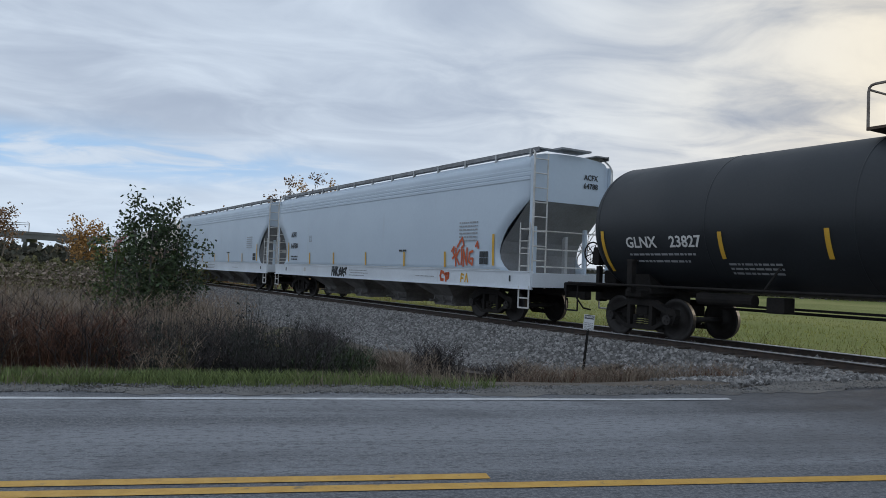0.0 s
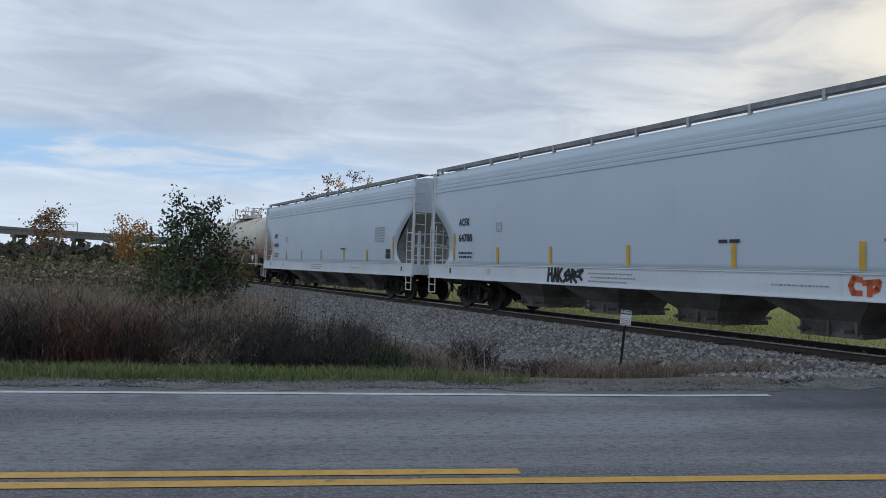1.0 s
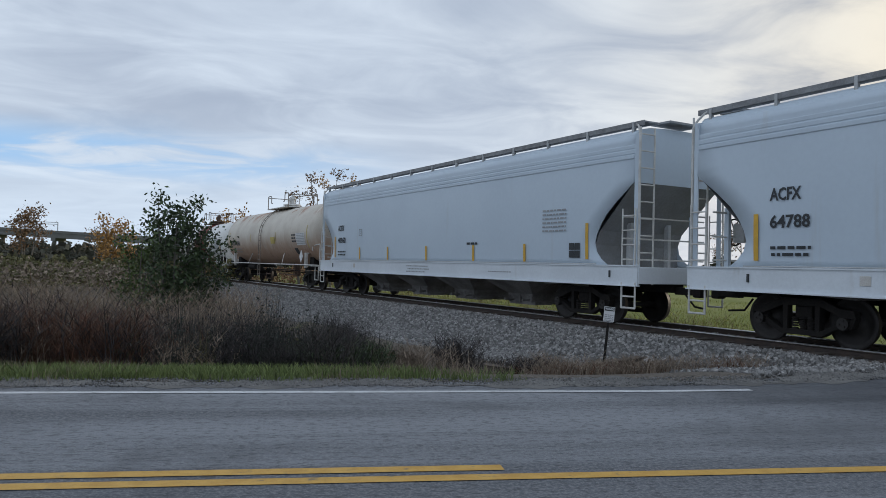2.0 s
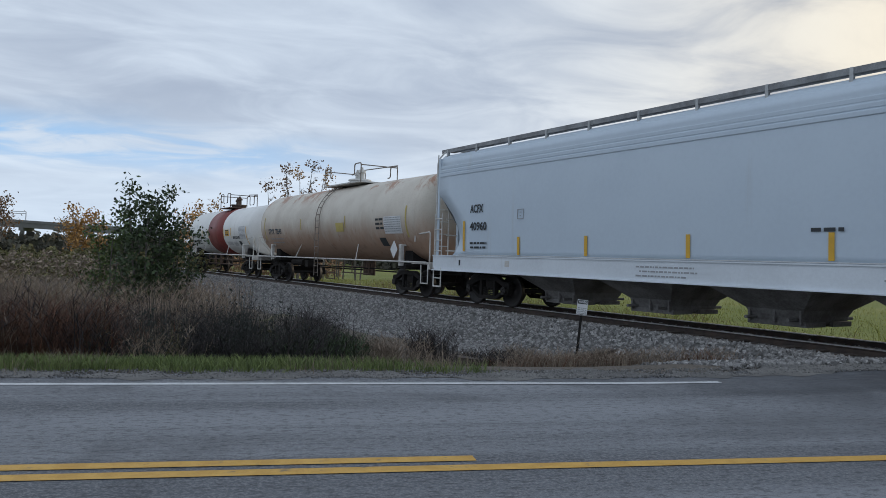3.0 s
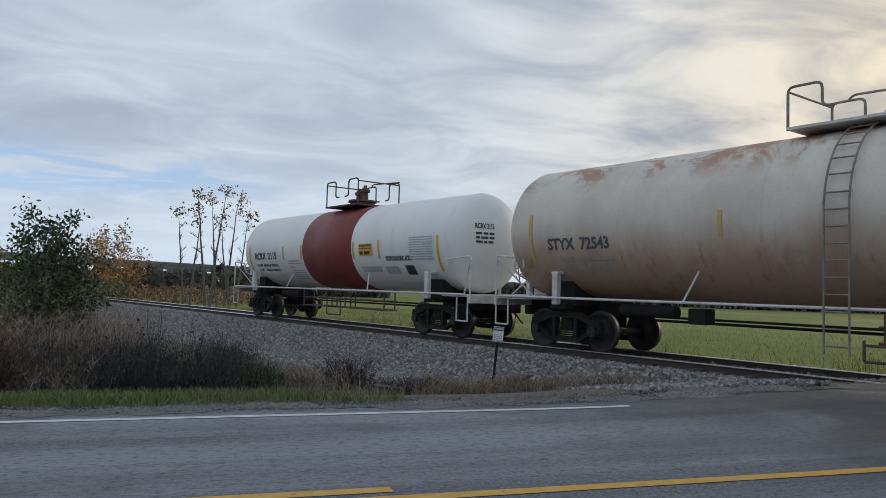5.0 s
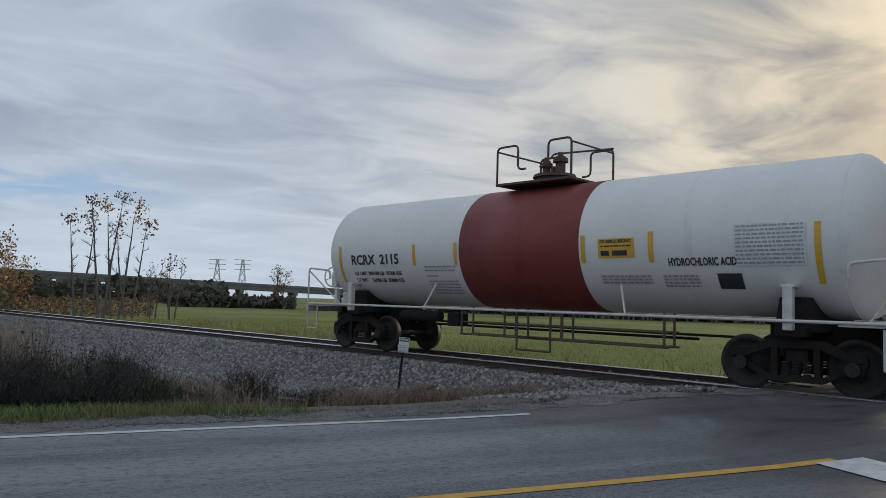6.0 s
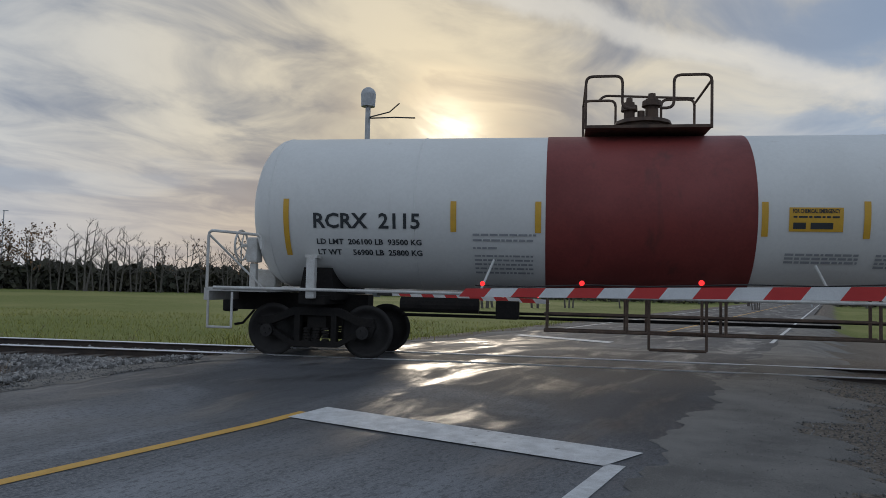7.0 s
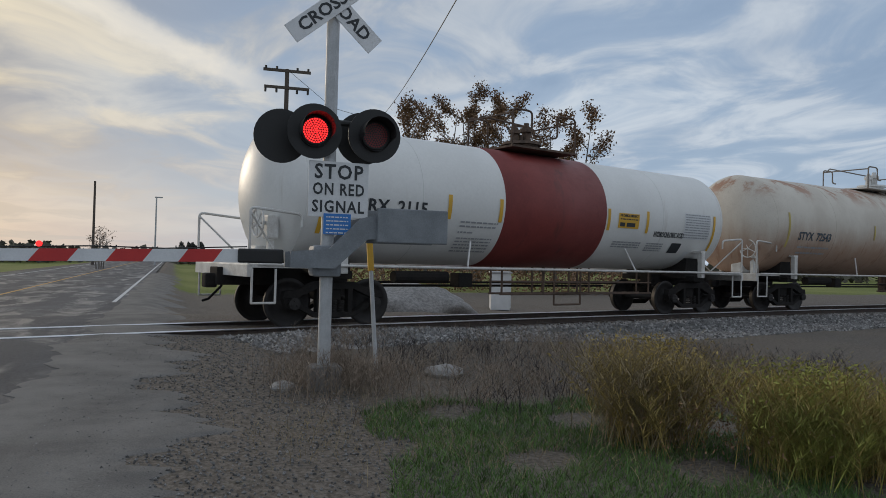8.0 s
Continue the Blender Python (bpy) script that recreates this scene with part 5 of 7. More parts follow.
def build_signal(x, y, z, rz, label, lit, arm_len, words, gate_z):
    """A mast with crossbuck, flashing lights and a gate arm that lies down towards +y of its own space, facing -x."""
    th = empty("crossing_signal", pose(x, y, z, 0, 0, rz), label, "crossing signal", "crossing signals")
    part("mast", rod(bmesh.new(), (0, 0, 0.2), (0, 0, 4.55 if words else 7.0), 0.075, 20), MAST_GREY, th, "grey aluminium mast")
    bm = box(bmesh.new(), (0, 0, 0.06), (0.36, 0.36, 0.36), bevel=0.02)
    part("foundation", bm, DARK_CONCRETE, th)
    if not words:
        bm = bmesh.new()
        bmesh.ops.create_cone(bm, cap_ends=True, segments=20, radius1=0.20, radius2=0.22, depth=0.36, matrix=Matrix.Translation((0, 0, 6.85)))
        bmesh.ops.create_uvsphere(bm, u_segments=16, v_segments=8, radius=0.22, matrix=Matrix.Translation((0, 0, 7.02)))
        part("bell", bm, MAST_GREY, th, "grey warning bell on the mast")
        bm = bmesh.new()
        pipe(bm, [(0, 0, 6.35), (0.1, 0.8, 6.42), (0.15, 1.15, 6.62)], 0.02)
        pipe(bm, [(0, 0, 6.33), (0.1, 1.0, 6.25), (0.2, 1.7, 6.15)], 0.02)
        part("bracket_arm", bm, LAMP_BLACK, th)
    # crossbuck
    zb, yb0 = (4.42, 0.0) if words else (5.02, 0.38)
    for k, (ang, text) in enumerate(((43, "RAIL ROAD"), (-40, "CROSSING"))):
        bm = box(bmesh.new(), (0, 0, 0), (0.012, 1.32, 0.235), bevel=0.004)
        m = Matrix.Translation((-0.10 - 0.016 * k, yb0, zb)) @ Matrix.Rotation(radians(ang), 4, "X")
        # seen from -x, +y lies to the left
        bmesh.ops.transform(bm, matrix=m, verts=bm.verts)
        blade = part("crossbuck_blade", bm, SIGN_WHITE, th, "white crossbuck blade with black letters" if words else "back of a crossbuck blade")
        if words:
            lettering("lettering", text, 0.20, lambda p, m=m: m @ Vector((-0.008 - p[2], -p[0], p[1])), LETTER, blade, 1.05)
    # lights
    zl = 2.92 if words else 3.28
    bm = rod(bmesh.new(), (0, -0.44, zl + 0.14), (0, 0.44, zl + 0.14), 0.035, 10)
    box(bm, (0, 0, zl + 0.1), (0.18, 0.16, 0.22), bevel=0.03)
    part("light_crossarm", bm, LAMP_BLACK, th)
    ya, yb = (0.20, -0.50) if words else (0.42, -0.42)
    disc_lamp(th, ya, -0.12, zl, words, -1)
    disc_lamp(th, yb, -0.12, zl, False, -1)
    disc_lamp(th, 0.54 if words else 0.42, 0.16, zl - 0.04, not words, 1)
    disc_lamp(th, -0.42, 0.16, zl, False, 1)
    # signs
    if words:
        bm = box(bmesh.new(), (-0.09, -0.10, 2.27), (0.008, 0.70, 0.64), bevel=0.003)
        sign = part("signal_sign", bm, SIGN_WHITE, th, "white sign with black words")
        for k, (tx, w) in enumerate((("STOP", 0.57), ("ON RED", 0.60), ("SIGNAL", 0.61))):
            lettering("lettering", tx, 0.235 if k == 0 else 0.19, lambda p, k=k: Vector((-0.096 - p[2], -0.10 - p[0], 2.465 - 0.20 * k + p[1])), LETTER, sign, w, space=1.15)
        bm = box(bmesh.new(), (-0.10, -0.09, 1.87), (0.008, 0.32, 0.24), bevel=0.003)
        sign = part("notice_sign", bm, SIGN_BLUE, th, "small blue notice")
        bars("small_print", [(-0.13, 0.13, 0.09 - 0.045 * k, 0.014) for k in range(5)], lambda p: Vector((-0.106, -0.09 - p[0], 1.86 + p[1])), SIGN_WHITE, sign, 31)
    else:
        part("signal_sign", box(bmesh.new(), (0.05, -0.42, 2.2), (0.02, 0.62, 0.62), bevel=0.003), MAST_GREY, th, "back of a grey sign")
    # gate mechanism, counterweights, arm
    g = gate_z
    bm = box(bmesh.new(), (0.0, 0.02, g - 0.06), (0.32, 0.34, 0.36), bevel=0.05)
    part("gate_mechanism", bm, GATE_GREY, th, "grey gate mechanism housing")
    bm = bmesh.new()
    for sx in (-0.22, 0.22):
        prism(bm, [(0.45, -0.14), (0.45, 0.04), (0.02, 0.08), (-0.34, 0.44), (-0.62, 0.52), (-0.62, 0.22), (-0.42, 0.20), (-0.05, -0.14)], sx - 0.02, sx + 0.02,
              Matrix.Translation((0, 0, g)) @ Matrix.Rotation(radians(90), 4, "Z"))
    part("counterweight_arm", bm, GATE_GREY, th, "grey gate support arms")
    for sx in (-0.27, 0.27):
        part("counterweight", box(bmesh.new(), (sx, -0.95, g + 0.37), (0.07, 0.86, 0.40), bevel=0.015), GATE_GREY, th, "grey counterweight plate")
    part("arm_adapter", box(bmesh.new(), (0, 0.75, g - 0.02), (0.10, 0.5, 0.16), bevel=0.02), LAMP_BLACK, th)
    y0, n = 0.85, int((arm_len - 0.85) / 0.36)
    step = (arm_len - 0.85) / n
    for k in range(n):
        a, b = y0 + k * step, y0 + (k + 1) * step
        za, sl = g, -0.022
        bm = bmesh.new()
        d = 0.075
        vs = []
        for xx in (-0.02, 0.02):
            for yy, zz in ((a, -d), (b, -d), (b - 0.10 * 1.0, d), (a - 0.10, d)):
                vs.append(bm.verts.new((xx, yy + 0.05, za + zz * (1 - 0.3 * yy / arm_len) + sl * yy)))
        for f in ((0, 1, 2, 3), (7, 6, 5, 4), (0, 4, 5, 1), (1, 5, 6, 2), (2, 6, 7, 3), (3, 7, 4, 0)): bm.faces.new([vs[i] for i in f])
        part("gate_arm_stripe", bm, GATE_RED if k % 2 else SIGN_WHITE, th)
    for q in (0.97, 0.75, 0.52):
        yy = arm_len * q - 0.1
        bm = bmesh.new()
        bmesh.ops.create_uvsphere(bm, u_segments=12, v_segments=8, radius=0.032, matrix=Matrix.Translation((0, yy, g + 0.115 - 0.022 * yy)))
        part("gate_lamp", bm, LED_ON, th, "small lit red gate lamp")
    bm = pipe(bmesh.new(), [(0, 0.9, g + 0.08)] + [(0, arm_len * q, g + 0.075 - 0.022 * arm_len * q + (0.02 if i % 2 else 0)) for i, q in enumerate((0.3, 0.42, 0.6, 0.72, 0.85, 0.97))], 0.008, 5)
    part("lamp_cable", bm, LAMP_BLACK, th)
    return th


build_signal(8.60, -1.72, 0.02, 0, "railroad crossing signal with crossbuck, red lights and lowered striped gate", 1, 5.9, True, 1.50)
build_signal(17.8, 11.9, -0.05, 180, "far crossing signal seen from behind, gate lowered over the road", 0, 5.6, False, 1.30)


# ---------------------------------------------------------------- small things by the road
def build_marker():
    th = empty("marker_post", pose(9.6, -2.62, 0.0, -3, 6, 0), "leaning grey marker post with yellow top", "marker post")
    part("post", rod(bmesh.new(), (0, 0, -0.05), (0, 0, 1.35), 0.03, 10), MAST_GREY, th)
    part("cap", box(bmesh.new(), (0, 0, 1.58), (0.06, 0.085, 0.48), bevel=0.02), YELLOW, th, "yellow plastic top")


def build_warning_sign():
    z = surface(5.41, 14.14)
    th = empty("warning_sign", pose(5.41, 14.14, z, 0, 5, -20), "small white warning sign on a rusty leaning post", "sign")
    part("post", box(bmesh.new(), (0, 0, 0.54), (0.05, 0.04, 1.24), bevel=0.006), UNDER, th)
    plate = part("sign_plate", box(bmesh.new(), (0, -0.03, 1.27), (0.21, 0.01, 0.29), bevel=0.004), SIGN_WHITE, th)
    part("sign_band", box(bmesh.new(), (0, -0.037, 1.37), (0.19, 0.004, 0.075)), LETTER, plate, "black heading band")
    lettering("lettering", "WARNING", 0.06, lambda p: Vector((p[0], -0.040 - p[2], 1.37 + p[1])), SIGN_WHITE, plate, 0.17)
    bars("small_print", [(-0.085, 0.085, 0.03 - 0.035 * k, 0.018) for k in range(5)], lambda p: Vector((p[0], -0.037, 1.22 + p[1])), PRINT_GREY, plate, 41)


build_marker()
build_warning_sign()


def plank(x, y, lx, ly, lz, rz, ry, name, material, label, group):
    z = surface(x, y)
    bm = box(bmesh.new(), (0, 0, 0), (lx, ly, lz), bevel=0.012)
    for v in bm.verts: v.co += Vector((random.uniform(-1, 1), random.uniform(-1, 1), random.uniform(-1, 1))) * 0.012
    ob = part(name, bm, material)
    ob.matrix_basis = pose(x, y, z + lz * 0.5 + 0.03, 0, ry, rz)
    tagged(ob, label, "timber", group)


plank(6.15, 14.75, 2.1, 0.26, 0.22, 24, -3, "railway_tie", TIE, "old dark railway tie lying on the ballast", "discarded ties")
plank(3.15, 13.1, 0.75, 0.26, 0.22, -8, 6, "railway_tie", TIE, "broken dark end of a railway tie", "discarded ties")
for k in range(7):
    plank(2.1 + 0.18 * k + random.uniform(-0.1, 0.1), 12.75 + random.uniform(-0.2, 0.2), random.uniform(0.7, 1.3), 0.07, 0.035, random.uniform(-20, 10), random.uniform(-3, 3),
          "broken_board", STRAW, "splintered pale board on the ground", "splintered boards")


def build_rock(x, y, s):
    bm = bmesh.new()
    bmesh.ops.create_icosphere(bm, subdivisions=2, radius=s)
    for v in bm.verts:
        v.co *= 1 + 0.3 * noise.noise(v.co * 4 + Vector((x, y, 0)))
        v.co.z *= 0.45
    ob = part("rock", bm, ROCK)
    ob.matrix_basis = pose(x, y, surface(x, y) + s * 0.15, 0, 0, x * 50)
    tagged(ob, "pale angular rock among weeds", "rock")


build_rock(9.4, -3.5, 0.26)
build_rock(8.6, -1.25, 0.14)


# ---------------------------------------------------------------- ties and loose stones
TIE_BM = box(bmesh.new(), (0, 0, 0), (0.22, 2.6, 0.16), bevel=0.01)
TIE_ME = bpy.data.meshes.new("tie")
TIE_BM.to_mesh(TIE_ME)
TIE_BM.free()
TIE_ME.materials.append(TIE)
for k in range(150):
    s = -45 + k * 0.55
    if 8.6 < s < 16.8: continue
    ob = new("tie", TIE_ME)
    ob.parent = RAILWAY
    ob.matrix_basis = track_pose(s, 0.0 - 0.048 + 0.01 * math.sin(k * 2.3)) @ pose(0, 0, 0, 0, 0, math.sin(k * 1.7))


def stones(name, pts, size, material, label, seed, parent=None):
    """Loose crushed stone: one mesh of small uneven octahedra."""
    rng = np.random.default_rng(seed)
    n = len(pts)
    base = np.array([(1, 0, 0), (-1, 0, 0), (0, 1, 0), (0, -1, 0), (0, 0, 1), (0, 0, -1)], float)
    tri = np.array([(0, 2, 4), (2, 1, 4), (1, 3, 4), (3, 0, 4), (2, 0, 5), (1, 2, 5), (3, 1, 5), (0, 3, 5)])
    V = base[None] * rng.uniform(0.6, 1.3, (n, 6, 1)) * (size * rng.uniform(0.6, 1.5, (n, 1, 1)))
    a = rng.uniform(0, 6.28, n)
    b = rng.uniform(-0.9, 0.9, n)
    ca, sa, cb, sb = np.cos(a), np.sin(a), np.cos(b), np.sin(b)
    x = V[..., 0] * ca[:, None] - V[..., 1] * sa[:, None]
    y = V[..., 0] * sa[:, None] + V[..., 1] * ca[:, None]
    z = V[..., 2]
    x, z = x * cb[:, None] + z * sb[:, None], -x * sb[:, None] + z * cb[:, None]
    V = np.stack([x, y, z], -1) + pts[:, None, :]
    F = (tri[None] + (np.arange(n) * 6)[:, None, None]).reshape(-1, 3)
    me = bpy.data.meshes.new(name)
    me.from_pydata(V.reshape(-1, 3).tolist(), [], F.tolist())
    me.materials.append(material)
    ob = new(name, me)
    ob.parent = parent
    return tagged(ob, label, "gravel" if parent is None else "", "", "stuff")


def scatter_bed(n, s0, s1, o0, o1, seed):
    rng = np.random.default_rng(seed)
    out = []
    for s, o in zip(rng.uniform(s0, s1, n), rng.uniform(o0, o1, n)):
        p = on_track(s, o)
        if abs(p.y - ROAD_Y) < ROAD_HALF + 0.35: continue
        z = max(float(bed_height(p.x, p.y)), float(height(p.x, p.y)))
        out.append((p.x, p.y, z + 0.005))
    return np.array(out)


stones("ballast_stones", np.concatenate([scatter_bed(30000, -22, 9, -4.8, -1.3, 1), scatter_bed(9000, -40, -22, -3.8, -1.3, 2), scatter_bed(9000, 16, 40, -3.6, -1.2, 3), scatter_bed(3500, -25, 9, -0.6, 0.6, 4)]),
       0.044, BALLAST, "loose grey ballast stones on the bank", 5, BED)
rng = np.random.default_rng(8)
px, py = rng.uniform(-9, 9, 9000), ROAD_Y + ROAD_HALF + rng.uniform(-0.35, 0.30, 9000)
px2, py2 = rng.uniform(2.0, 13.5, 9000), rng.uniform(-2.0, 1.0, 9000)
pts = np.concatenate([np.stack([px, py, height(px, py) + 0.012], 1), np.stack([px2, py2, height(px2, py2) + 0.006], 1)])
stones("roadside_gravel", pts, 0.011, GRIT, "fine loose roadside gravel", 9)


# ---------------------------------------------------------------- grass and brush
def blades(name, P, H, W, lean, material, label, seed, category="grass", twigs=0):
    """One mesh of many thin bent blades or stalks: P bases, H heights, W widths; twigs: side shoots on each stalk."""
    rng = np.random.default_rng(seed)
    n = len(P)
    a = rng.uniform(0, 6.28, n)
    w = rng.uniform(0, 6.28, n)
    L = lean * rng.uniform(0.2, 1.0, n) * H
    dx, dy, wx, wy = np.cos(a) * L, np.sin(a) * L, np.cos(w) * W / 2, np.sin(w) * W / 2
    V, F = [], []
    z0 = np.zeros(n)
    lv = [(0.0, 0.0, 1.0), (0.5, 0.3, 0.8), (1.0, 1.0, 0.15)]
    for t, b, ww in lv:
        zt = H * t * (1 - 0.25 * lean * t)
        for sg in (-1, 1):
            V.append(np.stack([P[:, 0] + dx * b + sg * wx * ww, P[:, 1] + dy * b + sg * wy * ww, P[:, 2] + zt], 1))
    V = np.stack(V, 1).reshape(-1, 3)
    k = np.arange(n)[:, None] * 6
    F = np.concatenate([k + np.array([[0, 1, 3, 2]]), k + np.array([[2, 3, 5, 4]])]).tolist()
    V = V.tolist()
    if twigs:
        m = n * twigs
        i = np.repeat(np.arange(n), twigs)
        t = rng.uniform(0.3, 0.95, m)
        b = np.where(t < 0.5, 0.6 * t, 0.3 + (t - 0.5) * 1.4)
        B = np.stack([P[i, 0] + dx[i] * b, P[i, 1] + dy[i] * b, P[i, 2] + H[i] * t * (1 - 0.25 * lean * t)], 1)
        aa = rng.uniform(0, 6.28, m)
        ln = H[i] * rng.uniform(0.12, 0.38, m)
        E = B + np.stack([np.cos(aa) * ln * 0.7, np.sin(aa) * ln * 0.7, ln * rng.uniform(0.2, 0.9, m)], 1)
        wv = np.stack([-np.sin(aa), np.cos(aa), np.zeros(m)], 1) * (W[i] * 0.5)[:, None]
        wz = np.array([[0, 0, 1.0]]) * (W[i] * 0.5)[:, None]
        T = np.stack([B - wv, B + wv, E + wz * 0.6, E - wz * 0.2], 1).reshape(-1, 3)
        q = np.arange(m)[:, None] * 4 + len(V)
        V += T.tolist()
        F += (q + np.array([[0, 1, 2, 3]])).tolist()
    me = bpy.data.meshes.new(name)
    me.from_pydata(V, [], F)
    me.materials.append(material)
    return tagged(new(name, me), label, category, "", "stuff")


def patch(n, x0, x1, y0, y1, seed, keep=None, clump=0.0):
    rng = np.random.default_rng(seed)
    x, y = rng.uniform(x0, x1, n), rng.uniform(y0, y1, n)
    if clump:
        c = rng.uniform(0, 1, (max(4, n // 40), 2)) * [x1 - x0, y1 - y0] + [x0, y0]
        i = rng.integers(0, len(c), n)
        x, y = c[i, 0] + rng.normal(0, clump, n), c[i, 1] + rng.normal(0, clump, n)
    if keep is not None:
        k = keep(x, y)
        x, y = x[k], y[k]
    z = np.maximum(height(x, y), np.where(np.abs(y - ROAD_Y) > ROAD_HALF + 0.3, bed_height(x, y), -9))
    return np.stack([x, y, z - 0.01], 1)


def U(n, a, b, seed):
    return np.random.default_rng(seed).uniform(a, b, n)


def thicket(name, n, x0, x1, y0, y1, keep, r, h, leaves, leaf, material, label, seed, tall=None):
    """Low rounded bushes of many small leaves and twigs, in one mesh."""
    g = np.random.default_rng(seed)
    P = patch(n, x0, x1, y0, y1, seed, keep)
    V, F = [], []
    for x, y, z in P:
        rr, hh = g.uniform(*r), g.uniform(*h) * (tall(x) if tall else 1.0)
        d = g.normal(0, 1, (leaves, 3))
        d /= np.linalg.norm(d, axis=1)[:, None]
        d[:, 2] = np.abs(d[:, 2])
        lump = 0.78 + 0.3 * np.sin(d[:, 0] * 5 + x * 7) * np.sin(d[:, 1] * 5 + y * 9) + 0.2 * np.sin(d[:, 2] * 9 + x)
        q = g.uniform(0.25, 1.0, (leaves, 1)) ** 0.45
        C = np.array([x, y, z]) + d * q * lump[:, None] * np.array([rr, rr, hh])
        A, B = g.normal(0, 1, (leaves, 3)), g.normal(0, 1, (leaves, 3))
        A /= np.linalg.norm(A, axis=1)[:, None]
        B /= np.linalg.norm(B, axis=1)[:, None]
        k = leaf * g.uniform(0.5, 1.5, (leaves, 1))
        V.append(np.stack([C - A * k, C - B * k * 0.5, C + A * k, C + B * k * 0.5], 1).reshape(-1, 3))
        # twigs from the foot that reach past the leaves
        m = 34
        d = g.normal(0, 1, (m, 3))
        d /= np.linalg.norm(d, axis=1)[:, None]
        d[:, 2] = np.abs(d[:, 2]) + 0.25
        E = np.array([x, y, z]) + d * np.array([rr, rr, hh]) * g.uniform(0.7, 1.15, (m, 1))
        S = np.array([x, y, z]) + d * np.array([rr, rr, 0.02]) * 0.2
        w = np.cross(d, g.normal(0, 1, (m, 3)))
        w *= 0.005 / np.linalg.norm(w, axis=1)[:, None]
        V.append(np.stack([S - w, S + w, E + w * 0.4, E - w * 0.4], 1).reshape(-1, 3))
    V = np.concatenate(V)
    me = bpy.data.meshes.new(name)
    me.from_pydata(V.tolist(), [], (np.arange(len(V) // 4)[:, None] * 4 + np.array([[0, 1, 2, 3]])).tolist())
    me.materials.append(material)
    return tagged(new(name, me), label, "brush", "", "stuff")


bank_side = lambda x, y: off_track(x, y) < -3.2
# mown green verge beyond the road
P = patch(60000, -16, 2.4, 9.30, 12.1, 11, lambda x, y: (y < 9.75 + 2.1 * smooth(x, 2.4, -1.0) + 0.2 * np.sin(x * 3.1)) & (y > 9.52 + 0.10 * np.sin(x * 2.1) + 0.06 * np.sin(x * 5.3)), 0.16)
blades("verge_grass", P, U(len(P), 0.06, 0.23, 1), U(len(P), 0.006, 0.013, 2), 0.8, GRASS, "short green roadside grass", 12)
P = patch(2600, -16, 3.2, 9.6, 11.9, 13, None, 0.2)
blades("verge_weeds", P, U(len(P), 0.10, 0.34, 3), U(len(P), 0.004, 0.009, 4), 0.8, DRY, "dry straw stalks in the verge", 14, "weeds")
# dead brush filling the ditch
ditch = lambda x, y: (off_track(x, y) < -3.4) & (y > 11.35) & (x < 1.0 + 0.3 * np.sin(y)) & (y < 30)
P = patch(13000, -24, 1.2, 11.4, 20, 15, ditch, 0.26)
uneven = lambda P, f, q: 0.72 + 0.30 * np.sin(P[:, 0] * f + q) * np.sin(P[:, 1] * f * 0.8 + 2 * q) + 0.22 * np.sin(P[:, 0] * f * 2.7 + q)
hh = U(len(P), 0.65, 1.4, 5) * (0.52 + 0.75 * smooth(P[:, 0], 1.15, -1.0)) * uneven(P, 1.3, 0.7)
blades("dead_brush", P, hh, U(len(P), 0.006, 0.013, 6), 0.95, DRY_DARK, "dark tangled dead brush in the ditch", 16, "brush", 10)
# pale feathery weeds over the dark brush, thinning towards the track
P = patch(4200, -24, -1.7, 11.9, 17, 301, lambda x, y: ditch(x, y) & (np.sin(x * 2.3 + 0.6) * np.sin(y * 1.7) > -0.35), 0.3)
hh = U(len(P), 0.8, 1.55, 302) * (0.62 + 0.4 * smooth(P[:, 0], -1.6, -3.2)) * uneven(P, 1.1, 1.4)
blades("beige_weeds", P, hh, U(len(P), 0.005, 0.011, 303), 0.7, BEIGE, "pale beige feathery weeds in the ditch", 304, "weeds", 12)
lower = lambda x: 0.62 + 0.5 * float(smooth(np.array(x), 1.2, -1.4))
thicket("dark_thicket", 60, -2.6, 1.25, 11.85, 15.4, ditch, (0.32, 0.62), (0.80, 1.28), 460, 0.026, LEAF_DUSK, "dark leafy thicket at the end of the ditch", 305, lower)
thicket("dark_thicket", 40, -9.0, -2.4, 12.6, 17.5, ditch, (0.35, 0.7), (0.8, 1.35), 300, 0.028, LEAF_DUSK, "dark leafy brush among pale weeds", 306)
thicket("olive_brush", 26, -9.0, 0.9, 12.0, 16.5, ditch, (0.22, 0.42), (0.55, 1.15), 260, 0.026, LEAF_OLIVE, "olive green leafy brush in the ditch", 307, lower)
thicket("russet_brush", 14, -7.2, -3.9, 12.0, 14.2, ditch, (0.3, 0.55), (0.9, 1.45), 320, 0.022, RED_BRUSH, "russet brown bushes in the ditch", 308)
P = patch(3600, -24, -1.6, 12.4, 24, 17, ditch, 0.5)
hh = U(len(P), 0.7, 1.6, 7) * (0.55 + 0.6 * smooth(P[:, 0], 1.0, -3.0)) * uneven(P, 0.9, 2.1)
blades("dry_weeds", P, hh, U(len(P), 0.006, 0.012, 8), 0.85, DRY, "brown dry weeds in the ditch", 18, "weeds", 10)
P = patch(4200, -26, -2.0, 15, 34, 19, bank_side, 0.8)
blades("brown_weeds", P, U(len(P), 0.7, 1.7, 9), U(len(P), 0.010, 0.020, 10), 0.6, BEIGE, "brown tall weeds behind the brush", 20, "weeds", 6)
P = patch(2600, -30, -4.0, 26, 60, 21, bank_side, 1.2)
blades("straw_field_grass", P, U(len(P), 0.5, 1.3, 11), U(len(P), 0.02, 0.04, 12), 0.6, STRAW, "pale tall grass by the track", 22, "grass", 3)
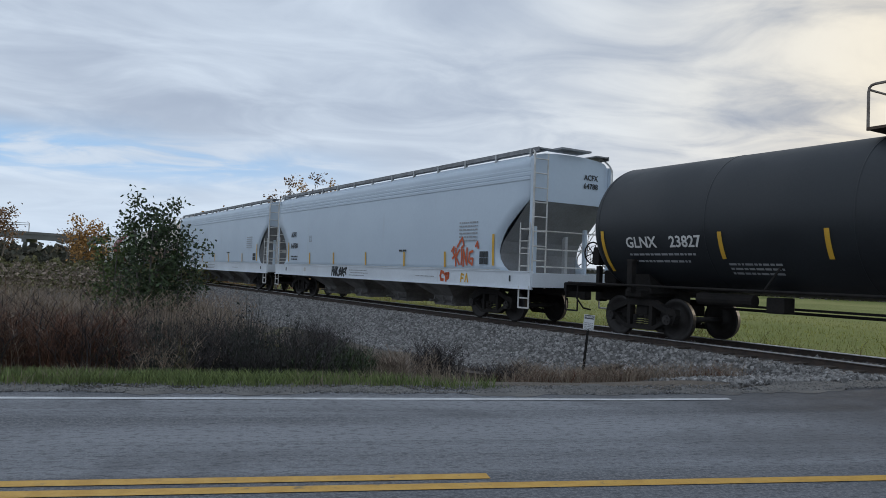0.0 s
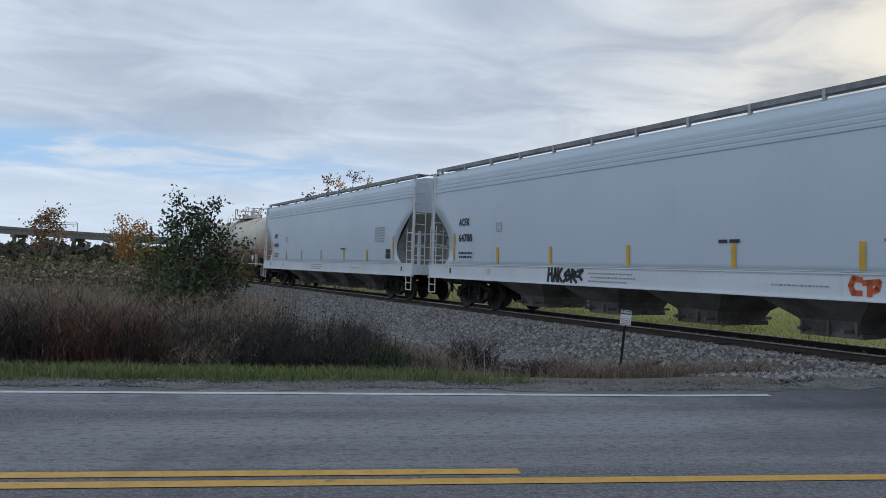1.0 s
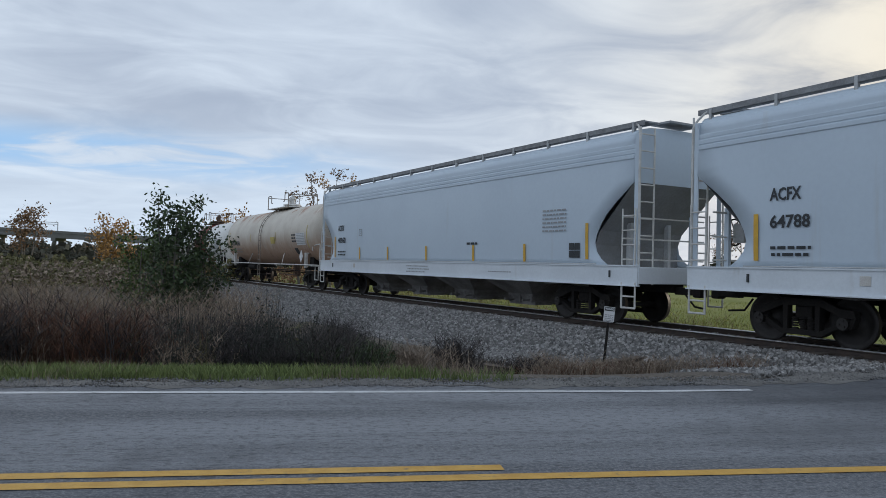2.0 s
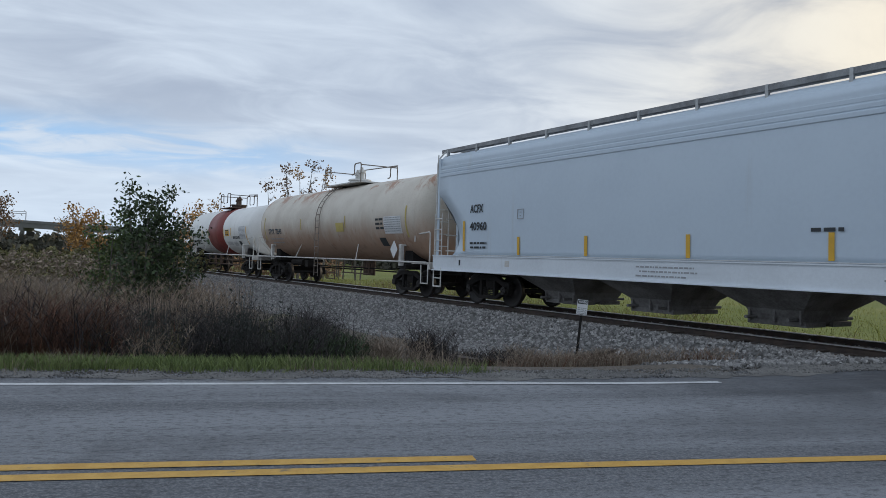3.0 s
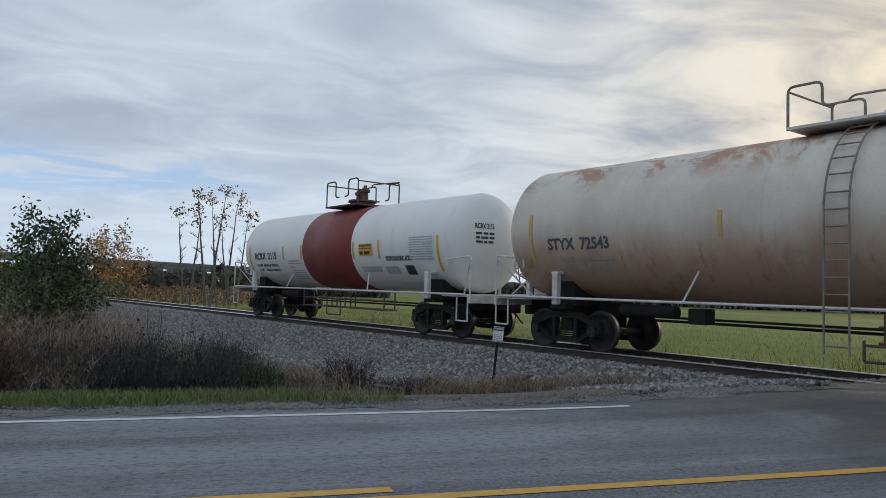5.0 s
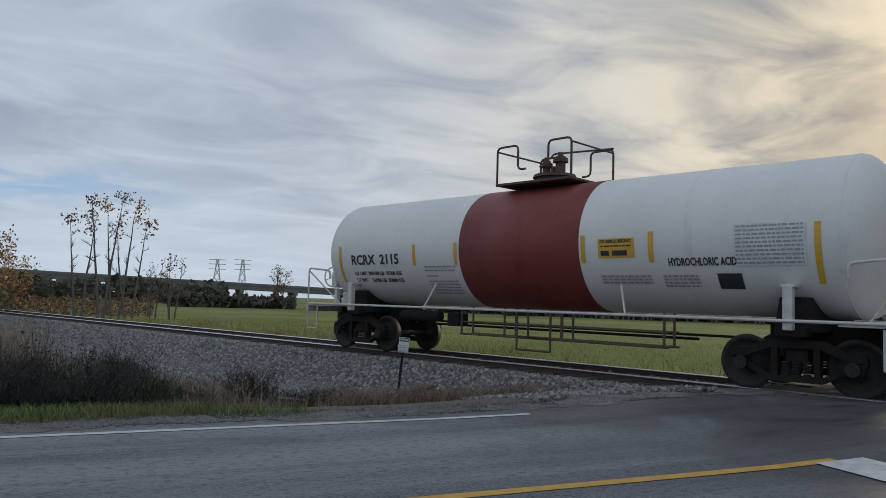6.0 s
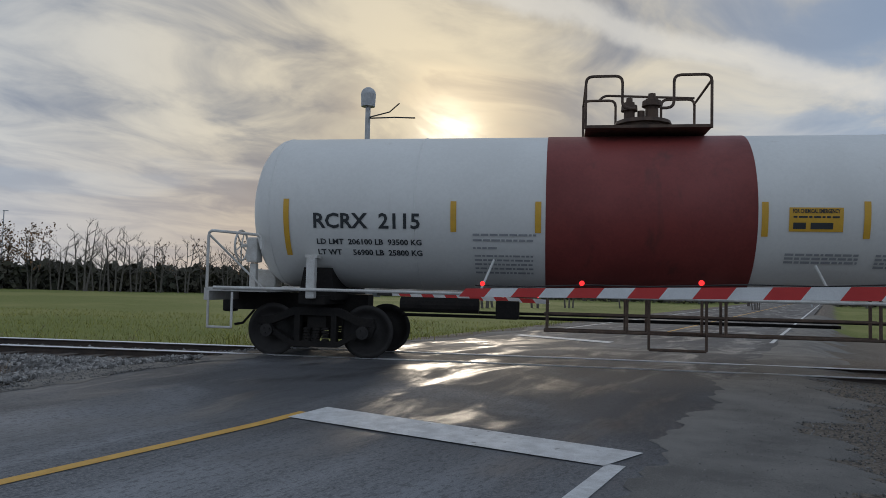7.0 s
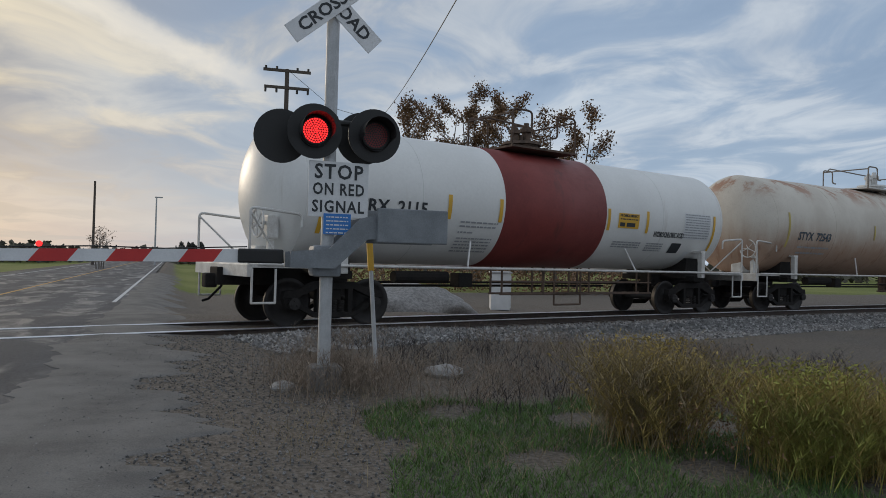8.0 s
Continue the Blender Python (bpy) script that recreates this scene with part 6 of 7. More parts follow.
P = patch(900, -6.3, -3.4, 11.9, 14.6, 23, None, 0.35)
blades("reddish_brush", P, U(len(P), 0.8, 1.6, 13), U(len(P), 0.006, 0.012, 14), 0.75, RED_BRUSH, "reddish-brown feathery brush", 24, "brush", 9)
P = patch(1500, -1.6, 1.4, 12.5, 16.5, 25, ditch, 0.3)
blades("green_weeds", P, U(len(P), 0.3, 0.75, 15), U(len(P), 0.012, 0.024, 16), 0.7, LEAF_DARK, "dark green weeds at the edge of the brush", 26, "weeds", 6)
# dry weeds along the shoulder near the sign
P = patch(2900, 3.5, 7.0, 11.3, 13.4, 27, lambda x, y: y < 13.2 - 0.35 * (x - 2.6), 0.25)
blades("dry_weeds", P, U(len(P), 0.12, 0.42, 17), U(len(P), 0.006, 0.012, 18), 0.8, DRY, "low dry reddish weeds by the shoulder", 28, "weeds", 4)
P = patch(1100, 3.6, 6.8, 11.3, 13.2, 29, lambda x, y: y < 13.4 - 0.35 * (x - 2.6), 0.25)
blades("reddish_weeds", P, U(len(P), 0.12, 0.34, 19), U(len(P), 0.006, 0.012, 20), 0.8, RED_BRUSH, "low reddish weeds by the shoulder", 30, "weeds", 4)
for k, (x, y, h) in enumerate(((2.45, 14.9, 0.75), (1.75, 14.2, 0.6), (3.6, 13.2, 0.5), (4.1, 13.5, 0.55), (2.9, 14.5, 0.4), (1.4, 13.6, 0.7))):
    P = patch(220, x - 0.5, x + 0.5, y - 0.4, y + 0.4, 31 + k, None, 0.16)
    blades("weed_clump", P, U(len(P), h * 0.5, h * 1.1, 40 + k), U(len(P), 0.008, 0.015, 50 + k), 0.7, DRY if k % 2 else DRY_DARK, "dead bushy weed clump on the bank", 60 + k, "weeds", 6)
# field beyond the track
P = patch(9000, -6, 34, 9, 62, 71, lambda x, y: (off_track(x, y) > 2.8) & (off_track(x, y) < 9) & (np.abs(y - ROAD_Y) > 5.2), 0.6)
blades("straw_grass", P, U(len(P), 0.25, 0.75, 72), U(len(P), 0.012, 0.026, 73), 0.7, STRAW, "straw-coloured grass beyond the track", 74, "grass", 3)
P = patch(42000, -2, 40, 9.8, 60, 75, lambda x, y: (off_track(x, y) > 4) & (off_track(x, y) < 26))
blades("field_grass", P, U(len(P), 0.06, 0.22, 76), U(len(P), 0.010, 0.020, 77), 0.8, YELLOW_WEED, "green and yellow grass of the field", 78)
P = patch(8000, -4, 30, 9.9, 52, 271, lambda x, y: (off_track(x, y) > 2.9) & (off_track(x, y) < 7.5), 0.45)
blades("yellow_weeds", P, U(len(P), 0.25, 0.80, 272), U(len(P), 0.010, 0.022, 273), 0.7, YELLOW_WEED, "bright yellow-green weeds beyond the track", 274, "weeds", 5)
# near side: grass patch and tall weeds beside the mast
grassy = lambda x, y: (y < -1.45 - 0.25 * np.sin(x * 1.3) - 0.45 * smooth(x, 6.2, 7.6)) & (x + 0.25 * np.sin(y * 3) < 7.4) & (np.sin(x * 3.3 + y) * np.sin(y * 2.9) > -0.55)
P = patch(52000, 1.2, 7.8, -5.4, -1.2, 81, grassy)
blades("verge_grass", P, U(len(P), 0.04, 0.15, 82), U(len(P), 0.004, 0.009, 83), 1.0, DEEP_GRASS, "short deep green grass with bare patches", 84)
P = patch(2600, 1.2, 8.0, -8.5, -1.0, 381, None, 0.35)
blades("dead_grass", P, U(len(P), 0.05, 0.22, 382), U(len(P), 0.003, 0.006, 383), 1.2, STRAW, "thin dead straw in the short grass", 384, "grass", 3)
P = patch(4200, 5.6, 12.5, -11.0, -1.9, 85, lambda x, y: (x > 6.4 - 0.16 * y) & (off_track(x, y) < -2.6), 0.35)
blades("dry_weeds", P, U(len(P), 0.10, 0.48, 86), U(len(P), 0.004, 0.008, 87), 0.8, DRY, "brown dry weeds near the signal mast", 88, "weeds", 8)
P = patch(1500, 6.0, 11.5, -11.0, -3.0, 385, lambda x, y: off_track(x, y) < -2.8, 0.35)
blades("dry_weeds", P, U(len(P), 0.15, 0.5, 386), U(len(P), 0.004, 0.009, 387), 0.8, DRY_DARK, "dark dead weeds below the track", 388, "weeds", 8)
P = patch(520, 7.9, 9.4, -2.4, -1.3, 89, None, 0.25)
blades("dry_weeds", P, U(len(P), 0.2, 0.6, 90), U(len(P), 0.004, 0.008, 91), 0.6, DRY, "brown weeds round the mast foot", 92, "weeds", 8)
# two stands of tall weeds, one faded gold and one yellow-green
for k, (x, y, r, h, n, material, label) in enumerate(((5.35, -3.80, 0.30, 0.92, 300, STRAW, "tall dry seed-headed weeds"), (5.30, -3.85, 0.34, 0.85, 260, GOLDENROD, "faded goldenrod stand"),
                                                   (4.35, -4.45, 0.30, 0.86, 280, GOLDENROD, "faded goldenrod stand"), (4.15, -4.40, 0.26, 0.74, 200, YELLOW_WEED, "yellow-green roadside weeds"),
                                                   (4.2, -4.95, 0.36, 0.80, 260, GOLDENROD, "faded goldenrod stand"), (6.6, -6.2, 0.8, 0.40, 260, BEIGE, "pale dead roadside weeds"))):
    g = np.random.default_rng(400 + k)
    x, y = x + g.normal(0, r * 0.55, n), y + g.normal(0, r * 0.55, n)
    P = np.stack([x, y, height(x, y) - 0.01], 1)
    blades("tall_weeds", P, U(n, h * 0.45, h * 1.1, 410 + k), U(n, 0.004, 0.008, 420 + k), 0.75, material, label, 430 + k, "weeds", 26)
for k, (x, y, z0, z1, r, n, material, label) in enumerate(((5.30, -3.82, 0.45, 0.92, 0.24, 2600, GOLDENROD, "faded gold seed heads"), (4.25, -4.45, 0.35, 0.82, 0.26, 3000, YELLOW_WEED, "yellow leaves of roadside weeds"),
                                                           (5.0, -4.3, 0.1, 0.6, 0.45, 2600, LEAF_BROWN, "brown withered leaves of roadside weeds"))):
    g = np.random.default_rng(440 + k)
    C = np.stack([x + g.normal(0, r, n), y + g.normal(0, r, n), g.uniform(z0, z1, n) ** 1.0], 1)
    A, B = g.normal(0, 1, (n, 3)), g.normal(0, 1, (n, 3))
    A /= np.linalg.norm(A, axis=1)[:, None]
    B /= np.linalg.norm(B, axis=1)[:, None]
    q = 0.016 * g.uniform(0.5, 1.5, (n, 1))
    V = np.stack([C - A * q, C - B * q * 0.4, C + A * q, C + B * q * 0.4], 1).reshape(-1, 3)
    tagged(mesh_part("weed_leaves", V, (np.arange(n)[:, None] * 4 + np.array([[0, 1, 2, 3]])).tolist(), material), label, "weeds", "", "stuff")


# ---------------------------------------------------------------- trees
def tubes(name, segs, material, parent, label="", sides=5):
    """One mesh of tapered round segments (start, end, radius, radius)."""
    A, B = np.array([tuple(v[0]) for v in segs]), np.array([tuple(v[1]) for v in segs])
    r0, r1 = np.array([v[2] for v in segs]), np.array([v[3] for v in segs])
    D = B - A
    D /= np.maximum(np.linalg.norm(D, axis=1), 1e-6)[:, None]
    ref = np.where(np.abs(D[:, 2:3]) > 0.9, np.array([[1.0, 0, 0]]), np.array([[0, 0, 1.0]]))
    X = np.cross(D, ref)
    X /= np.linalg.norm(X, axis=1)[:, None]
    Y = np.cross(D, X)
    V = []
    for P, r in ((A, r0), (B, r1)):
        for k in range(sides):
            w = 2 * math.pi * k / sides
            V.append(P + (X * math.cos(w) + Y * math.sin(w)) * r[:, None])
    V = np.stack(V, 1).reshape(-1, 3)
    q = np.array([[k, (k + 1) % sides, sides + (k + 1) % sides, sides + k] for k in range(sides)])
    F = ((np.arange(len(segs)) * 2 * sides)[:, None, None] + q[None]).reshape(-1, 4)
    return mesh_part(name, V.tolist(), F.tolist(), material, parent, label, True)


def tree(x, y, z, h, spread, leaf, n_leaf, label, seed, stems=1, leaf_size=0.10, limbs=7, bare_low=0.35, group="", top_only=False, thick=1.0):
    rng = random.Random(seed)
    th = empty("tree", pose(x, y, z), label, "tree", group)
    segs = []
    tips = []

    def limb(a, d, ln, r, depth):
        p, n = a.copy(), 4
        for k in range(n):
            d = (d + Vector((rng.uniform(-1, 1), rng.uniform(-1, 1), rng.uniform(-0.2, 0.6))) * 0.16).normalized()
            q = p + d * (ln / n)
            segs.append((p, q, r * (1 - k / n * 0.75), r * (1 - (k + 1) / n * 0.75)))
            if depth and k >= (1 if depth < 2 else 0):
                for _ in range(2 if depth == 2 else 1):
                    e = (d + Vector((rng.uniform(-1, 1), rng.uniform(-1, 1), rng.uniform(-0.1, 0.5))) * 0.9).normalized()
                    limb(q, e, ln * rng.uniform(0.35, 0.6), r * 0.45, depth - 1)
            if depth < 2: tips.append(q.copy())
            p = q
        tips.append(p.copy())

    for s in range(stems):
        a = 6.28 * s / stems + rng.uniform(-0.4, 0.4)
        off = Vector((math.cos(a), math.sin(a), 0)) * (0.0 if stems == 1 else spread * 0.28 * rng.uniform(0.4, 1))
        hs = h * rng.uniform(0.82, 1.0)
        lean = Vector((math.cos(a) * 0.10, math.sin(a) * 0.10, 1)).normalized() if stems > 1 else Vector((rng.uniform(-0.05, 0.05), rng.uniform(-0.05, 0.05), 1)).normalized()
        r0 = (0.012 * hs + 0.02) * (1 + 0.25 * (thick - 1))
        p, n = off - Vector((0, 0, 0.15)), 8
        for k in range(n):
            d = (lean + Vector((rng.uniform(-1, 1), rng.uniform(-1, 1), 0)) * 0.06).normalized()
            q = p + d * (hs / n)
            segs.append((p, q, r0 * (1 - 0.85 * k / n), r0 * (1 - 0.85 * (k + 1) / n)))
            if (k + 1) / n > bare_low:
                for _ in range(max(1, limbs // 4)):
                    b = rng.uniform(0, 6.28)
                    e = Vector((math.cos(b), math.sin(b), rng.uniform(0.45, 1.1))).normalized()
                    limb(q, e, spread * rng.uniform(0.45, 0.8) * (1.1 - 0.6 * k / n), r0 * 0.4 * min(1.6, thick) * (1 - 0.6 * k / n), 1 if stems > 2 and n_leaf > 600 else 2)
            p = q
        tips.append(p.copy())
    tubes("trunk", segs, BARK, th, "grey trunk with limbs")
    if n_leaf:
        if top_only:
            tips.sort(key=lambda v: -v.z)
            tips = tips[:max(8, len(tips) // 4)]
        g = np.random.default_rng(seed)
        T = np.array([tuple(t) for t in tips])
        C = T[g.integers(0, len(T), n_leaf)] + g.normal(0, leaf_size * 2.2, (n_leaf, 3))
        A, B = g.normal(0, 1, (n_leaf, 3)), g.normal(0, 1, (n_leaf, 3))
        A /= np.linalg.norm(A, axis=1)[:, None]
        B -= A * (A * B).sum(1)[:, None]
        B /= np.linalg.norm(B, axis=1)[:, None]
        s = leaf_size * g.uniform(0.6, 1.3, (n_leaf, 1))
        V = np.stack([C - A * s, C - B * s * 0.55, C + A * s, C + B * s * 0.55], 1).reshape(-1, 3)
        F = (np.arange(n_leaf)[:, None] * 4 + np.array([[0, 1, 2, 3]])).tolist()
        mesh_part("crown", V, F, leaf, th, "uneven leafy crown")
    return th


def polar(az, d):
    return d * math.sin(radians(az)), d * math.cos(radians(az))


def plant(az, d, top, *a, **k):
    x, y = polar(az, d)
    z = surface(x, y)
    k["thick"] = 1 + max(0.0, (d - 50) / 45) if a[1] is not LEAF_GOLD else 1.0
    return tree(x, y, z, 1.5 + d * math.tan(radians(top)) - z, *a, **k)


plant(-11.2, 30, 4.2, 1.2, LEAF_DARK, 3600, "dense dark green young tree by the track", 101, stems=5, leaf_size=0.085, bare_low=0.1)
plant(-8.9, 31, 2.6, 0.9, LEAF_DARK, 1300, "small dark green sapling by the track", 102, stems=3, leaf_size=0.08, bare_low=0.1)
plant(-13.4, 33, 2.6, 1.2, LEAF_GREEN, 1700, "green shrub by the track", 103, stems=4, leaf_size=0.08, bare_low=0.05)
plant(-15.2, 70, 2.4, 1.9, LEAF_GOLD, 1500, "young tree with golden autumn leaves", 104, stems=3, leaf_size=0.14, group="autumn trees")
plant(-7.6, 70, 3.3, 1.9, LEAF_GOLD, 1900, "golden-leaved tree behind the dark shrub", 105, stems=4, leaf_size=0.13, bare_low=0.15, group="autumn trees")
plant(-5.9, 74, 2.4, 1.7, LEAF_GOLD, 900, "thin golden-leaved sapling by the track", 106, stems=3, leaf_size=0.12, bare_low=0.15, group="autumn trees")
plant(-20.6, 120, 2.85, 3.2, LEAF_BROWN, 1500, "brown-leaved tree before the bridge", 107, stems=3, leaf_size=0.2)
plant(-16.2, 110, 1.9, 2.2, LEAF_BROWN, 250, "nearly bare tree before the bridge", 108, stems=3, leaf_size=0.16)
for k, (a, top) in enumerate(((-1.9, 5.4), (-0.5, 6.6), (0.4, 6.7), (1.3, 5.2))):
    plant(a, 58, top, 1.1, LEAF_GOLD if k == 2 else LEAF_BROWN, 150, "slender bare tree with a few leaves at its top", 110 + k, stems=2, leaf_size=0.12, bare_low=0.45, group="slender trees", top_only=True)
plant(4.2, 60, 2.6, 1.2, LEAF_BROWN, 160, "small thin tree by the field", 116, stems=3, leaf_size=0.11)
plant(2.9, 60, 2.4, 1.5, LEAF_BROWN, 80, "small bare tree by the field", 117, stems=3, leaf_size=0.11)
plant(11.9, 150, 2.0, 2.6, LEAF_BROWN, 350, "round brown tree beyond the field", 118, leaf_size=0.2, stems=3)
plant(21.3, 130, 3.9, 3.4, LEAF_BROWN, 0, "large bare tree beyond the field", 119, stems=2, group="bare trees")
plant(23.6, 130, 4.0, 3.6, LEAF_BROWN, 0, "large bare tree beyond the field", 120, stems=3, group="bare trees")
for k, (a, d, top, n) in enumerate(((29.8, 122, 2.8, 300), (31.2, 120, 3.2, 500), (33.2, 118, 3.0, 420), (34.8, 116, 2.7, 0), (36.4, 112, 3.6, 0), (37.4, 114, 3.0, 0), (39.8, 114, 2.8, 0), (43.0, 114, 2.9, 0), (46.0, 113, 2.6, 0), (38.4, 112, 3.5, 0), (41.3, 115, 2.6, 60), (44.5, 115, 2.7, 60), (47.5, 112, 3.1, 80), (50.2, 110, 3.0, 0))):
    plant(a, d, top, 3.0, LEAF_BROWN, n, "bare autumn tree at the field's edge", 130 + k, stems=3, leaf_size=0.2, group="field-edge trees")
for k, (a, top) in enumerate(((61.2, 6.0), (63.0, 5.0), (65.6, 6.4), (66.6, 5.6), (69.5, 4.0), (72.0, 3.0), (76.0, 2.6))):
    plant(a, 60 + 3 * k, top, 2.0, LEAF_BROWN, 0, "tall thin bare tree by the road", 140 + k, stems=3, bare_low=0.4, group="roadside bare trees")
plant(109.0, 62, 12.2, 5.2, LEAF_BROWN, 11000, "tall brown-leaved tree behind the track", 150, stems=3, leaf_size=0.115)
plant(113.5, 66, 12.4, 5.2, LEAF_BROWN, 15000, "dense brown-leaved tree behind the track", 151, stems=4, leaf_size=0.12)
plant(119.5, 60, 11.6, 4.6, LEAF_BROWN, 8000, "tall tree with sparse golden leaves behind the track", 152, stems=3, leaf_size=0.115)
plant(105.8, 66, 10.6, 3.6, LEAF_BROWN, 2600, "thin brown-leaved tree behind the track", 153, stems=3, leaf_size=0.115)
plant(85.2, 70, 1.5, 1.6, LEAF_BROWN, 160, "small bare shrub by the far road", 154, stems=4, leaf_size=0.10)


# ---------------------------------------------------------------- far woods and shrubs
def woods(name, a0, a1, d, depth, top, n, material, label, seed, leaf=0.35):
    """A far belt of scrub: many small leaf clumps and stalks in one mesh."""
    g = np.random.default_rng(seed)
    a, dd = np.radians(g.uniform(a0, a1, n)), d + g.uniform(0, depth, n)
    hmax = 1.5 + 0.5 + d * math.tan(radians(top))
    knots = g.uniform(0.62, 1.0, 400)
    lump = np.interp((np.degrees(a) - a0) / (a1 - a0) * min(390, max(12, (a1 - a0) * 5.0)), np.arange(400), knots)
    z = -0.6 + hmax * lump * g.uniform(0, 1, n) ** 0.8
    C = np.stack([dd * np.sin(a), dd * np.cos(a), z], 1)
    A, B = g.normal(0, 1, (n, 3)), g.normal(0, 1, (n, 3))
    A /= np.linalg.norm(A, axis=1)[:, None]
    B /= np.linalg.norm(B, axis=1)[:, None]
    s = leaf * g.uniform(0.5, 1.4, (n, 1))
    V = np.stack([C - A * s, C - B * s, C + A * s, C + B * s], 1).reshape(-1, 3)
    F = (np.arange(n)[:, None] * 4 + np.array([[0, 1, 2, 3]])).tolist()
    me = bpy.data.meshes.new(name)
    me.from_pydata(V.tolist(), [], F)
    me.materials.append(material)
    return tagged(new(name, me), label, "woods", "", "stuff")


woods("far_woods", -34, 8, 150, 60, 1.3, 15000, FAR_WOOD, "dull green scrub before the bridge", 201, 0.6)
woods("track_scrub", -24, -6, 50, 30, 0.35, 16000, LEAF_OLIVE, "olive green scrub along the far track", 202, 0.10)
woods("track_scrub", -30, -12, 44, 30, 0.1, 9000, DRY, "brown dry scrub along the far track", 222, 0.09)
woods("track_scrub", -9, 3.0, 64, 14, -0.1, 6000, LEAF_BROWN, "brown scrub along the far track", 203, 0.10)
woods("field_shrubs", 4, 13, 120, 20, 0.25, 3200, FAR_WOOD, "dark shrubs across the field", 204, 0.5)
woods("field_shrubs", 17, 30, 130, 20, 0.75, 5000, FAR_WOOD, "dark shrub belt across the field", 205, 0.5)
woods("far_woods", 29, 54, 118, 24, 1.25, 15000, FAR_WOOD, "dark belt of woods at the field's edge", 206, 0.5)
woods("far_woods", 53, 82, 120, 30, 0.7, 5000, FAR_WOOD, "low woods beyond the road", 207, 0.5)
woods("far_hedge", 90.2, 92.2, 150, 5, 1.0, 4000, LEAF_DUSK, "dense dark hedge beside the far road", 211, 0.16)
woods("far_woods", 80, 140, 130, 60, 0.5, 8000, FAR_WOOD, "low woods beyond the road and track", 208, 0.6)
woods("far_woods", 140, 330, 160, 60, 1.2, 9000, FAR_WOOD, "dull woods behind the road", 209, 1.0)
woods("track_shrubs", 100, 126, 46, 8, 1.0, 9000, LEAF_BROWN, "brown shrubs behind the track", 210, 0.09)


# ---------------------------------------------------------------- bridge, pylons, poles, building
def build_bridge():
    th = empty("highway_bridge", pose(0, 255, 0), "long concrete highway overpass on piers", "bridge")
    def dz(x): return 1.5 + 255 / math.cos(math.atan2(x, 255)) * math.tan(radians(1.68 - (x + 110) / 190 * 1.15))
    xs = [-320 + 18 * k for k in range(27)]
    for a, b in zip(xs, xs[1:]):
        za, zb = max(1.0, dz(a)), max(1.0, dz(b))
        if b > 120: break
        bm = bmesh.new()
        prism(bm, [(a, za - 1.5), (b, zb - 1.5), (b, zb), (a, za)], -5, 5)
        span = part("deck_span", bm, DARK_CONCRETE, th)
        bm = bmesh.new()
        prism(bm, [(a, za), (b, zb), (b, zb + 0.8), (a, za + 0.8)], -5.2, -4.8)
        part("parapet", bm, DARK_CONCRETE, span)
        if za > 3.2:
            bm = bmesh.new()
            for y in (-3.5, 3.5): rod(bm, (a, y, -1), (a, y, za - 2.4), 0.6, 12)
            box(bm, (a, 0, za - 2.0), (1.3, 10, 1.0))
            part("pier", bm, DARK_CONCRETE, th)
    # sign gantry on the deck
    gx = -98
    bm = bmesh.new()
    for q in (0, 13): rod(bm, (gx + q, -4, dz(gx)), (gx + q, -4, dz(gx) + 3.0), 0.14, 6)
    for zz in (2.4, 3.0): rod(bm, (gx, -4, dz(gx) + zz), (gx + 13, -4, dz(gx) + zz), 0.1, 6)
    part("sign_gantry", bm, MAST_GREY, th)


build_bridge()


def build_pylon(az, d, h):
    x, y = polar(az, d)
    th = empty("transmission_tower", pose(x, y, -1), "grey steel lattice transmission tower", "tower", "transmission towers")
    bm = bmesh.new()
    lv = [(0, 3.2), (h * 0.3, 2.2), (h * 0.55, 1.4), (h * 0.75, 0.9), (h, 0.5)]
    for (z0, r0), (z1, r1) in zip(lv, lv[1:]):
        for sx, sy in ((-1, -1), (1, -1), (1, 1), (-1, 1)): rod(bm, (sx * r0, sy * r0, z0), (sx * r1, sy * r1, z1), 0.16, 4)
        for s in (-1, 1):
            rod(bm, (-r0, s * r0, z0), (r1, s * r1, z1), 0.1, 4)
            rod(bm, (r0, s * r0, z0), (-r1, s * r1, z1), 0.1, 4)
    for z in (0.75, 0.87, 0.98): rod(bm, (-4.2, 0, h * z), (4.2, 0, h * z), 0.15, 4)
    part("lattice", bm, MAST_GREY, th)


build_pylon(7.26, 395, 21)
build_pylon(9.07, 398, 21.5)


def build_pole(az, d, top, r, label, arms, name="utility_pole", material=None):
    x, y = polar(az, d)
    h = 1.5 + d * math.tan(radians(top)) + 0.5
    th = empty(name, pose(x, y, -0.5, 0, 0, -az + 4), label, "pole")
    part("pole", rod(bmesh.new(), (0, 0, -0.3), (0, 0, h), r, 10, r * 0.7), material or POLE_WOOD, th)
    for k in range(arms):
        z = h - 0.15 - 1.35 * k
        arm = part("crossarm", box(bmesh.new(), (0, -0.12, z), (3.7 - 0.2 * k, 0.14, 0.22)), POLE_WOOD, th)
        for q in (-1.65, -0.8, 0.8, 1.65):
            bm = rod(bmesh.new(), (q, -0.12, z + (0.06 if k == 0 else -0.06)), (q, -0.12, z + (0.30 if k == 0 else -0.42)), 0.09, 8)
            part("insulator", bm, LAMP_BLACK, arm)
    return th


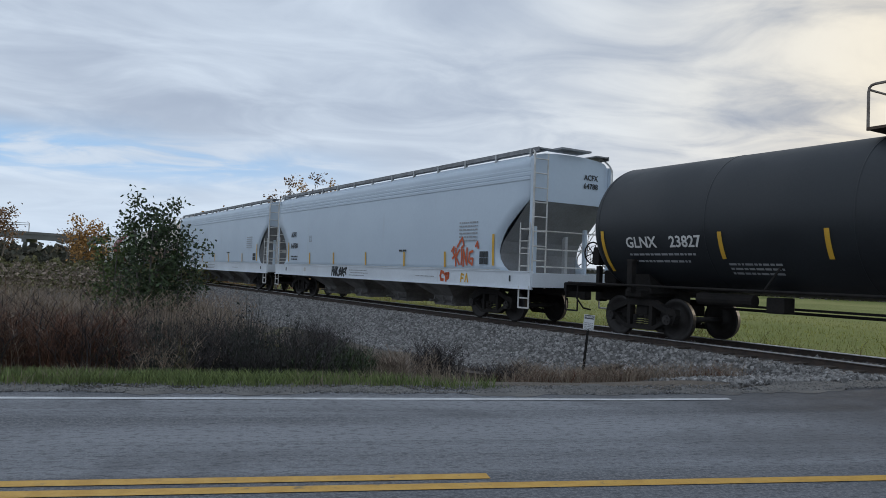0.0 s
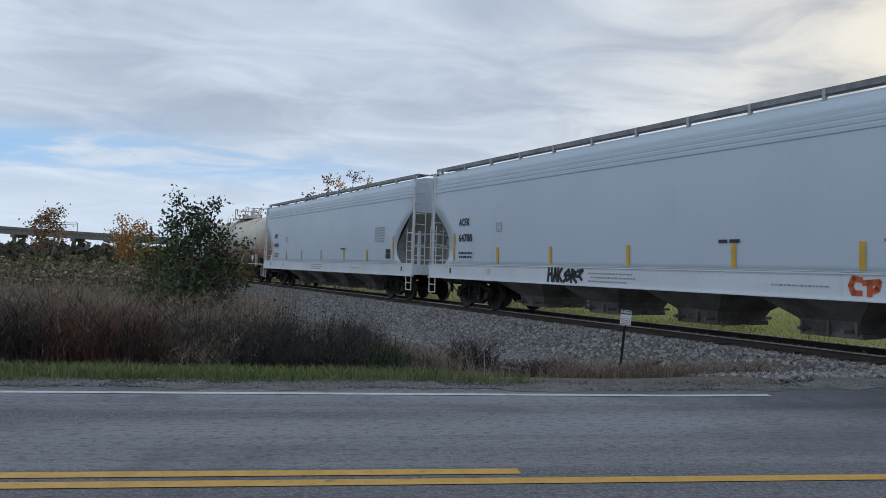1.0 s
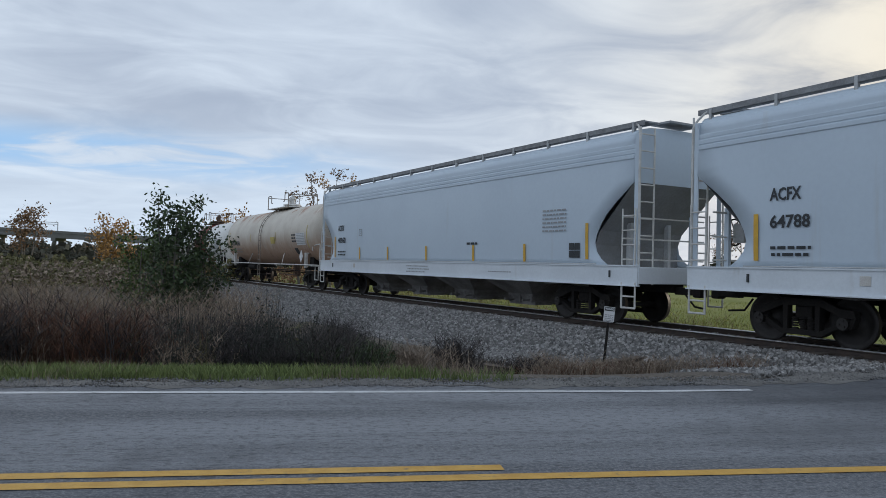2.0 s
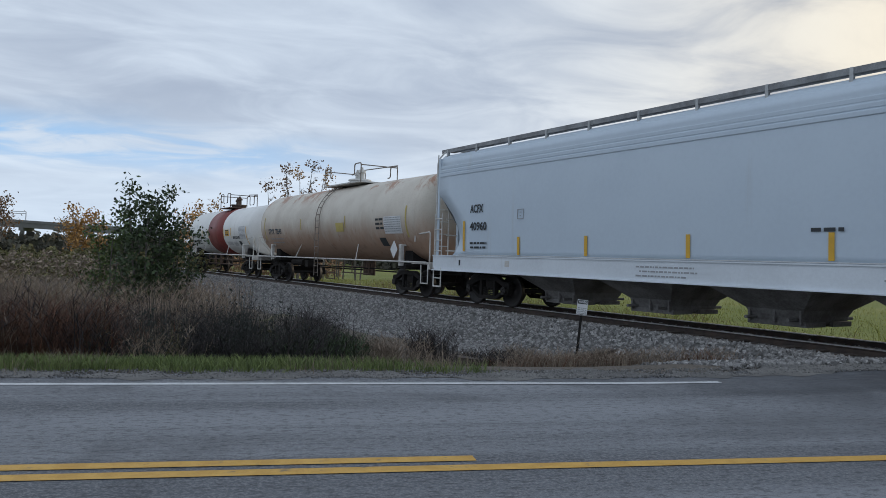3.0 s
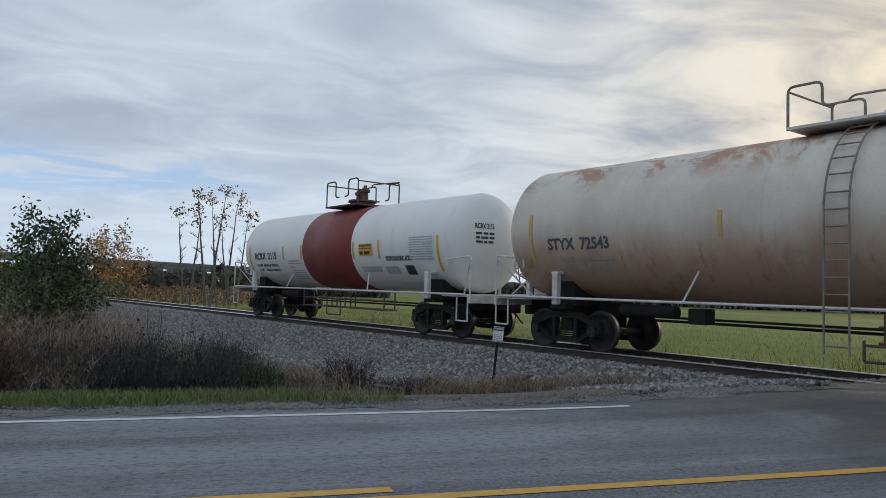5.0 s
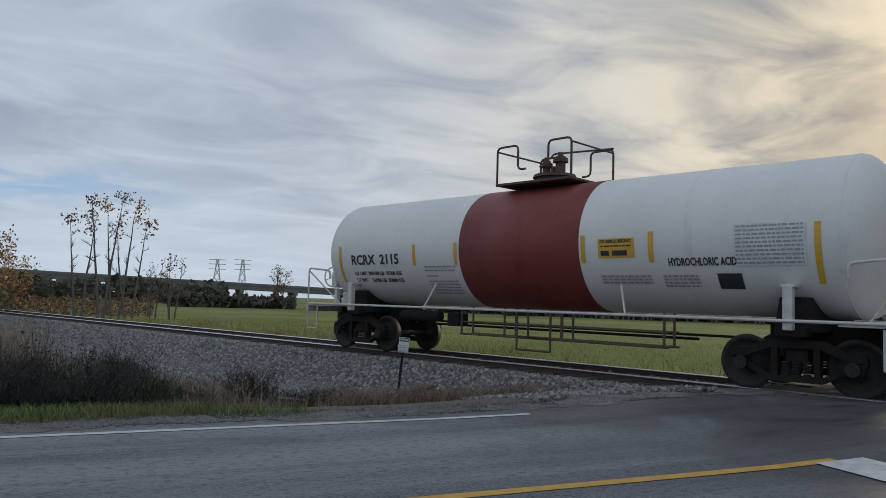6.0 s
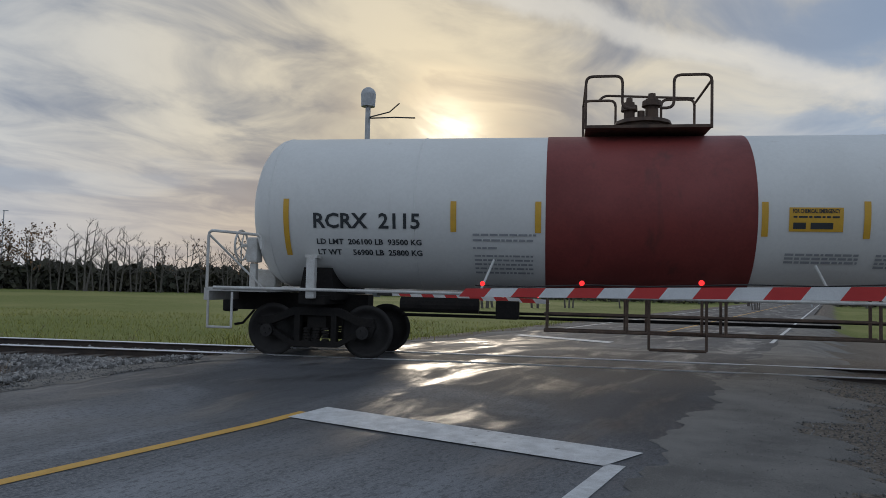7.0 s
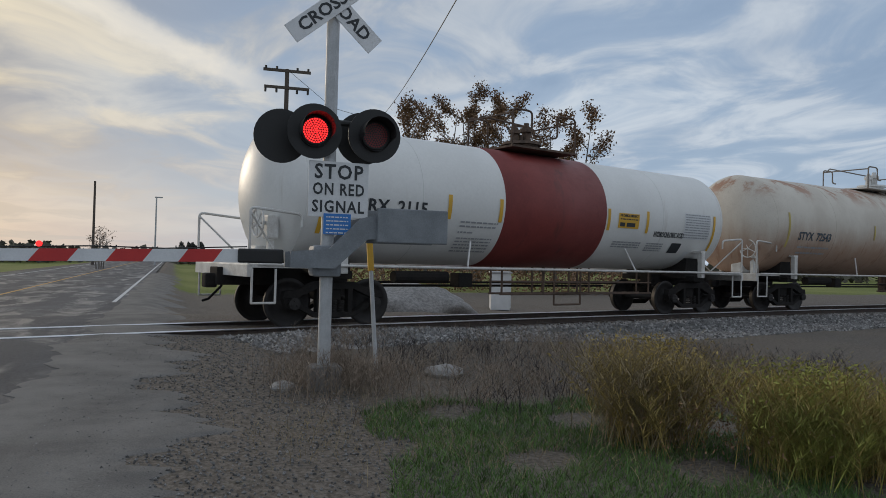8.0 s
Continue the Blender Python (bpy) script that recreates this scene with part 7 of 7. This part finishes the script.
WIRE_POLE = build_pole(97.8, 60, 13.9, 0.24, "wooden utility pole with two crossarms", 2)
build_pole(84.75, 90, 4.9, 0.16, "plain wooden pole beside the far road", 0)
for a, d, top in ((88.8, 95, 4.0), (31.4, 150, 4.3), (16.0, 230, 2.5), (18.0, 230, 2.2), (52.3, 120, 3.6)):
    p = build_pole(a, d, top, 0.12, "slim street lamp on a grey pole", 0, "street_lamp", MAST_GREY)
    part("lamp_head", box(bmesh.new(), (0.25, 0, 1.5 + d * math.tan(radians(top)) + 0.5), (0.9, 0.25, 0.14), bevel=0.04), MAST_GREY, p)

# overhead wire, a part of the pole that carries it
bm = bmesh.new()
a, b = Vector((*polar(97.8, 60), 1.5 + 60 * math.tan(radians(13.9)))), Vector((*polar(116.9, 14.0), 1.5 + 14 * math.tan(radians(29.1))))
c = Vector((*polar(104.8, 60), 1.5 + 60 * math.tan(radians(10.5))))
pw = [c.lerp(b, k / 20) - Vector((0, 0, 0.5 * math.sin(math.pi * k / 20))) for k in range(21)]
back = WIRE_POLE.matrix_basis.inverted()
pipe(bm, [back @ p for p in [a, a.lerp(c, 0.5) - Vector((0, 0, 1.0))] + pw], 0.018, 5)
part("overhead_wire", bm, LAMP_BLACK, WIRE_POLE, "thin black overhead wire")


def build_warehouse():
    x, y = polar(53.5, 150)
    th = empty("warehouse", pose(x, y, -0.6, 0, 0, -53.5), "low blue-grey metal warehouse beyond the field", "building")
    part("wall", box(bmesh.new(), (0, 0, 3.6), (17, 12, 7.2), bevel=0.05), mat("warehouse_metal", (0.13, 0.16, 0.18), (0.10, 0.13, 0.15), 0.6, scale=0.4), th)
    part("roof", box(bmesh.new(), (0, 0, 7.35), (17.4, 12.4, 0.3), bevel=0.05), mat("warehouse_roof", (0.2, 0.22, 0.23), (0.16, 0.17, 0.18), 0.6, scale=0.4), th)
    for q in (-5, 0, 5): part("door", box(bmesh.new(), (q, -6.05, 1.8), (3, 0.1, 3.6)), MAST_GREY, th)


build_warehouse()


def build_mound(x, y, r, h):
    bm = bmesh.new()
    bmesh.ops.create_icosphere(bm, subdivisions=4, radius=1)
    for v in bm.verts:
        k = 1 + 0.16 * noise.noise(v.co * 2.5) + 0.06 * noise.noise(v.co * 8)
        v.co = Vector((v.co.x * r * k, v.co.y * r * k, max(-0.2, v.co.z) * h * k))
    for f in bm.faces: f.smooth = True
    ob = part("gravel_mound", bm, BALLAST)
    ob.matrix_basis = pose(x, y, float(height(x, y)) - 0.05)
    tagged(ob, "low mound of pale gravel beyond the track", "gravel mound")


build_mound(25.0, -7.6, 2.6, 1.1)


def build_cabin(x, y):
    th = empty("equipment_cabinet", pose(x, y, float(height(x, y)), 0, 0, -20), "small white equipment cabinet beyond the track", "cabinet")
    part("body", box(bmesh.new(), (0, 0, 0.75), (1.0, 0.8, 1.5), bevel=0.02), SIGN_WHITE, th)
    part("roof", box(bmesh.new(), (0, 0, 1.53), (1.1, 0.9, 0.08), bevel=0.02), MAST_GREY, th)
    part("door", box(bmesh.new(), (0, -0.41, 0.75), (0.8, 0.03, 1.3), bevel=0.01), SIGN_WHITE, th)


build_cabin(28.0, -12.8)


motions()
